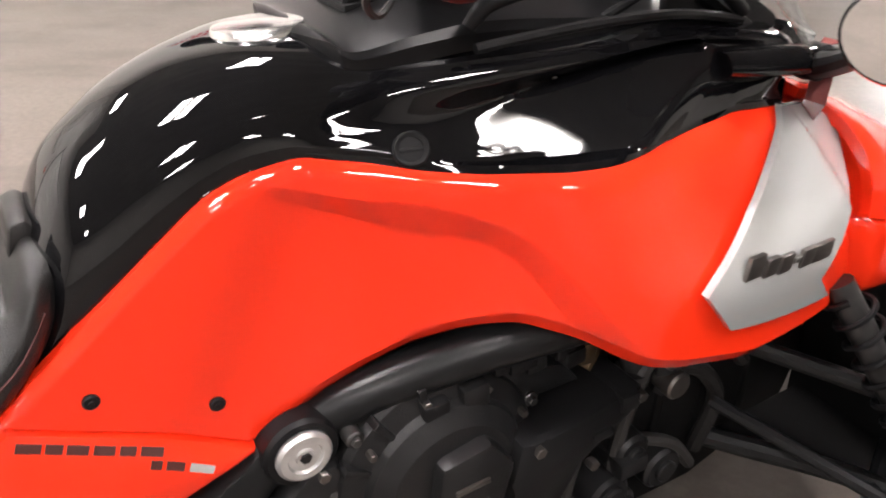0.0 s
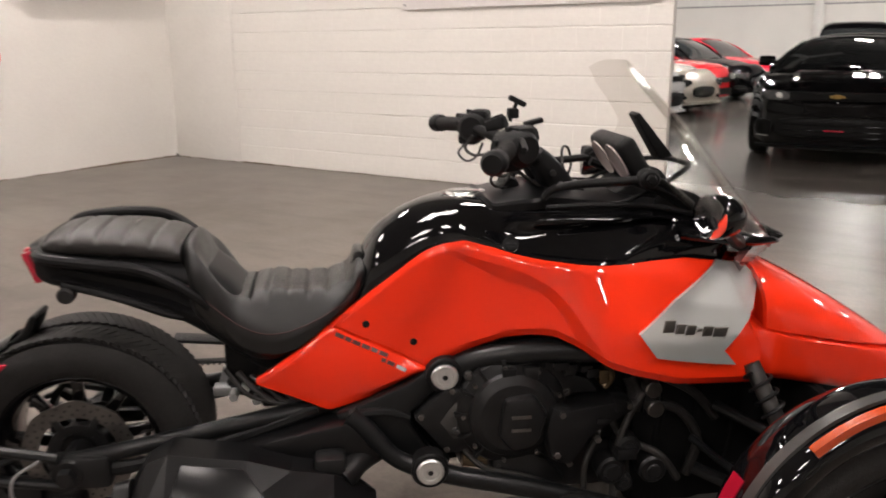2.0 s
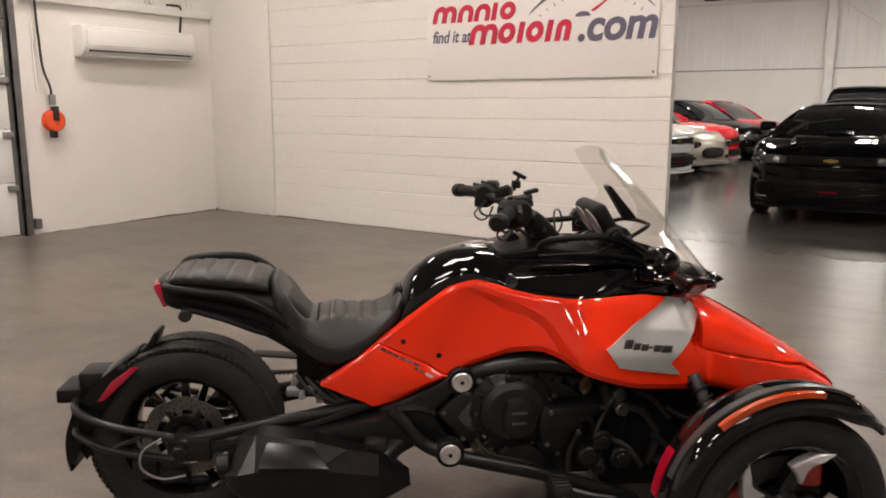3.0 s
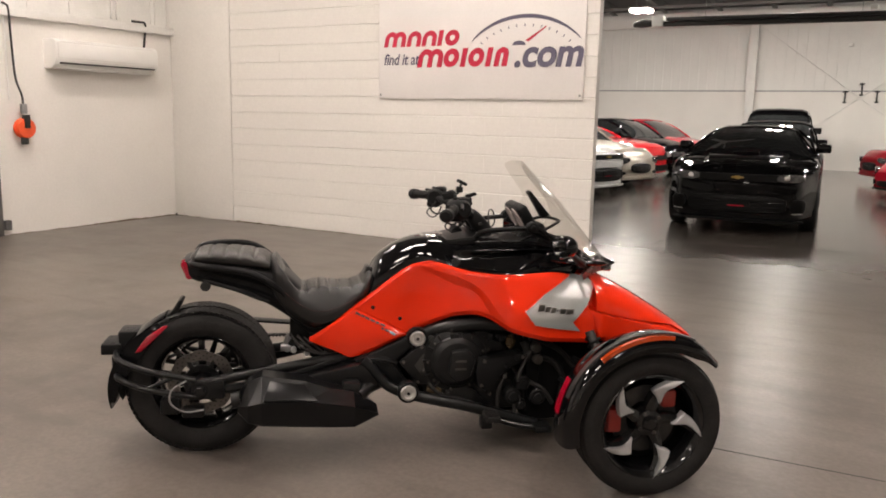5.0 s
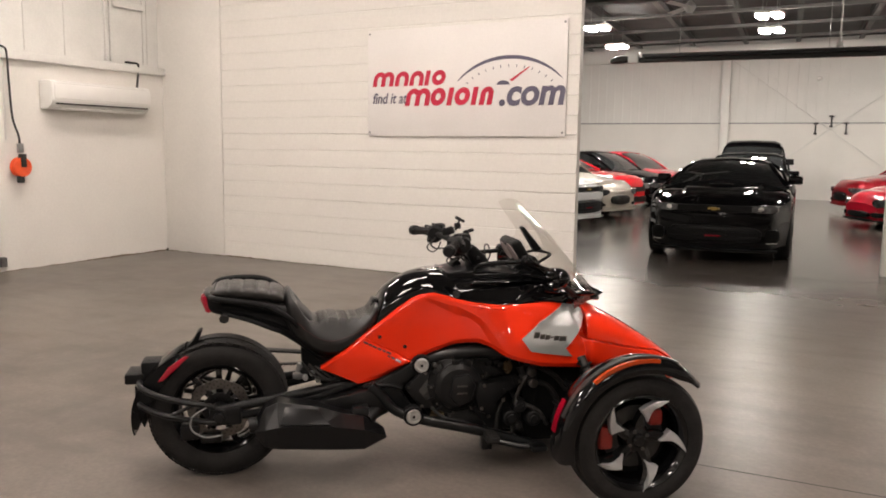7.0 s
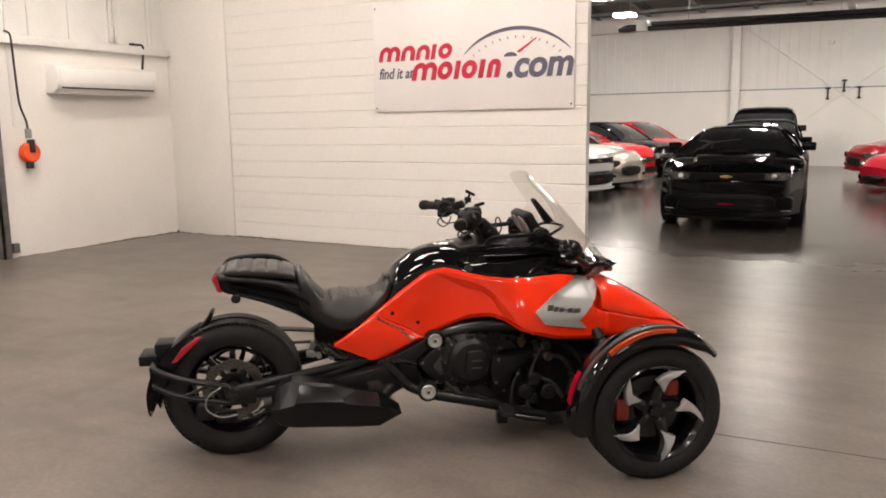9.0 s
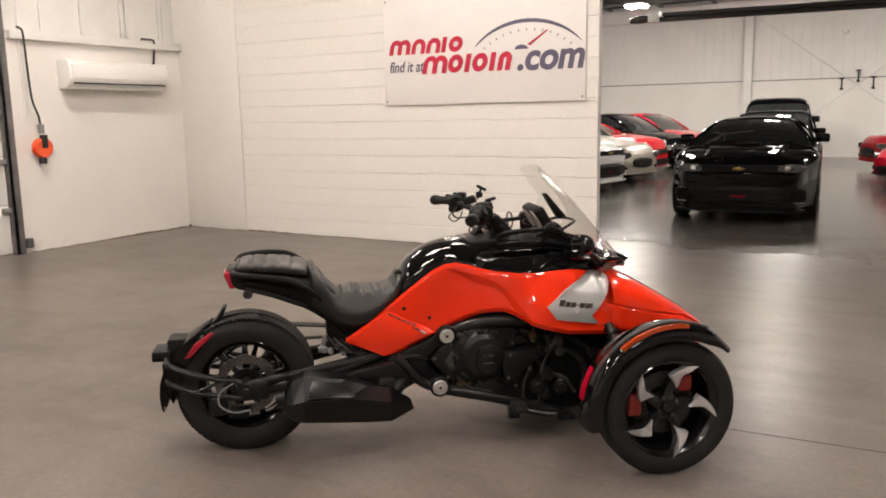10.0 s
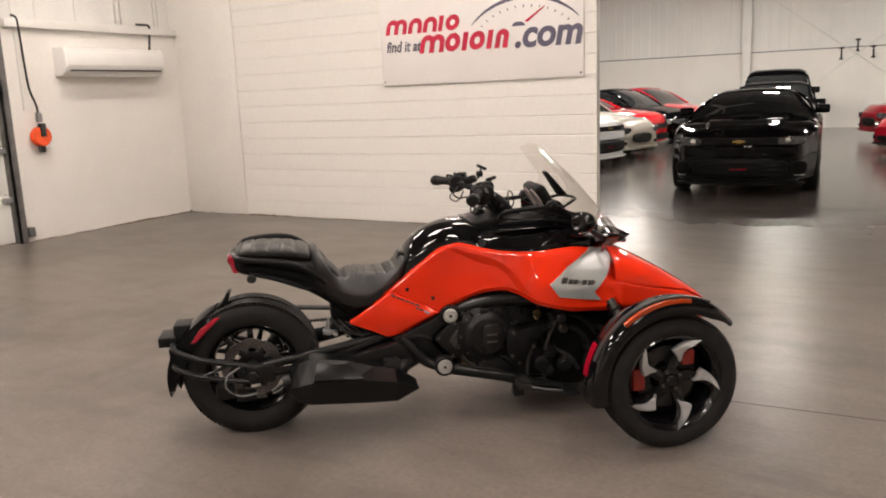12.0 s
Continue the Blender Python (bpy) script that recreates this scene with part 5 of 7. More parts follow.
for s in (-1, 1):
    bm = bmesh.new()
    z = 0.038 if s > 0 else 0.0
    tube(bm, [(-0.030, s * 0.120, 0.828 + z * 0.3), (0.0, s * 0.150, 0.822 + z), (0.10, s * 0.160, 0.808 + z * 1.6), (0.20, s * 0.160, 0.790 + z * 1.8), (0.27, s * 0.154, 0.752 + z * 1.6), (0.33, s * 0.144, 0.70 + z), (0.37, s * 0.130, 0.64)], [0.010, 0.013, 0.014, 0.014, 0.014, 0.012, 0.009], 10)
    pt("grab_handle", bm, "satin", "satin black grab handle")
    bm = bmesh.new()
    tube(bm, [(0.02, s * 0.124, 0.752), (0.14, s * 0.130, 0.716), (0.24, s * 0.128, 0.672), (0.28, s * 0.122, 0.655)], [0.009, 0.011, 0.011, 0.008], 8)
    pt("lower_rail", bm, "plastic")
    bm = bmesh.new()
    disc(bm, (0.03, s * 0.13, 0.728), 0.020, -0.014, 0.014, 0.005, 18)
    pt("tail_bumper", bm, "rubber")
bm = bmesh.new()
prism(bm, [(-0.066, 0.834), (-0.050, 0.836), (-0.028, 0.752), (-0.048, 0.748), (-0.072, 0.812)], -0.088, 0.088, 0.006)
pt("tail_lamp", bm, "redlens", "red tail lamp lens")
for s in (-1, 1):
    bm = bmesh.new()
    prism(bm, [(-0.064, 0.828), (-0.046, 0.832), (-0.022, 0.757), (-0.040, 0.752)], s * 0.085, s * 0.112, 0.004)
    pt("tail_lamp_side", bm, "redlens", "red lamp wrapping the tail's edge")

bm = bmesh.new()
prism(bm, [(0.672, 0.745), (0.698, 0.735), (0.706, 0.775), (0.698, 0.788), (0.682, 0.784)], -0.045, 0.045, 0.006)
pt("seat_nub", bm, "leather", "", seat)

# -- wheels --
def tyre_profile(radius, width, rim):
    h = width / 2
    p = [(rim - 0.012, h * 0.74), (rim, h * 0.84), (rim + 0.012, h * 0.93), ((rim + radius) / 2, h), (radius - 0.028, h * 0.955), (radius - 0.010, h * 0.86), (radius - 0.002, h * 0.66), (radius, h * 0.33)]
    return [(r, -y) for r, y in p] + [(radius + 0.001, 0)] + p[::-1]


def tread(bm, radius, width, count, c):
    """Slanted tread grooves as shallow dark bars between raised blocks."""
    for k in range(count):
        for s in (-1, 1):
            a = 2 * math.pi * (k + (0.5 if s > 0 else 0)) / count
            m = Matrix.Translation(c) @ Matrix.Rotation(-a, 4, "Y") @ Matrix.Translation((radius - 0.001, s * width * 0.25, 0)) @ Matrix.Rotation(radians(s * 28), 4, "X")
            box(bm, (-0.006, -width * 0.205, -0.0085), (0.0016, width * 0.205, 0.0085), 0.0, m)


def wheel_rear():
    c = Vector((0, 0, 0.303))
    bm = bmesh.new()
    revolve(bm, tyre_profile(0.300, 0.222, 0.198), 96, Matrix.Translation(c))
    ob = pt("rear_wheel", bm, "rubber", "wide black rear tyre with worn tread")
    bm = bmesh.new()
    tread(bm, 0.2995, 0.222, 90, c)
    tagged(part("tread_block", bm, "rubber", ob, "", 0), kind="stuff")
    bm = bmesh.new()
    revolve(bm, [(0.186, -0.088), (0.198, -0.098), (0.203, -0.094), (0.198, -0.082), (0.180, -0.070), (0.176, 0.0), (0.180, 0.070), (0.198, 0.082), (0.203, 0.094), (0.198, 0.098), (0.186, 0.088), (0.172, 0.06), (0.168, 0.0), (0.172, -0.06)], 72, Matrix.Translation(c), True)
    part("rim", bm, "rimblack", ob, "gloss black rim")
    for k in range(9):
        a = 2 * math.pi * k / 9 + 0.2
        bm = bmesh.new()
        m = Matrix.Translation(c) @ Matrix.Rotation(-a, 4, "Y")
        prism(bm, [(0.04, -0.016), (0.175, -0.012), (0.175, 0.012), (0.04, 0.016)], -0.045, -0.018, 0.005, m)
        part("spoke", bm, "rimblack", ob)
    bm = bmesh.new()
    disc(bm, c, 0.062, -0.075, 0.06, 0.008, 36)
    disc(bm, c, 0.030, -0.135, -0.06, 0.005, 28)
    part("hub", bm, "engine", ob)
    bm = bmesh.new()
    rows = []
    for a in np.linspace(0, 2 * math.pi, 72, endpoint=False):
        r0 = 0.134 + 0.003 * math.cos(8 * a)
        rows.append([(r * math.cos(a), y, r * math.sin(a)) for r, y in ((0.093, -0.092), (r0, -0.092), (r0, -0.086), (0.093, -0.086))])
    vs = [[bm.verts.new(c + Vector(q)) for q in row] for row in rows]
    for p, q in zip(vs, vs[1:] + vs[:1]):
        for k in range(4):
            bm.faces.new((p[k], p[(k + 1) % 4], q[(k + 1) % 4], q[k]))
    dk = part("brake_disc", bm, "steel", ob, "grey drilled brake disc")
    bm = bmesh.new()
    for ring, count, r in ((0.103, 24, 0.0035), (0.114, 24, 0.0035), (0.125, 24, 0.0035)):
        for k in range(count):
            a = 2 * math.pi * (k + ring * 50) / count
            disc(bm, c + Vector((ring * math.cos(a), -0.0925, ring * math.sin(a))), r, -0.0004, 0.0, 0.0001, 8)
    part("disc_hole", bm, "dark_slot", ob, smooth=0)
    bm = bmesh.new()
    for k in range(6):
        a = 2 * math.pi * k / 6
        m = Matrix.Translation(c) @ Matrix.Rotation(-a, 4, "Y")
        arm = bmesh.new()
        prism(arm, [(0.05, -0.012), (0.10, -0.008), (0.10, 0.008), (0.05, 0.012)], -0.093, -0.086, 0.002, m)
        part("carrier_arm", arm, "engine", ob)
    revolve(bm, [(0.045, -0.086), (0.062, -0.094), (0.074, -0.092), (0.074, -0.084)], 40, Matrix.Translation(c))
    part("disc_carrier", bm, "engine", ob)
    bm = bmesh.new()
    box(bm, (-0.165, -0.125, 0.175), (-0.085, -0.065, 0.245), 0.012)
    box(bm, (-0.08, -0.13, 0.16), (0.01, -0.07, 0.205), 0.01)
    part("caliper", bm, "engine", ob, "dark brake caliper")
    bm = bmesh.new()
    revolve(bm, [(0.122, 0.105), (0.135, 0.105), (0.135, 0.145), (0.122, 0.145)], 60, Matrix.Translation(c), True)
    disc(bm, c, 0.045, 0.100, 0.150, 0.004, 40)
    for k in range(5):
        prism(bm, [(0.04, -0.014), (0.124, -0.010), (0.124, 0.010), (0.04, 0.014)], 0.112, 0.138, 0.003, Matrix.Translation(c) @ Matrix.Rotation(-2 * math.pi * k / 5, 4, "Y"))
    part("belt_pulley", bm, "engine", ob)
    return ob


wheel_rear()
bm = bmesh.new()
a, b = Vector((0.0, 0.125, 0.303)), Vector((0.66, 0.125, 0.385))
path = [(a.x - 0.139 * math.cos(t), a.z - 0.139 * math.sin(t)) for t in np.linspace(-math.pi / 2, math.pi / 2, 24)]
path += [(b.x + 0.055 * math.cos(t), b.z + 0.055 * math.sin(t)) for t in np.linspace(-math.pi / 2, math.pi / 2, 12)]
skin(bm, [[(x, 0.112, z), (x, 0.14, z), (x + (0.003 if k > 23 else 0), 0.14, z - 0.005), (x, 0.112, z - 0.005)] for k, (x, z) in enumerate(path + path[:1])], True, False)
for k in range(44):
    u = k / 44
    p = Vector((a.x, 0.126, a.z + 0.136)).lerp(Vector((b.x, 0.126, b.z + 0.052)), u)
    box(bm, (p.x - 0.003, 0.113, p.z - 0.007), (p.x + 0.003, 0.139, p.z - 0.001))
pt("drive_belt", bm, "rubber", "black toothed drive belt", smooth=0)
bm = bmesh.new()
prism(bm, [(0.20, 0.505), (0.47, 0.478), (0.47, 0.486), (0.20, 0.514)], 0.10, 0.16, 0.002)
pt("belt_guard", bm, "plastic")

# rear mudguard with its stays, plate bracket and side reflectors
bm = bmesh.new()
rows = []
for t in np.linspace(radians(114), radians(196), 36):
    r = 0.320 + 0.040 * smoothstep(radians(125), radians(196), t)
    rows.append([(r * math.cos(t) - 0.012, 0.105 * v * (0.62 + 0.38 * smoothstep(radians(112), radians(140), t)), 0.303 + (r - 0.03 * v * v) * math.sin(t) + (0.03 * v * v * 0.4 * math.sin(t))) for v in np.linspace(-1, 1, 17)])
f = [[bm.verts.new(q) for q in row] for row in rows]
b = [[bm.verts.new((q[0] * 0.985, q[1] * 0.97, 0.303 + (q[2] - 0.303) * 0.985)) for q in row] for row in rows]
for g in (f, b):
    for p, q in zip(g, g[1:]):
        for k in range(len(p) - 1):
            bm.faces.new((p[k], p[k + 1], q[k + 1], q[k]))
p, q = rim(f), rim(b)
for k in range(len(p)):
    bm.faces.new((p[k], q[k], q[(k + 1) % len(p)], p[(k + 1) % len(p)]))
guard = pt("rear_mudguard", bm, "guard", "gloss black rear mudguard hugging the tyre", smooth=40)
for s in (-1, 1):
    bm = bmesh.new()
    rows = []
    for t in np.linspace(radians(118), radians(192), 24):
        w = 0.075 * math.sin((t - radians(112)) / radians(86) * math.pi) ** 0.6
        r1 = 0.322 + 0.038 * smoothstep(radians(125), radians(196), t)
        rows.append([((r1 - w * v) * math.cos(t) - 0.012, s * (0.104 + 0.022 * v), 0.303 + (r1 - 0.028 - w * v) * math.sin(t)) for v in np.linspace(0, 1, 7)])
    shell(bm, rows, 0.004)
    part("mudguard_side", bm, "guard", guard, "gloss black mudguard cheek", 40)
    bm = bmesh.new()
    prism(bm, [(-0.252, 0.448), (-0.228, 0.452), (-0.165, 0.510), (-0.118, 0.556), (-0.140, 0.556), (-0.205, 0.512)], s * 0.122, s * 0.134, 0.003)
    part("side_reflector", bm, "redlens", guard, "red side reflector")
bm = bmesh.new()
prism(bm, [(-0.138, 0.572), (-0.106, 0.576), (-0.088, 0.602), (-0.074, 0.636), (-0.079, 0.645), (-0.091, 0.640), (-0.110, 0.606)], -0.045, 0.045, 0.004)
part("mudguard_lip", bm, "plastic", guard, "small upright black lip")
bm = bmesh.new()
box(bm, (-0.395, -0.075, 0.425), (-0.315, 0.075, 0.470), 0.008)
box(bm, (-0.33, -0.06, 0.43), (-0.22, 0.06, 0.52), 0.012)
pt("plate_bracket", bm, "plastic", "black plate bracket at the tail")
bm = bmesh.new()
prism(bm, [(-0.355, 0.42), (-0.318, 0.415), (-0.30, 0.30), (-0.318, 0.225), (-0.335, 0.262), (-0.352, 0.30)], -0.075, 0.075, 0.008)
pt("mud_flap", bm, "plastic", "black mud flap")
for s in (-1, 1):
    bm = bmesh.new()
    tube(bm, [(-0.335, s * 0.06, 0.438), (-0.312, s * 0.14, 0.424), (-0.20, s * 0.195, 0.392), (-0.01, s * 0.198, 0.347)], 0.0125, 10)
    tube(bm, [(-0.335, s * 0.06, 0.350), (-0.312, s * 0.14, 0.345), (-0.20, s * 0.195, 0.315), (0.0, s * 0.198, 0.275)], 0.0125, 10)
    tube(bm, [(-0.20, s * 0.195, 0.318), (-0.09, s * 0.198, 0.362)], 0.008, 8)
    pt("mudguard_stay", bm, "frame", "dark tubular mudguard stay")
    bm = bmesh.new()
    tube(bm, [(-0.04, s * 0.165, 0.315), (0.15, s * 0.170, 0.348), (0.40, s * 0.150, 0.382), (0.62, s * 0.118, 0.408), (0.70, s * 0.10, 0.415)], [0.020, 0.020, 0.022, 0.024, 0.025], 14)
    arm = pt("swingarm", bm, "frame", "dark painted swingarm")
    bm = bmesh.new()
    tube(bm, [(0.0, s * 0.168, 0.292), (0.16, s * 0.17, 0.305), (0.36, s * 0.16, 0.345), (0.58, s * 0.14, 0.405)], 0.018, 10)
    part("lower_tube", bm, "frame", arm)
    bm = bmesh.new()
    disc(bm, (0.005, s * 0.172, 0.303), 0.040, -0.03, 0.03, 0.006, 28)
    disc(bm, (0.005, s * 0.205, 0.303), 0.022, -0.02, 0.02, 0.003, 6)
    box(bm, (-0.035, s * 0.172 - 0.028, 0.262), (0.10, s * 0.172 + 0.028, 0.342), 0.012)
    part("axle_block", bm, "engine", arm, "dark axle block with a nut")
bm = bmesh.new()
tube(bm, [(-0.045, -0.212, 0.352), (-0.10, -0.225, 0.318), (-0.105, -0.225, 0.262), (-0.05, -0.215, 0.222), (0.02, -0.205, 0.225)], 0.0038, 8)
pt("sensor_cable", bm, "galv", "pale braided sensor cable")
for k, (x, z) in enumerate(((0.34, 0.40), (0.40, 0.40), (0.46, 0.445))):
    bm = bmesh.new()
    tube(bm, [(x, 0.0, z), (x + 0.02, 0.0, z + 0.07)], 0.018, 10)
    box(bm, (x - 0.02, -0.05, z + 0.01), (x + 0.03, -0.01, z + 0.035), 0.005)
    pt("linkage", bm, "galv" if k != 1 else "engine", "")
bm = bmesh.new()
tube(bm, [(0.38, -0.02, 0.42), (0.50, -0.02, 0.60)], 0.035, 14)
for k in range(6):
    c0 = Vector((0.40, -0.02, 0.45)).lerp(Vector((0.49, -0.02, 0.585)), k / 6)
    tube(bm, [c0, c0 + Vector((0.006, 0, 0.009))], 0.045, 14)
pt("rear_shock", bm, "plastic", "black rear shock")

# dark masses added to stand for the shaded clutter under the seat
for k, (lo, hi, mat) in enumerate((((0.44, -0.10, 0.395), (0.70, 0.10, 0.60), "void"), ((0.36, -0.085, 0.475), (0.47, 0.085, 0.60), "void"), ((0.50, -0.125, 0.36), (0.585, -0.09, 0.43), "engine"), ((0.60, -0.13, 0.30), (0.70, 0.13, 0.405), "engine"))):
    pt("dark_infill", boxed(lo, hi, 0.012), mat, "dark infill added under the seat for its shaded clutter")
for k in range(4):
    bm = bmesh.new()
    tube(bm, [(0.36 + 0.03 * k, -0.09, 0.50 - 0.01 * k), (0.40 + 0.03 * k, -0.115, 0.455), (0.44 + 0.04 * k, -0.12, 0.43 - 0.01 * k), (0.55 + 0.03 * k, -0.13, 0.405)], 0.006 + 0.002 * (k % 2), 8)
    pt("wiring", bm, "cable")
for x, z in ((0.375, 0.425), (0.405, 0.445), (0.43, 0.412)):
    bm = bmesh.new()
    disc(bm, (x, -0.075, z), 0.012, -0.02, 0.02, 0.002, 6)
    pt("linkage_bolt", bm, "bolt")

# -- silencer --
bm = bmesh.new()
rings = []
for x, y0, y1, z0, z1, zb in ((0.158, -0.24, -0.315, 0.245, 0.300, 0.270), (0.200, -0.21, -0.350, 0.212, 0.358, 0.284), (0.252, -0.20, -0.366, 0.204, 0.384, 0.300), (0.425, -0.20, -0.366, 0.192, 0.356, 0.296),
                              (0.520, -0.20, -0.362, 0.184, 0.322, 0.282), (0.615, -0.20, -0.356, 0.178, 0.300, 0.264), (0.712, -0.24, -0.315, 0.208, 0.230, 0.218)):
    rings.append([(x, y0, z0), (x, y1 + 0.006, z0), (x, y1, z0 + 0.006), (x, y1, zb), (x, y1 + 0.078, z1), (x, y0, z1)])
skin(bm, rings)
muff = pt("silencer", bm, "muffler", "black faceted silencer box", smooth=0)
bm = bmesh.new()
a = [Vector(q) for q in ((0.262, -0.3655, 0.309), (0.470, -0.3665, 0.298), (0.418, -0.308, 0.346), (0.284, -0.306, 0.367))]
n = (a[1] - a[0]).cross(a[3] - a[0]).normalized()
n = n if n.y < 0 else -n
top_, bot_ = [bm.verts.new(q + n * 0.006) for q in a], [bm.verts.new(q - n * 0.004) for q in a]
bm.faces.new(top_), bm.faces.new(bot_[::-1])
for k in range(4):
    bm.faces.new((top_[k], bot_[k], bot_[(k + 1) % 4], top_[(k + 1) % 4]))
bmesh.ops.recalc_face_normals(bm, faces=bm.faces)
bmesh.ops.bevel(bm, geom=bm.edges[:], offset=0.003, segments=2, affect="EDGES", profile=0.5)
pt("heat_shield", bm, "muffler", "dark heat shield facet", muff)
bm = bmesh.new()
tube(bm, [(0.63, -0.25, 0.27), (0.67, -0.21, 0.29), (0.74, -0.15, 0.30)], [0.036, 0.030, 0.028], 12)
box(bm, (0.57, -0.27, 0.285), (0.645, -0.20, 0.335), 0.015)
pt("exhaust_pipe", bm, "engine", "dark exhaust pipe")
# dark block added to close the bright gap between swingarm and silencer
bm = bmesh.new()
prism(bm, [(0.38, 0.345), (0.52, 0.372), (0.68, 0.402), (0.74, 0.31), (0.62, 0.255), (0.42, 0.28)], -0.215, -0.11, 0.014)
pt("exhaust_infill", bm, "muffler", "dark infill added over the exhaust pipe")
bm = bmesh.new()
tube(bm, [(0.17, -0.28, 0.29), (0.135, -0.28, 0.285)], [0.035, 0.032], 18)
pt("exhaust_tip", bm, "engine", "", muff)

# -- frame, side plates and caps --
for s in (-1, 1):
    bm = bmesh.new()
    tube(bm, [(0.895, s * 0.150, 0.492), (0.98, s * 0.175, 0.528), (1.10, s * 0.205, 0.553), (1.22, s * 0.225, 0.556), (1.34, s * 0.232, 0.545), (1.45, s * 0.225, 0.518)], [0.030, 0.031, 0.031, 0.031, 0.030, 0.030], 16)
    pt("frame_tube", bm, "frame", "thick dark frame tube")
    bm = bmesh.new()
    tube(bm, [(0.84, s * 0.22, 0.262), (0.95, s * 0.235, 0.238), (1.10, s * 0.245, 0.205), (1.25, s * 0.25, 0.160), (1.42, s * 0.25, 0.105)], 0.024, 14)
    pt("lower_frame_tube", bm, "frame", "dark lower frame tube")
    bm = bmesh.new()
    prism(bm, [(0.620, 0.405), (0.70, 0.432), (0.80, 0.475), (0.865, 0.525), (0.925, 0.515), (0.915, 0.465), (0.855, 0.445), (0.792, 0.385), (0.855, 0.290), (0.905, 0.262), (0.875, 0.222), (0.80, 0.246), (0.72, 0.330), (0.655, 0.360)], s * 0.145, s * 0.185, 0.012)
    pt("pivot_plate", bm, "frame", "dark forked pivot plate")
    bm = bmesh.new()
    tube(bm, [(0.655, s * 0.19, 0.405), (0.70, s * 0.20, 0.365), (0.76, s * 0.215, 0.300), (0.83, s * 0.225, 0.268)], [0.026, 0.024, 0.022, 0.024], 12)
    tube(bm, [(0.655, s * 0.19, 0.405), (0.74, s * 0.185, 0.405), (0.80, s * 0.18, 0.385)], 0.012, 8)
    pt("pivot_brace", bm, "frame", "dark brace of the pivot plate")
    bm = bmesh.new()
    prism(bm, [(0.60, 0.405), (0.64, 0.455), (0.74, 0.50), (0.86, 0.555), (0.94, 0.585), (0.955, 0.50), (0.90, 0.435), (0.80, 0.375), (0.70, 0.345), (0.63, 0.36)], s * 0.118, s * 0.138, 0.005)
    pt("lower_cover", bm, "cover", "dull dark grey cover under the side panel")
    for x, y, z in ((0.886, 0.190, 0.492), (0.842, 0.250, 0.277)):
        bm = bmesh.new()
        yy = s * y
        prof = [(0.0005, 0.012), (0.010, 0.012), (0.0115, 0.009), (0.019, 0.009), (0.021, 0.013), (0.029, 0.013), (0.033, 0.009), (0.033, -0.03)]
        revolve(bm, prof, 40, Matrix.Translation((x, yy, z)) @ Matrix.Rotation(radians(180 if s < 0 else 0), 4, "Z"))
        cap = pt("frame_cap", bm, "bolt", "round brushed aluminium frame cap")
        bm = bmesh.new()
        disc(bm, (x, yy + s * 0.013, z), 0.007, -0.002, 0.002, 0.001, 6)
        part("cap_bolt", bm, "engine", cap)
        bm = bmesh.new()
        revolve(bm, [(0.0335, 0.006), (0.041, 0.005), (0.045, 0.0), (0.046, -0.035)], 36, Matrix.Translation((x, yy, z)) @ Matrix.Rotation(radians(180 if s < 0 else 0), 4, "Z"))
        part("collar", bm, "satin", cap, "black collar")
# added black block: keeps lit floor from showing between the plates
bm = bmesh.new()
prism(bm, [(0.62, 0.41), (0.96, 0.51), (1.02, 0.24), (0.86, 0.215), (0.72, 0.29)], -0.11, 0.11, 0.01)
pt("dark_infill", bm, "void", "dark infill added behind the pivot plates")
# side plate between the caps; a dark inlay paints the shade of a window
bm = bmesh.new()
prism(bm, [(0.892, 0.470), (0.985, 0.446), (0.995, 0.30), (0.890, 0.290), (0.808, 0.392)], -0.205, -0.165, 0.010)
plate = pt("mount_plate", bm, "engine", "dark cast mounting plate")
bm = bmesh.new()
prism(bm, [(0.908, 0.428), (0.968, 0.420), (0.962, 0.345), (0.905, 0.332), (0.872, 0.378)], -0.2065, -0.19, 0.003)
part("window_inlay", bm, "dark_slot", plate)
for x, z in ((0.902, 0.458), (0.826, 0.395), (0.888, 0.306), (0.976, 0.312)):
    bm = bmesh.new()
    disc(bm, (x, -0.207, z), 0.0075, -0.004, 0.004, 0.001, 6)
    part("bolt", bm, "steel", plate)

# -- engine --
bm = boxed((0.92, -0.175, 0.225), (1.36, 0.175, 0.50), 0.03)
eng = pt("engine_block", bm, "engine", "dark engine block")
part("cylinder_head", boxed((1.02, -0.15, 0.47), (1.32, 0.15, 0.60), 0.02), "engine", eng)
part("crankcase", boxed((1.12, -0.19, 0.16), (1.38, 0.19, 0.30), 0.03), "engine", eng)
C = Vector((1.048, -0.17, 0.396))
bm = bmesh.new()
revolve(bm, [(0.140, 0.0), (0.140, -0.030), (0.134, -0.040), (0.110, -0.050), (0.105, -0.060), (0.084, -0.074), (0.040, -0.079), (0.0005, -0.079)], 56, Matrix.Translation(C))
part("clutch_cover", bm, "engine", eng, "round stepped clutch cover", 25)
for k in range(6):
    a = 2 * math.pi * k / 6 + 0.3
    bm = bmesh.new()
    c = C + Vector((0.144 * math.cos(a), -0.03, 0.144 * math.sin(a)))
    disc(bm, c, 0.011, -0.010, 0.012, 0.002, 16)
    disc(bm, c, 0.0065, -0.016, -0.008, 0.001, 6)
    part("cover_bolt", bm, "steel_dark", eng)
bm = bmesh.new()
prism(bm, [(1.02, 0.452), (1.09, 0.460), (1.125, 0.41), (1.10, 0.33), (1.04, 0.315), (1.005, 0.36)], -0.268, -0.22, 0.012)
part("cover_boss", bm, "engine", eng, "", 25)
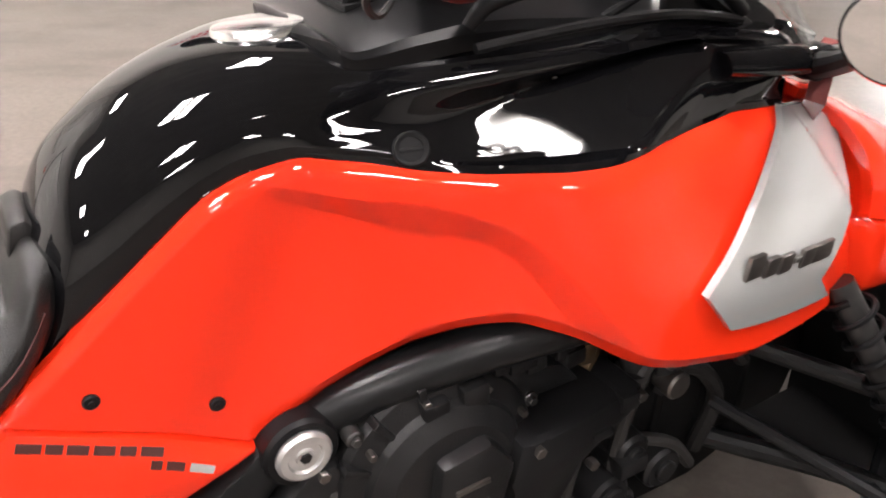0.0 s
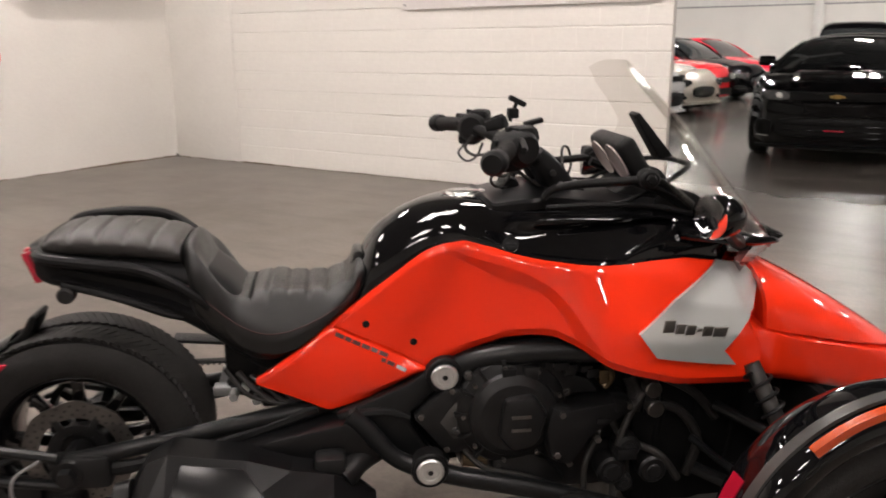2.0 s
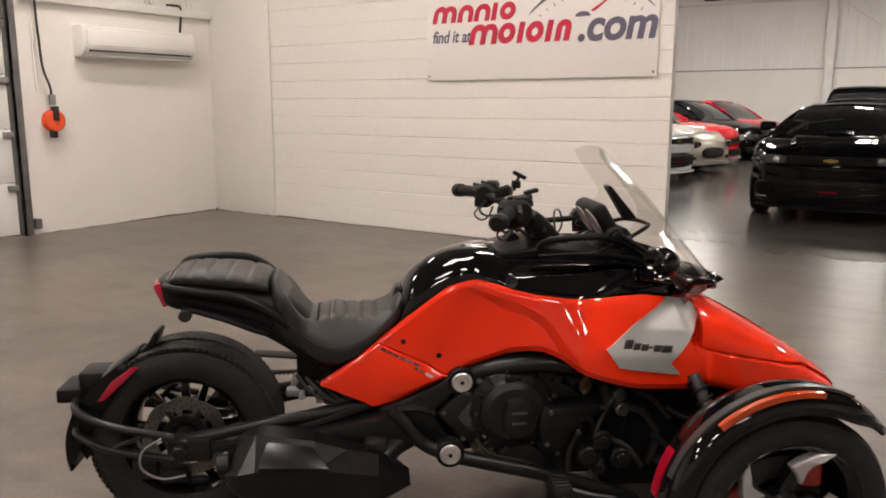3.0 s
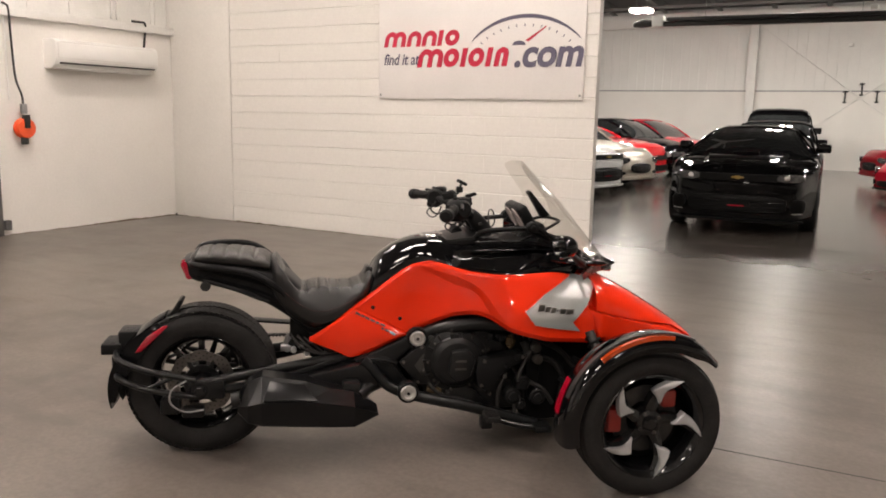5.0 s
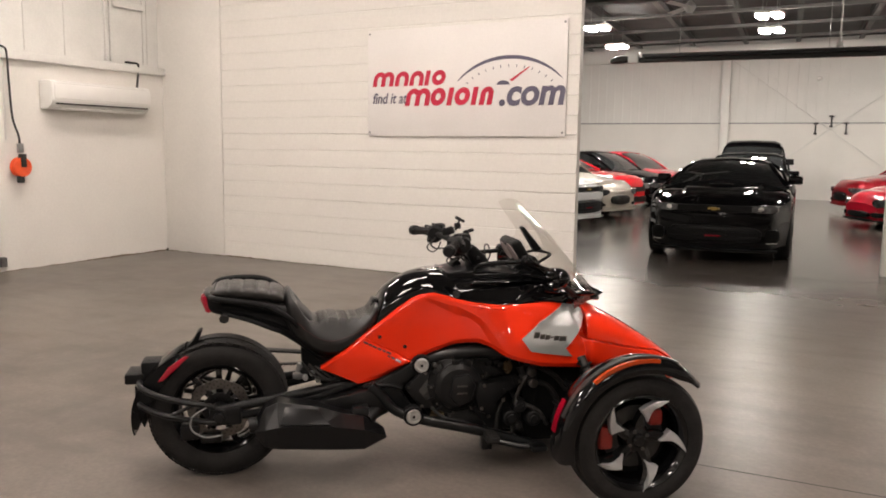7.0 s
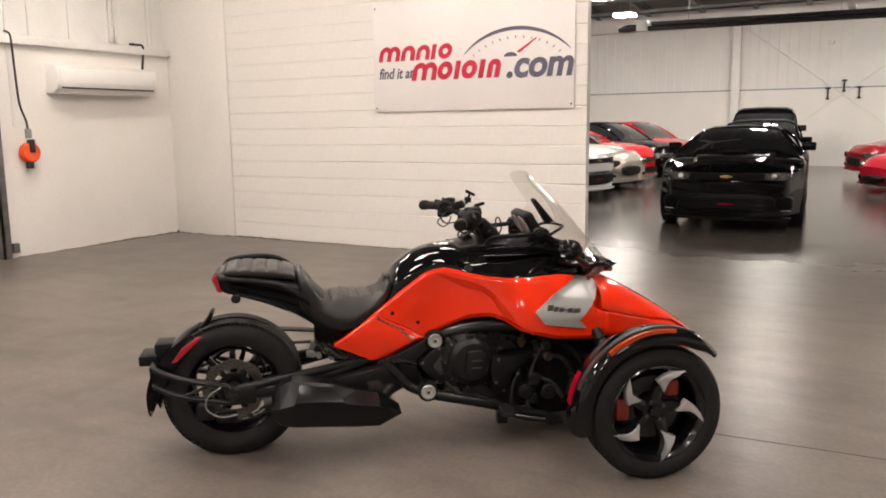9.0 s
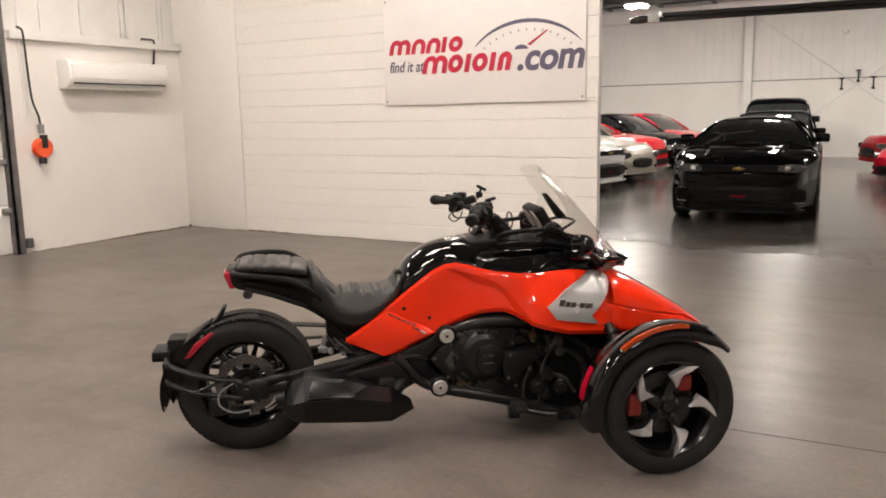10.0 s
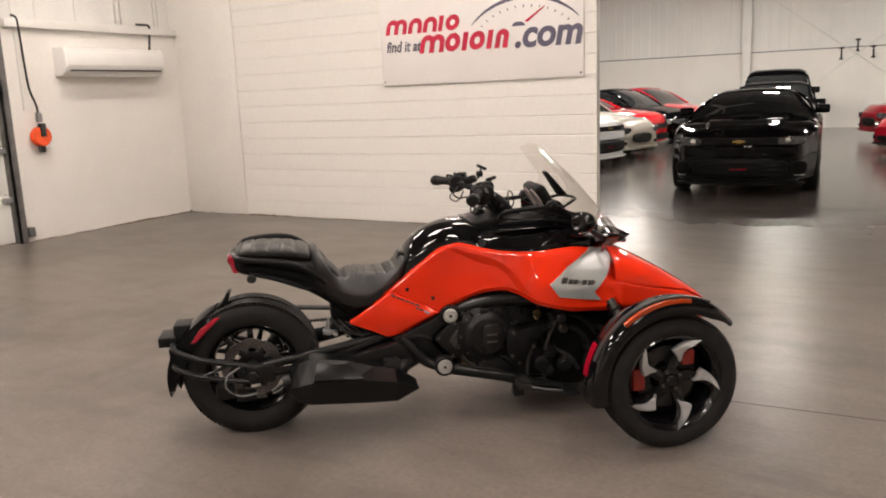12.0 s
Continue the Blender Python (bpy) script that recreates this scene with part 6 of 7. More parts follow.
for z in (0.405, 0.372):
    bm = boxed((1.035, -0.2715, z), (1.082, -0.265, z + 0.008), 0.001)
    part("raised_mark", bm, "steel", eng)
bm = bmesh.new()
prism(bm, [(1.09, 0.500), (1.15, 0.545), (1.20, 0.535), (1.18, 0.488), (1.24, 0.470), (1.27, 0.430), (1.14, 0.438)], -0.205, -0.165, 0.006)
part("ignition_cover", bm, "engine", eng, "", 25)
bm = bmesh.new()
prism(bm, [(1.135, 0.425), (1.175, 0.415), (1.33, 0.435), (1.345, 0.405), (1.24, 0.345), (1.185, 0.265), (1.135, 0.285), (1.12, 0.36)], -0.262, -0.17, 0.014)
part("pump_cover", bm, "satin", eng, "angular black pump cover", 25)
for x, z in ((1.16, 0.405), (1.325, 0.418), (1.25, 0.335), (1.15, 0.30), (1.10, 0.275), (1.02, 0.265), (1.20, 0.24)):
    bm = bmesh.new()
    disc(bm, (x, -0.262 if x > 1.13 and z > 0.28 else -0.20, z), 0.0085, -0.006, 0.008, 0.001, 6)
    part("bolt", bm, "steel", eng)
bm = bmesh.new()
prism(bm, [(1.00, 0.268), (1.08, 0.295), (1.14, 0.262), (1.19, 0.20), (1.10, 0.18), (1.0, 0.205)], -0.215, -0.15, 0.01)
part("sump_cover", bm, "engine", eng, "", 25)
bm = bmesh.new()
tube(bm, [(1.345, -0.20, 0.47), (1.36, -0.21, 0.43), (1.352, -0.215, 0.385)], 0.020, 12)
tube(bm, [(1.352, -0.215, 0.42), (1.352, -0.215, 0.40)], 0.025, 12)
part("coolant_hose", bm, "rubber", eng)
bm = bmesh.new()
tube(bm, [(1.285, -0.19, 0.50), (1.30, -0.19, 0.465), (1.28, -0.195, 0.44)], 0.012, 10)
box(bm, (1.265, -0.21, 0.455), (1.29, -0.18, 0.49), 0.004)
part("fitting", bm, "brass", eng, "tarnished brass fitting")
bm = bmesh.new()
tube(bm, [(0.93, -0.18, 0.262), (0.99, -0.185, 0.258)], 0.018, 10)
part("drain_fitting", bm, "brass", eng)
# black boxes added so that no lit floor shows past the engine
for k, (x, y, z, w, h) in enumerate(((1.40, -0.16, 0.28, 0.08, 0.20), (1.46, -0.12, 0.20, 0.10, 0.28), (1.30, -0.13, 0.52, 0.10, 0.06), (1.52, -0.14, 0.34, 0.09, 0.15), (1.16, -0.13, 0.13, 0.22, 0.17))):
    bm = boxed((x, y, z), (x + w, -y, z + h), 0.015)
    part("infill_box", bm, "void", eng)
bm = bmesh.new()
tube(bm, [(1.30, -0.24, 0.13), (1.31, -0.24, 0.30), (1.36, -0.23, 0.42), (1.42, -0.22, 0.44)], 0.010, 8)
tube(bm, [(1.23, -0.23, 0.17), (1.23, -0.235, 0.26), (1.27, -0.22, 0.34)], 0.008, 8)
part("hose", bm, "cable", eng)
# ribs, gasket rims and small fittings round the covers
for k in range(6):
    a = radians(100 + 26 * k)
    bm = bmesh.new()
    m = Matrix.Translation(C) @ Matrix.Rotation(-a, 4, "Y")
    prism(bm, [(0.108, -0.0035), (0.143, -0.005), (0.143, 0.005), (0.108, 0.0035)], -0.052, -0.03, 0.0015, m)
    part("cover_rib", bm, "engine", eng)
bm = bmesh.new()
revolve(bm, [(0.144, -0.004), (0.151, -0.006), (0.153, 0.004), (0.144, 0.006)], 56, Matrix.Translation(C), True)
part("gasket_rim", bm, "steel_dark", eng, "", 25)
for pts, r, mat in (([(1.05, -0.185, 0.535), (1.10, -0.20, 0.525), (1.17, -0.21, 0.53), (1.25, -0.205, 0.515)], 0.0055, "cable"),
                    ([(1.30, -0.215, 0.36), (1.33, -0.225, 0.30), (1.34, -0.22, 0.22), (1.36, -0.20, 0.16)], 0.011, "rubber"),
                    ([(0.93, -0.20, 0.30), (0.98, -0.215, 0.255), (1.08, -0.225, 0.228), (1.17, -0.225, 0.19)], 0.008, "cable"),
                    ([(1.36, -0.22, 0.49), (1.43, -0.235, 0.47), (1.50, -0.24, 0.43), (1.56, -0.235, 0.36)], 0.012, "rubber")):
    bm = bmesh.new()
    tube(bm, pts, r, 8)
    part("hose", bm, mat, eng)
for x, z, w, h in ((1.145, 0.50, 0.040, 0.022), (1.215, 0.492, 0.030, 0.018), (1.29, 0.405, 0.030, 0.026), (1.245, 0.375, 0.034, 0.016), (1.30, 0.275, 0.05, 0.03)):
    bm = boxed((x, -0.268 if z < 0.42 else -0.222, z), (x + w, -0.20, z + h), 0.004)
    part("connector", bm, "satin", eng)
bm = bmesh.new()
disc(bm, (1.29, -0.235, 0.245), 0.036, -0.028, 0.03, 0.006, 28)
disc(bm, (1.29, -0.265, 0.245), 0.022, -0.006, 0.01, 0.003, 12)
part("oil_filter", bm, "satin", eng, "black filter housing")

# studs and small castings crowding the engine's upper and front side
rnd = random.Random(5)
for k in range(16):
    x, z = 1.00 + 0.024 * k, 0.505 + 0.035 * rnd.random()
    bm = bmesh.new()
    disc(bm, (x, -0.188, z), 0.006 + 0.003 * rnd.random(), -0.014, 0.006, 0.001, 6)
    part("stud", bm, "steel" if k % 3 == 0 else "steel_dark", eng)
for k in range(7):
    x, z = 1.02 + 0.052 * k, 0.478 + 0.03 * rnd.random()
    bm = boxed((x, -0.212 - 0.02 * rnd.random(), z), (x + 0.026 + 0.016 * rnd.random(), -0.16, z + 0.020 + 0.014 * rnd.random()), 0.004)
    part("casting", bm, "engine" if k % 2 else "satin", eng)
for pts, r, mat in (([(1.385, -0.235, 0.47), (1.392, -0.240, 0.43), (1.390, -0.238, 0.385)], 0.019, "engine"), ([(1.42, -0.22, 0.40), (1.47, -0.235, 0.38), (1.52, -0.23, 0.30), (1.50, -0.22, 0.20)], 0.013, "rubber"),
                    ([(1.36, -0.23, 0.30), (1.42, -0.245, 0.27), (1.47, -0.24, 0.20)], 0.010, "cable")):
    bm = bmesh.new()
    tube(bm, pts, r, 9)
    part("hose", bm, mat, eng)
for x, y, z in ((1.385, -0.258, 0.455), (1.392, -0.262, 0.405)):
    bm = bmesh.new()
    disc(bm, (x, y, z), 0.021, -0.006, 0.03, 0.003, 20)
    part("hose_clip", bm, "steel", eng, "pale metal hose clip")
for k in range(9):
    a = radians(20 + 40 * k)
    bm = bmesh.new()
    disc(bm, C + Vector((0.122 * math.cos(a), -0.050, 0.122 * math.sin(a))), 0.0055, -0.008, 0.006, 0.001, 6)
    part("cover_bolt", bm, "steel", eng)
for x, z, r in ((1.335, 0.30, 0.030), (1.40, 0.235, 0.036), (1.325, 0.205, 0.024)):
    bm = bmesh.new()
    disc(bm, (x, -0.225, z), r, -0.03, 0.03, 0.006, 24)
    disc(bm, (x, -0.256, z), r * 0.5, -0.006, 0.01, 0.002, 12)
    part("pump_housing", bm, "engine", eng)

# black belly panels, pan and bulkhead added to stand for shade; radiator behind the nose
for s in (-1, 1):
    bm = bmesh.new()
    prism(bm, [(1.355, 0.50), (1.44, 0.525), (1.60, 0.515), (1.74, 0.44), (1.78, 0.34), (1.72, 0.17), (1.52, 0.115), (1.36, 0.125)], s * 0.185, s * 0.205, 0.006)
    belly = pt("nose_shade_panel", bm, "void", "black panel added for the shade and clutter behind the front wheel")
    for k in range(3):
        bm = bmesh.new()
        prism(bm, [(1.40 + 0.10 * k, 0.20), (1.415 + 0.10 * k, 0.20), (1.445 + 0.10 * k, 0.46), (1.43 + 0.10 * k, 0.46)], s * 0.203, s * 0.212, 0.002)
        part("rib", bm, "void", belly)
# added black panels imitate the darkness behind the suspension arms
for s in (-1, 1):
    y0, y1 = sorted((s * 0.20, s * 0.46))
    pt("suspension_shade", boxed((1.745, y0, 0.17), (1.775, y1, 0.47), 0.008), "void", "black panel added for the shade behind the suspension")
bm = boxed((1.36, -0.18, 0.10), (1.75, 0.18, 0.16), 0.02)
pt("nose_shade_pan", bm, "void", "black pan added for the shade under the nose")
bm = boxed((1.56, -0.20, 0.16), (1.66, 0.20, 0.52), 0.015)
pt("radiator", bm, "void", "black radiator behind the nose")
bm = boxed((1.28, -0.17, 0.53), (1.62, 0.17, 0.74), 0.02)
pt("bulkhead", bm, "void")
bm = boxed((0.70, -0.105, 0.43), (1.30, 0.105, 0.74), 0.02)
pt("airbox", bm, "plastic", "black airbox under the tank")
bm = bmesh.new()
box(bm, (1.41, -0.300, 0.495), (1.475, -0.265, 0.515), 0.004, Matrix.Identity(4))
pt("grey_tag", bm, "galv")

# -- footrest and pedal --
for s in (-1, 1):
    bm = bmesh.new()
    box(bm, (1.155, s * 0.30 - 0.055, 0.165), (1.215, s * 0.30 + 0.055, 0.195), 0.008)
    for k in range(5):
        box(bm, (1.160, s * 0.30 - 0.05 + k * 0.021, 0.195), (1.210, s * 0.30 - 0.042 + k * 0.021, 0.201), 0.001)
    peg = pt("footpeg", bm, "rubber", "black ribbed footpeg")
    bm = bmesh.new()
    tube(bm, [(1.185, s * 0.245, 0.182), (1.185, s * 0.30, 0.180)], 0.014, 10)
    box(bm, (1.15, s * 0.25 - 0.03, 0.11), (1.20, s * 0.25 + 0.02, 0.17), 0.008)
    part("peg_mount", bm, "frame", peg)
bm = bmesh.new()
tube(bm, [(1.20, -0.26, 0.15), (1.30, -0.285, 0.128), (1.40, -0.295, 0.115)], 0.012, 10)
box(bm, (1.37, -0.335, 0.105), (1.445, -0.255, 0.130), 0.008)
pt("brake_pedal", bm, "frame", "dark brake pedal")

# -- front suspension and wheels --
def front_corner(s):
    c = Vector((1.700, s * 0.665, 0.2815))
    out = s
    bm = bmesh.new()
    revolve(bm, tyre_profile(0.2805, 0.168, 0.200), 96, Matrix.Translation(c))
    ribs = []
    for y in (-0.045, -0.015, 0.018, 0.048):
        ribs.append(revolve(bmesh.new(), [(0.2795, y - 0.004), (0.2835, y - 0.003), (0.2835, y + 0.003), (0.2795, y + 0.004)], 80, Matrix.Translation(c)))
    ob = pt("front_wheel", bm, "rubber", "black front tyre")
    for rib in ribs:
        part("tread_rib", rib, "rubber", ob)
    flip = Matrix.Translation(c) @ Matrix.Diagonal((1, -out, 1, 1))   # -y is the outer side
    bm = bmesh.new()
    revolve(bm, [(0.188, -0.066), (0.200, -0.076), (0.2065, -0.072), (0.204, -0.062), (0.184, -0.052), (0.178, 0.0), (0.186, 0.055), (0.203, 0.066), (0.200, 0.074), (0.186, 0.066), (0.172, 0.05), (0.170, 0.0), (0.176, -0.045)], 72, flip, True)
    part("rim", bm, "rimblack", ob, "gloss black rim")
    for k in range(5):
        a0 = radians(72 * k + 156)
        m = flip @ Matrix.Rotation(-a0, 4, "Y")
        bm = bmesh.new()
        rows = []
        for u in np.linspace(0, 1, 14):
            r = 0.030 + 0.150 * u
            bend = -0.42 * u ** 1.8
            half = (0.024 - 0.010 * u) / r
            rows.append([(r * math.cos(bend + v * half), y, r * math.sin(bend + v * half)) for v, y in ((-1, -0.028 - 0.024 * u), (0.0, -0.036 - 0.026 * u), (1, -0.028 - 0.024 * u), (1, 0.0), (-1, 0.0))])
        vs = [[m @ Vector(q) for q in row] for row in rows]
        skin(bm, vs)
        part("spoke", bm, "rimblack", ob, "", 30)
        # machined fin at the spoke's outer end: a curved hook that runs to a point at the rim
        bm = bmesh.new()
        fin = [(0.086, 13), (0.105, 15.5), (0.127, 14.5), (0.145, 12), (0.160, 9), (0.178, 5.2), (0.206, 0), (0.195, 5.5), (0.184, 11), (0.170, 17), (0.153, 25), (0.134, 34), (0.110, 25)]
        ring = [(r * math.cos(radians(72 * k + 129.3 + a)), r * math.sin(radians(72 * k + 129.3 + a)), -0.058 - 0.16 * (r - 0.1)) for r, a in fin]
        cx, cz = sum(q[0] for q in ring) / len(ring), sum(q[1] for q in ring) / len(ring)
        rows = [[(cx + (x - cx) * g, y + d, cz + (z - cz) * g) for x, z, y in ring] for g, d in ((1.0, 0.028), (1.0, 0.0), (0.90, -0.0035), (0.35, -0.006))]
        skin(bm, [[flip @ Vector(q) for q in row] for row in rows])
        part("spoke_face", bm, "fin", ob, "machined silver spoke face", 30)
    bm = bmesh.new()
    revolve(bm, [(0.0005, -0.058), (0.020, -0.058), (0.027, -0.052), (0.030, -0.040), (0.050, -0.036), (0.056, -0.02), (0.056, 0.05)], 40, flip)
    part("hub", bm, "rimblack", ob)
    for k in range(4):
        a = 2 * math.pi * k / 4 + 0.5
        bm = bmesh.new()
        revolve(bm, [(0.0005, -0.046), (0.006, -0.046), (0.0075, -0.043), (0.0075, -0.03)], 6, flip @ Matrix.Translation((0.041 * math.cos(a), 0, 0.041 * math.sin(a))))
        part("wheel_nut", bm, "steel", ob)
    bm = bmesh.new()
    revolve(bm, [(0.070, 0.012), (0.132, 0.012), (0.132, 0.018), (0.070, 0.018)], 60, flip, True)
    part("brake_disc", bm, "steel_dark", ob, "grey brake disc")
    # black disc added behind the spokes so the openings read dark
    bm = bmesh.new()
    revolve(bm, [(0.0005, 0.060), (0.182, 0.060), (0.184, 0.064), (0.0005, 0.066)], 48, flip)
    part("dark_backing", bm, "void", ob, "black backing added inside the wheel to darken its openings")
    bm = bmesh.new()
    box(bm, (-0.155, -0.012, -0.045), (-0.098, 0.045, 0.052), 0.012, flip)
    part("caliper", bm, "caliper", ob, "red brake caliper")
    bm = bmesh.new()
    box(bm, (0.060, -0.012, 0.045), (0.120, 0.045, 0.115), 0.014, flip)
    part("caliper", bm, "caliper", ob, "red brake caliper")

    # fender
    fw = pt("front_fender", fender_shell(c, out), "gloss", "gloss black front fender", smooth=40)
    bm = bmesh.new()
    band(bm, c, out, radians(66), radians(160), 0.3560, 0.3632, -0.074, -0.048, 40)
    part("edge_band", bm, "fender_top", fw, "satin grey fender top band")
    bm = bmesh.new()
    band(bm, c, out, radians(82), radians(130), 0.3420, 0.3575, -0.1035, -0.084, 20)
    part("amber_reflector", bm, "amber", fw, "long amber side reflector")
    bm = bmesh.new()
    band(bm, c, out, radians(150), radians(172), 0.360, 0.3655, -0.030, 0.008, 10)
    part("red_reflector", bm, "redlens", fw, "dark red rear reflector")
    # arms, spindle and shock
    bm = bmesh.new()
    tube(bm, [(1.52, s * 0.22, 0.215), (1.66, s * 0.42, 0.205), (1.70, s * 0.60, 0.20)], 0.017, 10)
    tube(bm, [(1.84, s * 0.22, 0.215), (1.76, s * 0.42, 0.205), (1.71, s * 0.60, 0.20)], 0.017, 10)
    tube(bm, [(1.58, s * 0.46, 0.205), (1.80, s * 0.36, 0.21)], 0.012, 8)
    arm = pt("lower_arm", bm, "frame", "black lower suspension arm")
    # black sheet added between the arms to hide the lit floor
    bm = bmesh.new()
    vs = [[bm.verts.new((x, s * y, z + d)) for x, y, z in ((1.53, 0.22, 0.212), (1.83, 0.22, 0.212), (1.76, 0.42, 0.202), (1.715, 0.56, 0.198), (1.695, 0.56, 0.198), (1.655, 0.42, 0.202))] for d in (0, 0.006)]
    bm.faces.new(vs[0]), bm.faces.new(vs[1])
    for k in range(6):
        bm.faces.new((vs[0][k], vs[0][(k + 1) % 6], vs[1][(k + 1) % 6], vs[1][k]))
    part("arm_infill", bm, "void", arm)
    bm = bmesh.new()
    tube(bm, [(1.55, s * 0.25, 0.40), (1.66, s * 0.44, 0.375), (1.70, s * 0.585, 0.36)], 0.014, 10)
    tube(bm, [(1.82, s * 0.25, 0.40), (1.75, s * 0.44, 0.375), (1.71, s * 0.585, 0.36)], 0.014, 10)
    pt("upper_arm", bm, "frame", "black upper suspension arm")
    bm = bmesh.new()
    box(bm, (1.67, s * 0.595 - 0.02, 0.17), (1.73, s * 0.595 + 0.03, 0.39), 0.015)
    tube(bm, [(1.70, s * 0.60, 0.2815), (1.70, s * 0.64, 0.2815)], 0.04, 16)
    pt("spindle", bm, "engine")
    bm = bmesh.new()
    tube(bm, [(1.50, s * 0.24, 0.31), (1.60, s * 0.60, 0.27)], 0.010, 8)
    pt("tie_rod", bm, "frame")
    a, b = Vector((1.585, s * 0.335, 0.545)), Vector((1.690, s * 0.50, 0.235))
    bm = bmesh.new()
    tube(bm, [a, a.lerp(b, 0.55)], 0.020, 12)
    tube(bm, [a.lerp(b, 0.5), b], 0.013, 10)
    shock = pt("front_shock", bm, "steel_dark", "dark grey shock body")
    bm = bmesh.new()
    ax = (b - a).normalized()
    u0, v0 = ax.orthogonal().normalized(), ax.cross(ax.orthogonal().normalized())
    tube(bm, [a.lerp(b, 0.06 + 0.62 * k / 70) + (u0 * math.cos(2 * math.pi * 7 * k / 70) + v0 * math.sin(2 * math.pi * 7 * k / 70)) * 0.028 for k in range(71)], 0.0045, 6, 2)
    part("spring", bm, "satin", shock, "black coil spring")


def band(bm, c, out, a0, a1, r0, r1, y0, y1, n):
    """A curved strip about the wheel's axle; outwards is negative y."""
    rows = []
    for t in np.linspace(a0, a1, n):
        rows.append([c + Vector((r * math.cos(t), -out * y, r * math.sin(t))) for r, y in ((r0, y0), (r1, y0), (r1, y1), (r0, y1))])
    skin(bm, rows)
    return bm


def fender_shell(c, out):
    bm = bmesh.new()
    rows = []
    for t in np.linspace(radians(43), radians(190), 60):
        nose = smoothstep(radians(66), radians(43), t)
        prof = [(-0.100, 0.304 + 0.030 * nose), (-0.1065, 0.314 + 0.024 * nose), (-0.1085, 0.324 + 0.016 * nose), (-0.107, 0.334 + 0.008 * nose), (-0.102, 0.343 + 0.003 * nose), (-0.095, 0.350), (-0.084, 0.3555), (-0.070, 0.359), (-0.05, 0.3612), (-0.01, 0.362), (0.018, 0.359), (0.036, 0.350), (0.040, 0.335)]
        k = 1 - 0.030 * nose
        rows.append([c + Vector((r * k * math.cos(t), -out * y * (1 - 0.30 * nose), r * k * math.sin(t))) for y, r in prof])
    f = [[bm.verts.new(q) for q in row] for row in rows]
    b = [[bm.verts.new(c + (q - c) * 0.985 + Vector((0, 0.003 * out, 0))) for q in row] for row in rows]
    for g in (f, b):
        for p, q in zip(g, g[1:]):
            for k in range(len(p) - 1):
                bm.faces.new((p[k], p[k + 1], q[k + 1], q[k]))
    p, q = rim(f), rim(b)
    for k in range(len(p)):
        bm.faces.new((p[k], q[k], q[(k + 1) % len(p)], p[(k + 1) % len(p)]))
    return bm


for s in (-1, 1):
    front_corner(s)

# ---- parked cars in the hall ----
def car_paint(name, color, metal=0.0):
    m = material(name, color, 0.28, metal=metal, coat=0.7 if color[0] < 0.01 else 1.0, spec=0.0 if color[0] < 0.01 else 0.1, grain=0.03, grain_scale=700)
    m.node_tree.nodes["Principled BSDF"].inputs["Coat IOR"].default_value = 1.36 if color[0] < 0.01 else 1.45
    return m


PAINT = dict(black=car_paint("car_black", (0.0025, 0.0025, 0.003)), white=car_paint("car_white", (0.74, 0.74, 0.74)), champagne=car_paint("car_champagne", (0.46, 0.42, 0.36), 0.4),
             red=car_paint("car_red", (0.54, 0.010, 0.018)), dark_red=car_paint("car_dark_red", (0.20, 0.008, 0.014), 0.3), bright_red=car_paint("car_bright_red", (0.42, 0.006, 0.022)))
M["lamp_glass"] = material("headlamp_lens", (0.13, 0.133, 0.137), 0.08, metal=0.5, coat=1.0, vary=0.7, scale=14)
M["car_trim"] = material("car_trim", (0.005, 0.005, 0.005), 0.5, vary=0.2, scale=10, spec=0.15)
M["gold"] = material("gold_badge", (0.40, 0.29, 0.09), 0.3, metal=0.8)

COUPE = dict(L=4.84, W=0.955, wheels=(-0.98, -3.83), R=0.35, hood=[(0, 0.60), (0.05, 0.77), (0.12, 0.815), (0.45, 0.885), (1.1, 0.955), (1.55, 0.99)], belt=0.99, deck=[(3.9, 1.02), (4.6, 1.03), (4.84, 0.86)],
             screen=(1.52, 2.42), rear=(3.05, 4.05), roof=1.365, cab=0.56, nose=0.26, low=0.19, taper=0.12)
SEDAN = dict(L=4.85, W=0.915, wheels=(-0.95, -3.72), R=0.335, hood=[(0, 0.58), (0.08, 0.70), (0.5, 0.82), (1.0, 0.92), (1.4, 0.97)], belt=0.97, deck=[(4.1, 1.02), (4.6, 1.04), (4.85, 0.88)],
             screen=(1.35, 2.20), rear=(3.35, 4.2), roof=1.45, cab=0.66, nose=0.26, low=0.19, taper=0.16)
SPORT = dict(L=4.40, W=0.90, wheels=(-0.95, -3.30), R=0.325, hood=[(0, 0.48), (0.10, 0.60), (0.5, 0.74), (1.0, 0.84), (1.3, 0.88)], belt=0.88, deck=[(3.6, 0.94), (4.1, 0.92), (4.40, 0.76)],
             screen=(1.25, 2.05), rear=(2.7, 3.9), roof=1.27, cab=0.60, nose=0.30, low=0.15, taper=0.2)
WAGON = dict(L=4.75, W=0.94, wheels=(-0.90, -3.75), R=0.38, hood=[(0, 0.88), (0.04, 1.00), (0.3, 1.08), (0.9, 1.12), (1.2, 1.14)], belt=1.14, deck=[(4.4, 1.14), (4.7, 1.12), (4.75, 1.0)],
             screen=(1.2, 1.75), rear=(4.0, 4.6), roof=1.72, cab=0.74, nose=0.10, low=0.28, taper=0.06)


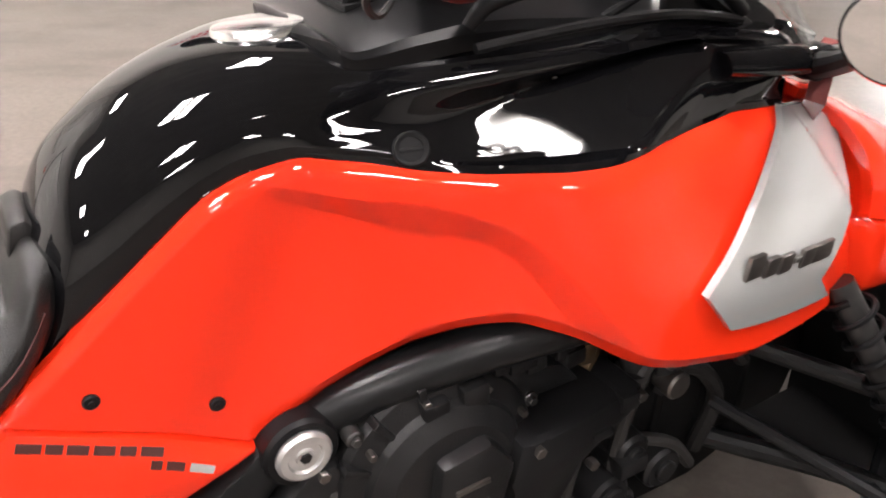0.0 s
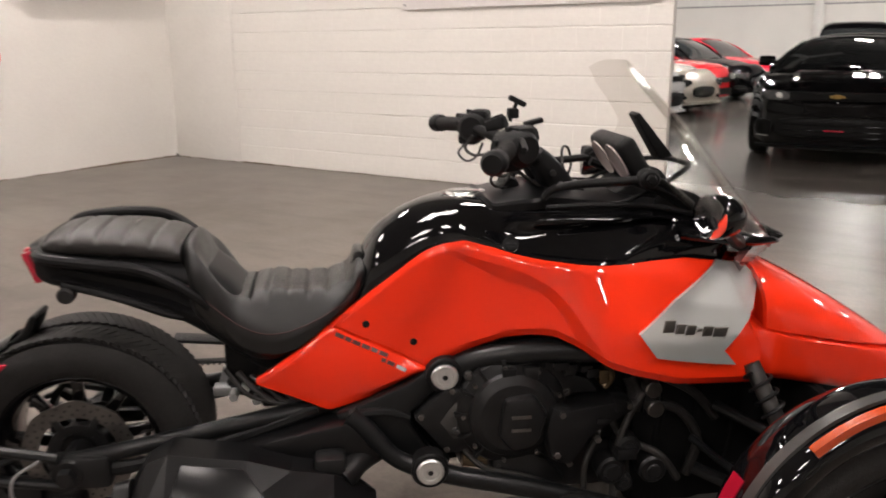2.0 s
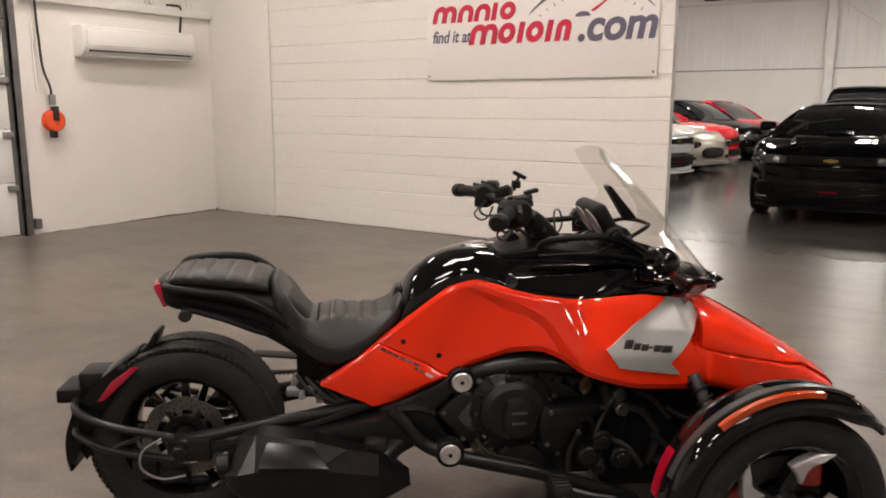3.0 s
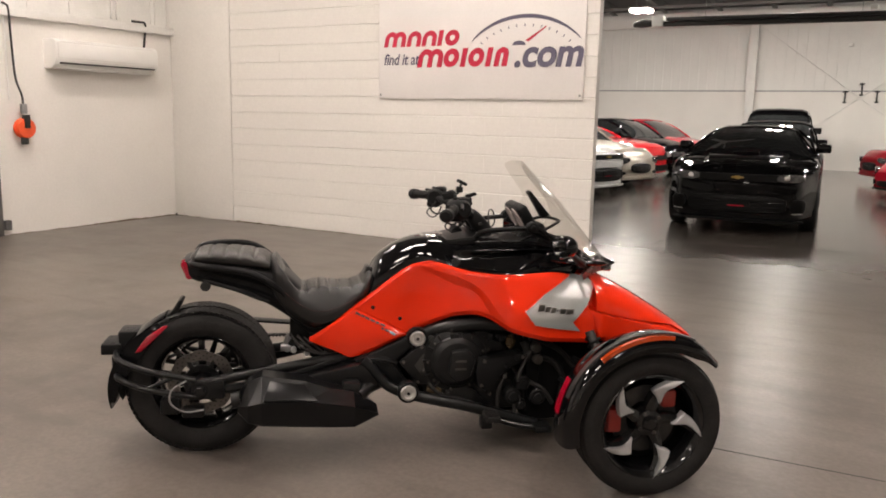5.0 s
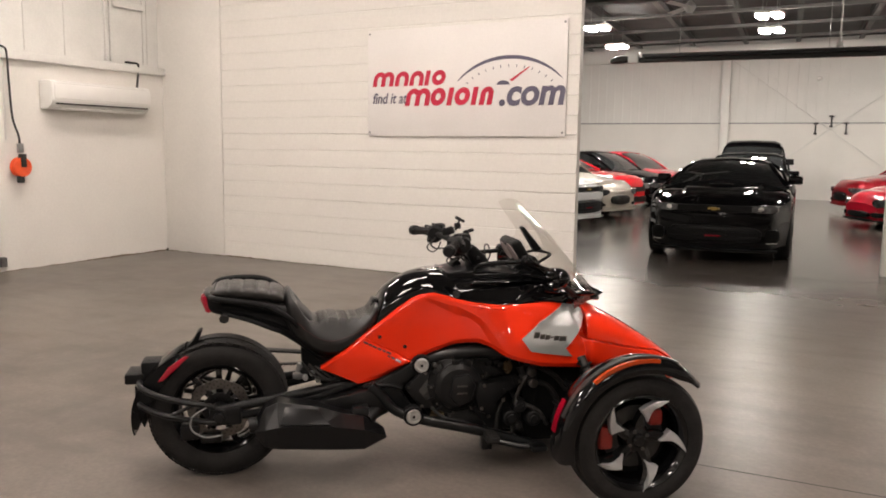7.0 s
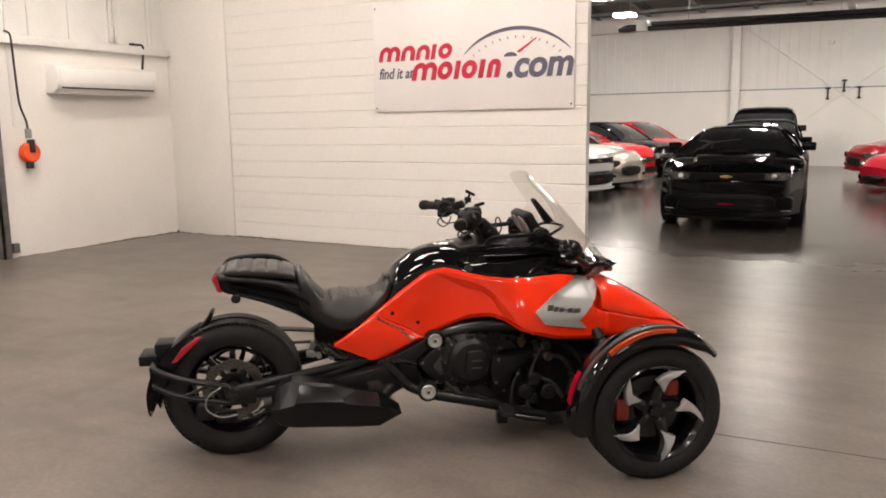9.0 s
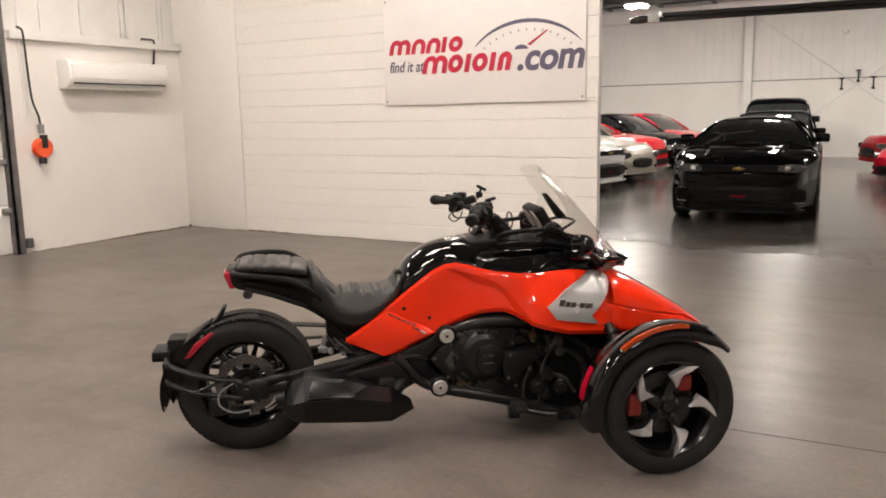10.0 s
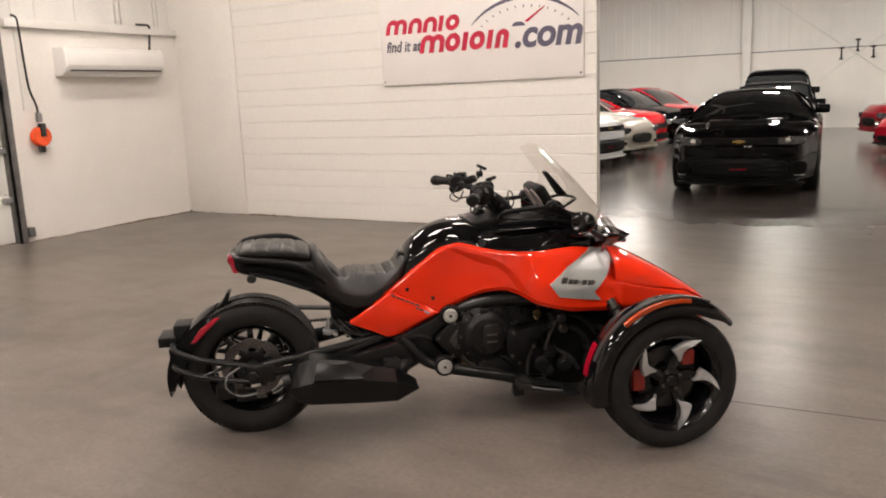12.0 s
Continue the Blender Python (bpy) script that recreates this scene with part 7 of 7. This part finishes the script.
def car_body(k):
    """Lower body: rings from nose to tail; wheel arches lift the lower edge."""
    top = table([*k["hood"], ((k["hood"][-1][0] + k["deck"][0][0]) / 2, k["belt"] + 0.01), *k["deck"]])
    bm = bmesh.new()
    rings = []
    for x in np.concatenate([np.linspace(0, 0.5, 16), np.linspace(0.54, k["L"] - 0.4, 90), np.linspace(k["L"] - 0.36, k["L"], 12)]):
        f = min(1.0, math.sqrt(max(0.0, (x + 0.015) / 0.55)))
        b = min(1.0, math.sqrt(max(0.0, (k["L"] - x + 0.02) / 0.45)))
        w = k["W"] * (1 - k["nose"] * (1 - f) - k["taper"] * (1 - b) - 0.025 * (1 - smoothstep(0.4, 1.2, x)))
        low = k["low"] + 0.05 * (1 - b)
        for c in k["wheels"]:
            d = abs(x + c)
            r = k["R"] + 0.055
            if d < r:
                low = max(low, k["R"] + math.sqrt(r * r - d * d) - 0.01)
        t = max(top(x), low + 0.1)
        h = t - low
        prof = [(0.0, low), (0.88, low), (0.97, low + 0.05 * h), (1.0, low + 0.25 * h), (1.0, low + 0.50 * h), (0.985, low + 0.66 * h), (0.965, low + 0.76 * h), (0.93, low + 0.88 * h), (0.84, low + 0.965 * h), (0.62, t + 0.012), (0.50, t + 0.026), (0.30, t + 0.028), (0.0, t + 0.03)]
        bow = 1 - smoothstep(0.0, 0.9, x)
        at = lambda y: -x - (0.16 * y * y + 0.30 * y ** 6) * bow
        right = [(at(u * w), -u * w, z) for u, z in prof]
        left = [(at(u * w), u * w, z) for u, z in prof[-2:0:-1]]
        rings.append(right + left)
    skin(bm, rings)
    return bm


def cabin(k, inset, base, lift, grow=0.0):
    """The roof house: four-sided rings from screen foot to rear foot."""
    a, b = k["screen"]
    c, d = k["rear"]
    top = table([(a, k["belt"] - 0.02), ((a + b) / 2, (k["belt"] + k["roof"]) / 2 + 0.05), (b, k["roof"] - 0.012), ((b + c) / 2, k["roof"]), (c, k["roof"] - 0.02), ((c + d) / 2, (k["belt"] + k["roof"]) / 2 + 0.05), (d, k["belt"] - 0.01)])
    rings = []
    for x in np.linspace(a, d, 44):
        t = top(x) - lift
        u = (t - k["belt"]) / (k["roof"] - k["belt"])
        w0 = k["W"] * 0.90 - inset
        w1 = w0 + (k["cab"] - inset - w0) * max(u, 0)
        ring = [(-x, -w0, k["belt"] - 0.05), (-x, -(w0 + w1) / 2 - 0.02, (k["belt"] + t) / 2), (-x, -w1, t - 0.05 * max(u, 0)), (-x, -w1 * 0.8, t), (-x, 0, t + 0.018), (-x, w1 * 0.8, t), (-x, w1, t - 0.05 * max(u, 0)), (-x, (w0 + w1) / 2 + 0.02, (k["belt"] + t) / 2), (-x, w0, k["belt"] - 0.05)]
        rings.append(ring)
    return rings, top


def car(k, paint, m, label, face, group=""):
    ob = thing("parked_car", label, "car", m, group)
    P = PAINT[paint]
    body = part("body", car_body(k), P, ob, "", 38)
    rings, top = cabin(k, 0.0, k["belt"], 0.0)
    bm = bmesh.new()
    skin(bm, rings)
    part("glasshouse", bm, "car_window", ob, "dark tinted windows", 30)
    a, b = k["screen"]
    c, d = k["rear"]
    # roof skin and pillars over the glass
    bm = bmesh.new()
    rows = [[Vector(q) + Vector((0, 0, 0.010)) for q in r[2:7]] for r in rings if b - 0.10 <= -r[0][0] <= c + 0.12]
    f = [[bm.verts.new(q) for q in row] for row in rows]
    g = [[bm.verts.new(q - Vector((0, 0, 0.03))) for q in row] for row in rows]
    for s in (f, g):
        for p, q in zip(s, s[1:]):
            for n in range(4):
                bm.faces.new((p[n], p[n + 1], q[n + 1], q[n]))
    p, q = rim(f), rim(g)
    for n in range(len(p)):
        bm.faces.new((p[n], q[n], q[(n + 1) % len(p)], p[(n + 1) % len(p)]))
    part("roof", bm, P, ob)
    for s in (0, 1):
        for x0, x1 in ((a + 0.02, b - 0.02), (c + 0.02, d - 0.03)):
            bm = bmesh.new()
            line = []
            for r in rings:
                if x0 - 0.03 <= -r[0][0] <= x1 + 0.06:
                    line.append(r[6] if s else r[2])
            tube(bm, line, 0.028, 8, 2)
            part("pillar", bm, P, ob)
        mid = min(rings, key=lambda r: abs(-r[0][0] - (b + c) / 2 - 0.1))
        bm = bmesh.new()
        tube(bm, [mid[8] if s else mid[0], mid[7] if s else mid[1], mid[6] if s else mid[2]], 0.03, 8, 3)
        part("pillar", bm, P, ob)
    for c0 in k["wheels"]:
        for s in (-1, 1):
            y = s * (k["W"] - 0.11)
            bm = bmesh.new()
            revolve(bm, tyre_profile(k["R"], 0.22, k["R"] * 0.70), 48, Matrix.Translation((c0, y, k["R"])))
            wheel = part("wheel", bm, "rubber", ob, "black tyre")
            bm = bmesh.new()
            mw = Matrix.Translation((c0, y, k["R"])) @ Matrix.Diagonal((1, -s, 1, 1))
            revolve(bm, [(k["R"] * 0.62, -0.07), (k["R"] * 0.71, -0.095), (k["R"] * 0.72, -0.08), (k["R"] * 0.66, 0.0), (0.001, 0.0)], 40, mw)
            for n in range(5):
                prism(bm, [(0.03, -0.03), (k["R"] * 0.68, -0.022), (k["R"] * 0.68, 0.022), (0.03, 0.03)], -0.085, -0.05, 0.005, mw @ Matrix.Rotation(2 * math.pi * n / 5, 4, "Y"))
            part("rim", bm, "galv" if paint != "black" else "rimblack", wheel)
    for s in (-1, 1):
        x = -(a + 0.42)
        bm = bmesh.new()
        big = 1.35 if k is WAGON else 1.0
        box(bm, (x - 0.05, s * (k["W"] - 0.14) - 0.0, k["belt"] + 0.02), (x + 0.05, s * (k["W"] - 0.14) + s * 0.06, k["belt"] + 0.055), 0.01) if s > 0 else box(bm, (x - 0.05, -(k["W"] - 0.08), k["belt"] + 0.02), (x + 0.05, -(k["W"] - 0.14), k["belt"] + 0.055), 0.01)
        y0 = k["W"] - 0.10
        lo, hi = ((y0, y0 + 0.20 * big) if s > 0 else (-y0 - 0.20 * big, -y0))
        box(bm, (x - 0.06, lo, k["belt"] + 0.02), (x + 0.07, hi, k["belt"] + 0.02 + 0.125 * big), 0.03, None, 3)
        part("wing_mirror", bm, P if k is not WAGON else "car_trim", ob, "", 50)
    face(ob, k, P)
    return ob


def slab(ob, name, mat, y0, y1, z0, z1, x0, x1, bevel=0.01, lean=0.0, label="", curve=0.0):
    """A piece set into the front: across from y0 to y1, from z0 to z1; x runs back from the bumper's middle."""
    bm = bmesh.new()
    rows = []
    for y in np.linspace(y0, y1, 12):
        back = curve * y * y
        rows.append([(-x0 - back, y, z0), (-x0 - lean - back, y, z1), (-x1 - lean - back, y, z1), (-x1 - back, y, z0)])
    skin(bm, rows)
    return part(name, bm, mat, ob, label, 30)


def lamp_pair(ob, y0, y1, z0, z1, x, deep, curve, drop=0.0, mat="lamp_glass"):
    for s in (-1, 1):
        bm = bmesh.new()
        rows = []
        for u in np.linspace(0, 1, 10):
            y = y0 + (y1 - y0) * u
            back = curve * y * y
            rows.append([(-x - back, s * y, z0 + drop * u), (-x - 0.045 - back, s * y, z1 + drop * 0.4 * u), (-x - deep - back, s * y, z1 + drop * 0.4 * u), (-x - deep - back, s * y, z0 + drop * u)])
        skin(bm, rows)
        part("headlamp", bm, mat, ob, "clear headlamp", 30)


def hoop(ob, name, mat, y0, y1, z0, z1, depth, label="", pinch=0.0, k=None, x0=0.0, e=4.0):
    """A rounded panel set into the bumper's curve: a superellipse outline, slightly proud, following the nose."""
    w, h = (y1 - y0) / 2, (z1 - z0) / 2
    cy, cz = (y0 + y1) / 2, (z0 + z1) / 2
    rows = []
    for g, d in ((1.0, -0.06), (1.0, depth), (0.92, depth + 0.008), (0.5, depth + 0.010)):
        row = []
        for a in np.linspace(0, 2 * math.pi, 40, endpoint=False):
            c, s_ = math.cos(a), math.sin(a)
            y = cy + w * g * math.copysign(abs(c) ** (2 / e), c)
            z = cz + h * g * math.copysign(abs(s_) ** (2 / e), s_) + pinch * abs(y - cy)
            row.append((-x0 - 0.16 * y * y - 0.30 * y ** 6 + d, y, z))
        rows.append(row)
    bm = bmesh.new()
    skin(bm, rows)
    return part(name, bm, mat, ob, label, 40)


def muscle_face(ob, k, P):
    """Slim upper grille under a brow, lamps in its ends, wide lower mouth, corner intakes, splitter."""
    hoop(ob, "grille", "car_trim", -0.66, 0.66, 0.685, 0.775, 0.012, "black slim upper grille", 0.0, k, -0.004, 6.0)
    hoop(ob, "bumper_bar", P, -0.70, 0.70, 0.525, 0.665, 0.020, "", 0.0, k, -0.010, 5.0)
    hoop(ob, "lower_intake", "car_trim", -0.60, 0.60, 0.27, 0.50, 0.018, "black lower intake", 0.0, k, -0.004, 4.0)
    for n in range(3):
        hoop(ob, "intake_bar", "car_trim" if P.name == "car_white" else P, -0.56, 0.56, 0.30 + 0.06 * n, 0.312 + 0.06 * n, 0.026, "", 0.0, k, -0.004, 4.0)
    for s in (-1, 1):
        a, b = sorted((s * 0.47, s * 0.79))
        hoop(ob, "headlamp", "lamp_glass", a, b, 0.680, 0.785, 0.020, "clear headlamp in the grille's end", 0.0, k, 0.0, 3.0)
        a, b = sorted((s * 0.545, s * 0.62))
        hoop(ob, "lamp_ring", "chrome", a, b, 0.700, 0.770, 0.024, "", 0.0, k, 0.0, 2.0)
        a, b = sorted((s * 0.64, s * 0.82))
        hoop(ob, "side_intake", "car_trim", a, b, 0.30, 0.47, 0.014, "", 0.0, k, -0.004, 3.0)
        a, b = sorted((s * 0.66, s * 0.80))
        hoop(ob, "fog_strip", "chrome", a, b, 0.285, 0.297, 0.028, "", 0.0, k, -0.006, 3.0)
    hoop(ob, "splitter", "car_trim" if P.name == "car_black" else P, -0.80, 0.80, 0.165, 0.20, 0.045, "front splitter lip", 0.0, k, -0.01, 6.0)
    bm = bmesh.new()
    prism(bm, [(-0.075, 0.720), (-0.03, 0.720), (-0.027, 0.710), (0.03, 0.710), (0.033, 0.720), (0.078, 0.720), (0.072, 0.742), (0.033, 0.742), (0.03, 0.752), (-0.03, 0.752), (-0.033, 0.742), (-0.072, 0.742)], -0.02, 0.02, 0, Matrix.Translation((0.020, 0, 0)) @ Matrix.Rotation(radians(90), 4, "Z"))
    part("badge", bm, "gold", ob, "small gold badge", 0)
    slab(ob, "plate", "car_trim", -0.17, 0.17, 0.36, 0.46, -0.034, 0.05, 0, 0, "dark blank front plate")
    slab(ob, "plate_bar", "redlens", -0.10, 0.10, 0.365, 0.380, -0.040, 0.0, 0, 0, "small red bar on the plate")
    # raised hood panel between two creases, with a cowl scoop
    top = table([*k["hood"], (2.6, 1.0)])
    for w0, w1, x0, x1, e0, nm in ((0.44, 0.60, 0.10, 1.50, 0.034, "hood_bulge"), (0.17, 0.24, 0.75, 1.42, 0.062, "hood_scoop")):
        bm = bmesh.new()
        rows = []
        for x in np.linspace(x0, x1, 24):
            u = (x - x0) / (x1 - x0)
            w = w0 + (w1 - w0) * u
            e = e0 * smoothstep(0.0, 0.25, u)
            z = top(x) + 0.020
            rows.append([(-x, -w, z - 0.03), (-x, -w, z), (-x, -w * 0.90, z + e), (-x, -w * 0.4, z + e * 1.12), (-x, 0, z + e * 1.15), (-x, w * 0.4, z + e * 1.12), (-x, w * 0.90, z + e), (-x, w, z), (-x, w, z - 0.03)])
        skin(bm, rows)
        part(nm, bm, P, ob, "", 24)


def coupe_face(ob, k, P):
    slab(ob, "grille", "car_trim", -0.55, 0.55, 0.50, 0.66, -0.006, 0.2, 0, 0.05, "black grille", 0.03)
    lamp_pair(ob, 0.58, 0.80, 0.56, 0.68, 0.0, 0.25, 0.06, 0.02)
    slab(ob, "lower_intake", "car_trim", -0.60, 0.60, 0.24, 0.38, -0.006, 0.2, 0, 0.0, "", 0.03)


def sedan_face(ob, k, P):
    hoop(ob, "grille", "car_trim", -0.36, 0.36, 0.33, 0.53, 0.012, "dark oval grille", 0.0, k, -0.006, 2.6)
    for n in range(4):
        hoop(ob, "grille_bar", "chrome", -0.31, 0.31, 0.375 + 0.034 * n, 0.385 + 0.034 * n, 0.022, "", 0.0, k, -0.006, 4.0)
    for s in (-1, 1):
        a, b = sorted((s * 0.46, s * 0.84))
        hoop(ob, "headlamp", "lamp_glass", a, b, 0.525, 0.655, 0.020, "large almond headlamp", 0.10, k, -0.01, 2.2)
        a, b = sorted((s * 0.55, s * 0.80))
        hoop(ob, "fog_lamp", "car_trim", a, b, 0.30, 0.37, 0.012, "", 0.0, k, -0.004, 2.4)
    hoop(ob, "bumper_lip", P, -0.78, 0.78, 0.205, 0.255, 0.030, "", 0.0, k, -0.004, 5.0)


def sport_face(ob, k, P):
    for s in (-1, 1):
        a, b = sorted((s * 0.50, s * 0.80))
        hoop(ob, "headlamp", "lamp_glass", a, b, 0.43, 0.60, 0.014, "rounded clear headlamp", 0.06, k, 0.02, 2.0)
        a, b = sorted((s * 0.50, s * 0.78))
        hoop(ob, "side_intake", "car_trim", a, b, 0.24, 0.34, 0.012, "", 0.0, k, -0.004, 2.6)
    hoop(ob, "lower_intake", "car_trim", -0.40, 0.40, 0.22, 0.34, 0.012, "dark lower intake", 0.0, k, -0.004, 3.0)
    hoop(ob, "lip", "car_trim", -0.78, 0.78, 0.15, 0.19, 0.028, "", 0.0, k, -0.004, 5.0)


def wagon_face(ob, k, P):
    slab(ob, "grille", "car_trim", -0.55, 0.55, 0.72, 0.94, -0.008, 0.1, 0, 0.0, "dark grille", 0.03)
    lamp_pair(ob, 0.60, 0.84, 0.72, 0.93, -0.01, 0.2, 0.05)


M["car_window"] = material("car_window", (0.020, 0.022, 0.023), 0.05, coat=0.6, spec=0.5)
car(COUPE, "black", pose(-0.36, 8.62, 0, 0, 0, -86), "glossy black coupe with a gold badge, parked nose out", muscle_face)
car(SEDAN, "black", pose(-0.78, 14.1, 0, 0, 0, -86), "black sedan parked behind the black coupe", coupe_face)
car(WAGON, "black", pose(-1.50, 20.4, 0, 0, 0, -86), "black boxy off-roader by the back wall", wagon_face)
car(COUPE, "white", pose(-3.38, 12.6, 0, 0, 0, -14), "white coupe with dark intakes in the row", muscle_face, "row of parked cars")
car(SEDAN, "champagne", pose(-3.30, 14.7, 0, 0, 0, -16), "champagne silver sedan in the row", sedan_face, "row of parked cars")
car(COUPE, "red", pose(-3.62, 17.0, 0, 0, 0, -14), "red coupe in the row", coupe_face, "row of parked cars")
car(SEDAN, "black", pose(-3.25, 19.3, 0, 0, 0, -14), "black sedan in the row", sedan_face, "row of parked cars")
car(SEDAN, "bright_red", pose(-3.0, 21.4, 0, 0, 0, -14), "cherry red sedan at the row's end", sedan_face, "row of parked cars")
car(SEDAN, "dark_red", pose(0.75, 20.2, 0, 0, 0, 205), "dark red sedan parked across the hall", sedan_face)
car(SPORT, "bright_red", pose(1.22, 15.9, 0, 0, 0, 207), "bright red low sports car parked across the hall", sport_face)

# ---- painted blocks of the north wall ----
def block(length):
    """A block whose long edges are softened; its ends butt tightly."""
    bm = bmesh.new()
    prof = [(0.003, 0.001), (0.001, 0.002), (-0.0025, 0.0045), (-0.0055, 0.0095), (-0.0055, 0.1935), (-0.0025, 0.1985), (0.001, 0.201), (0.003, 0.202)]
    skin(bm, [[(x, y, z) for y, z in prof] for x in (0.0004, length - 0.0004)])
    return finish(bm, "block", M["block_paint"], 0)


block_mesh, half_mesh = block(0.406), block(0.203)
for row in range(18):
    x = -6.12
    odd = row % 2
    step = random.uniform(-0.0016, 0.0016)
    if odd:
        cells = [(x, True)] + [(x + 0.203 + 0.406 * k, False) for k in range(11)] + [(x + 0.203 + 0.406 * 11, True)]
    else:
        cells = [(x + 0.406 * k, False) for k in range(11)] + [(x + 0.406 * 11, True), (x + 0.406 * 11 + 0.203, True)]
    for bx, half in cells:
        ob = new("block", half_mesh if half else block_mesh)
        ob.parent = wall_n
        ob.location = (bx, WALL_Y + step + random.uniform(-0.0003, 0.0003), row * 0.203)
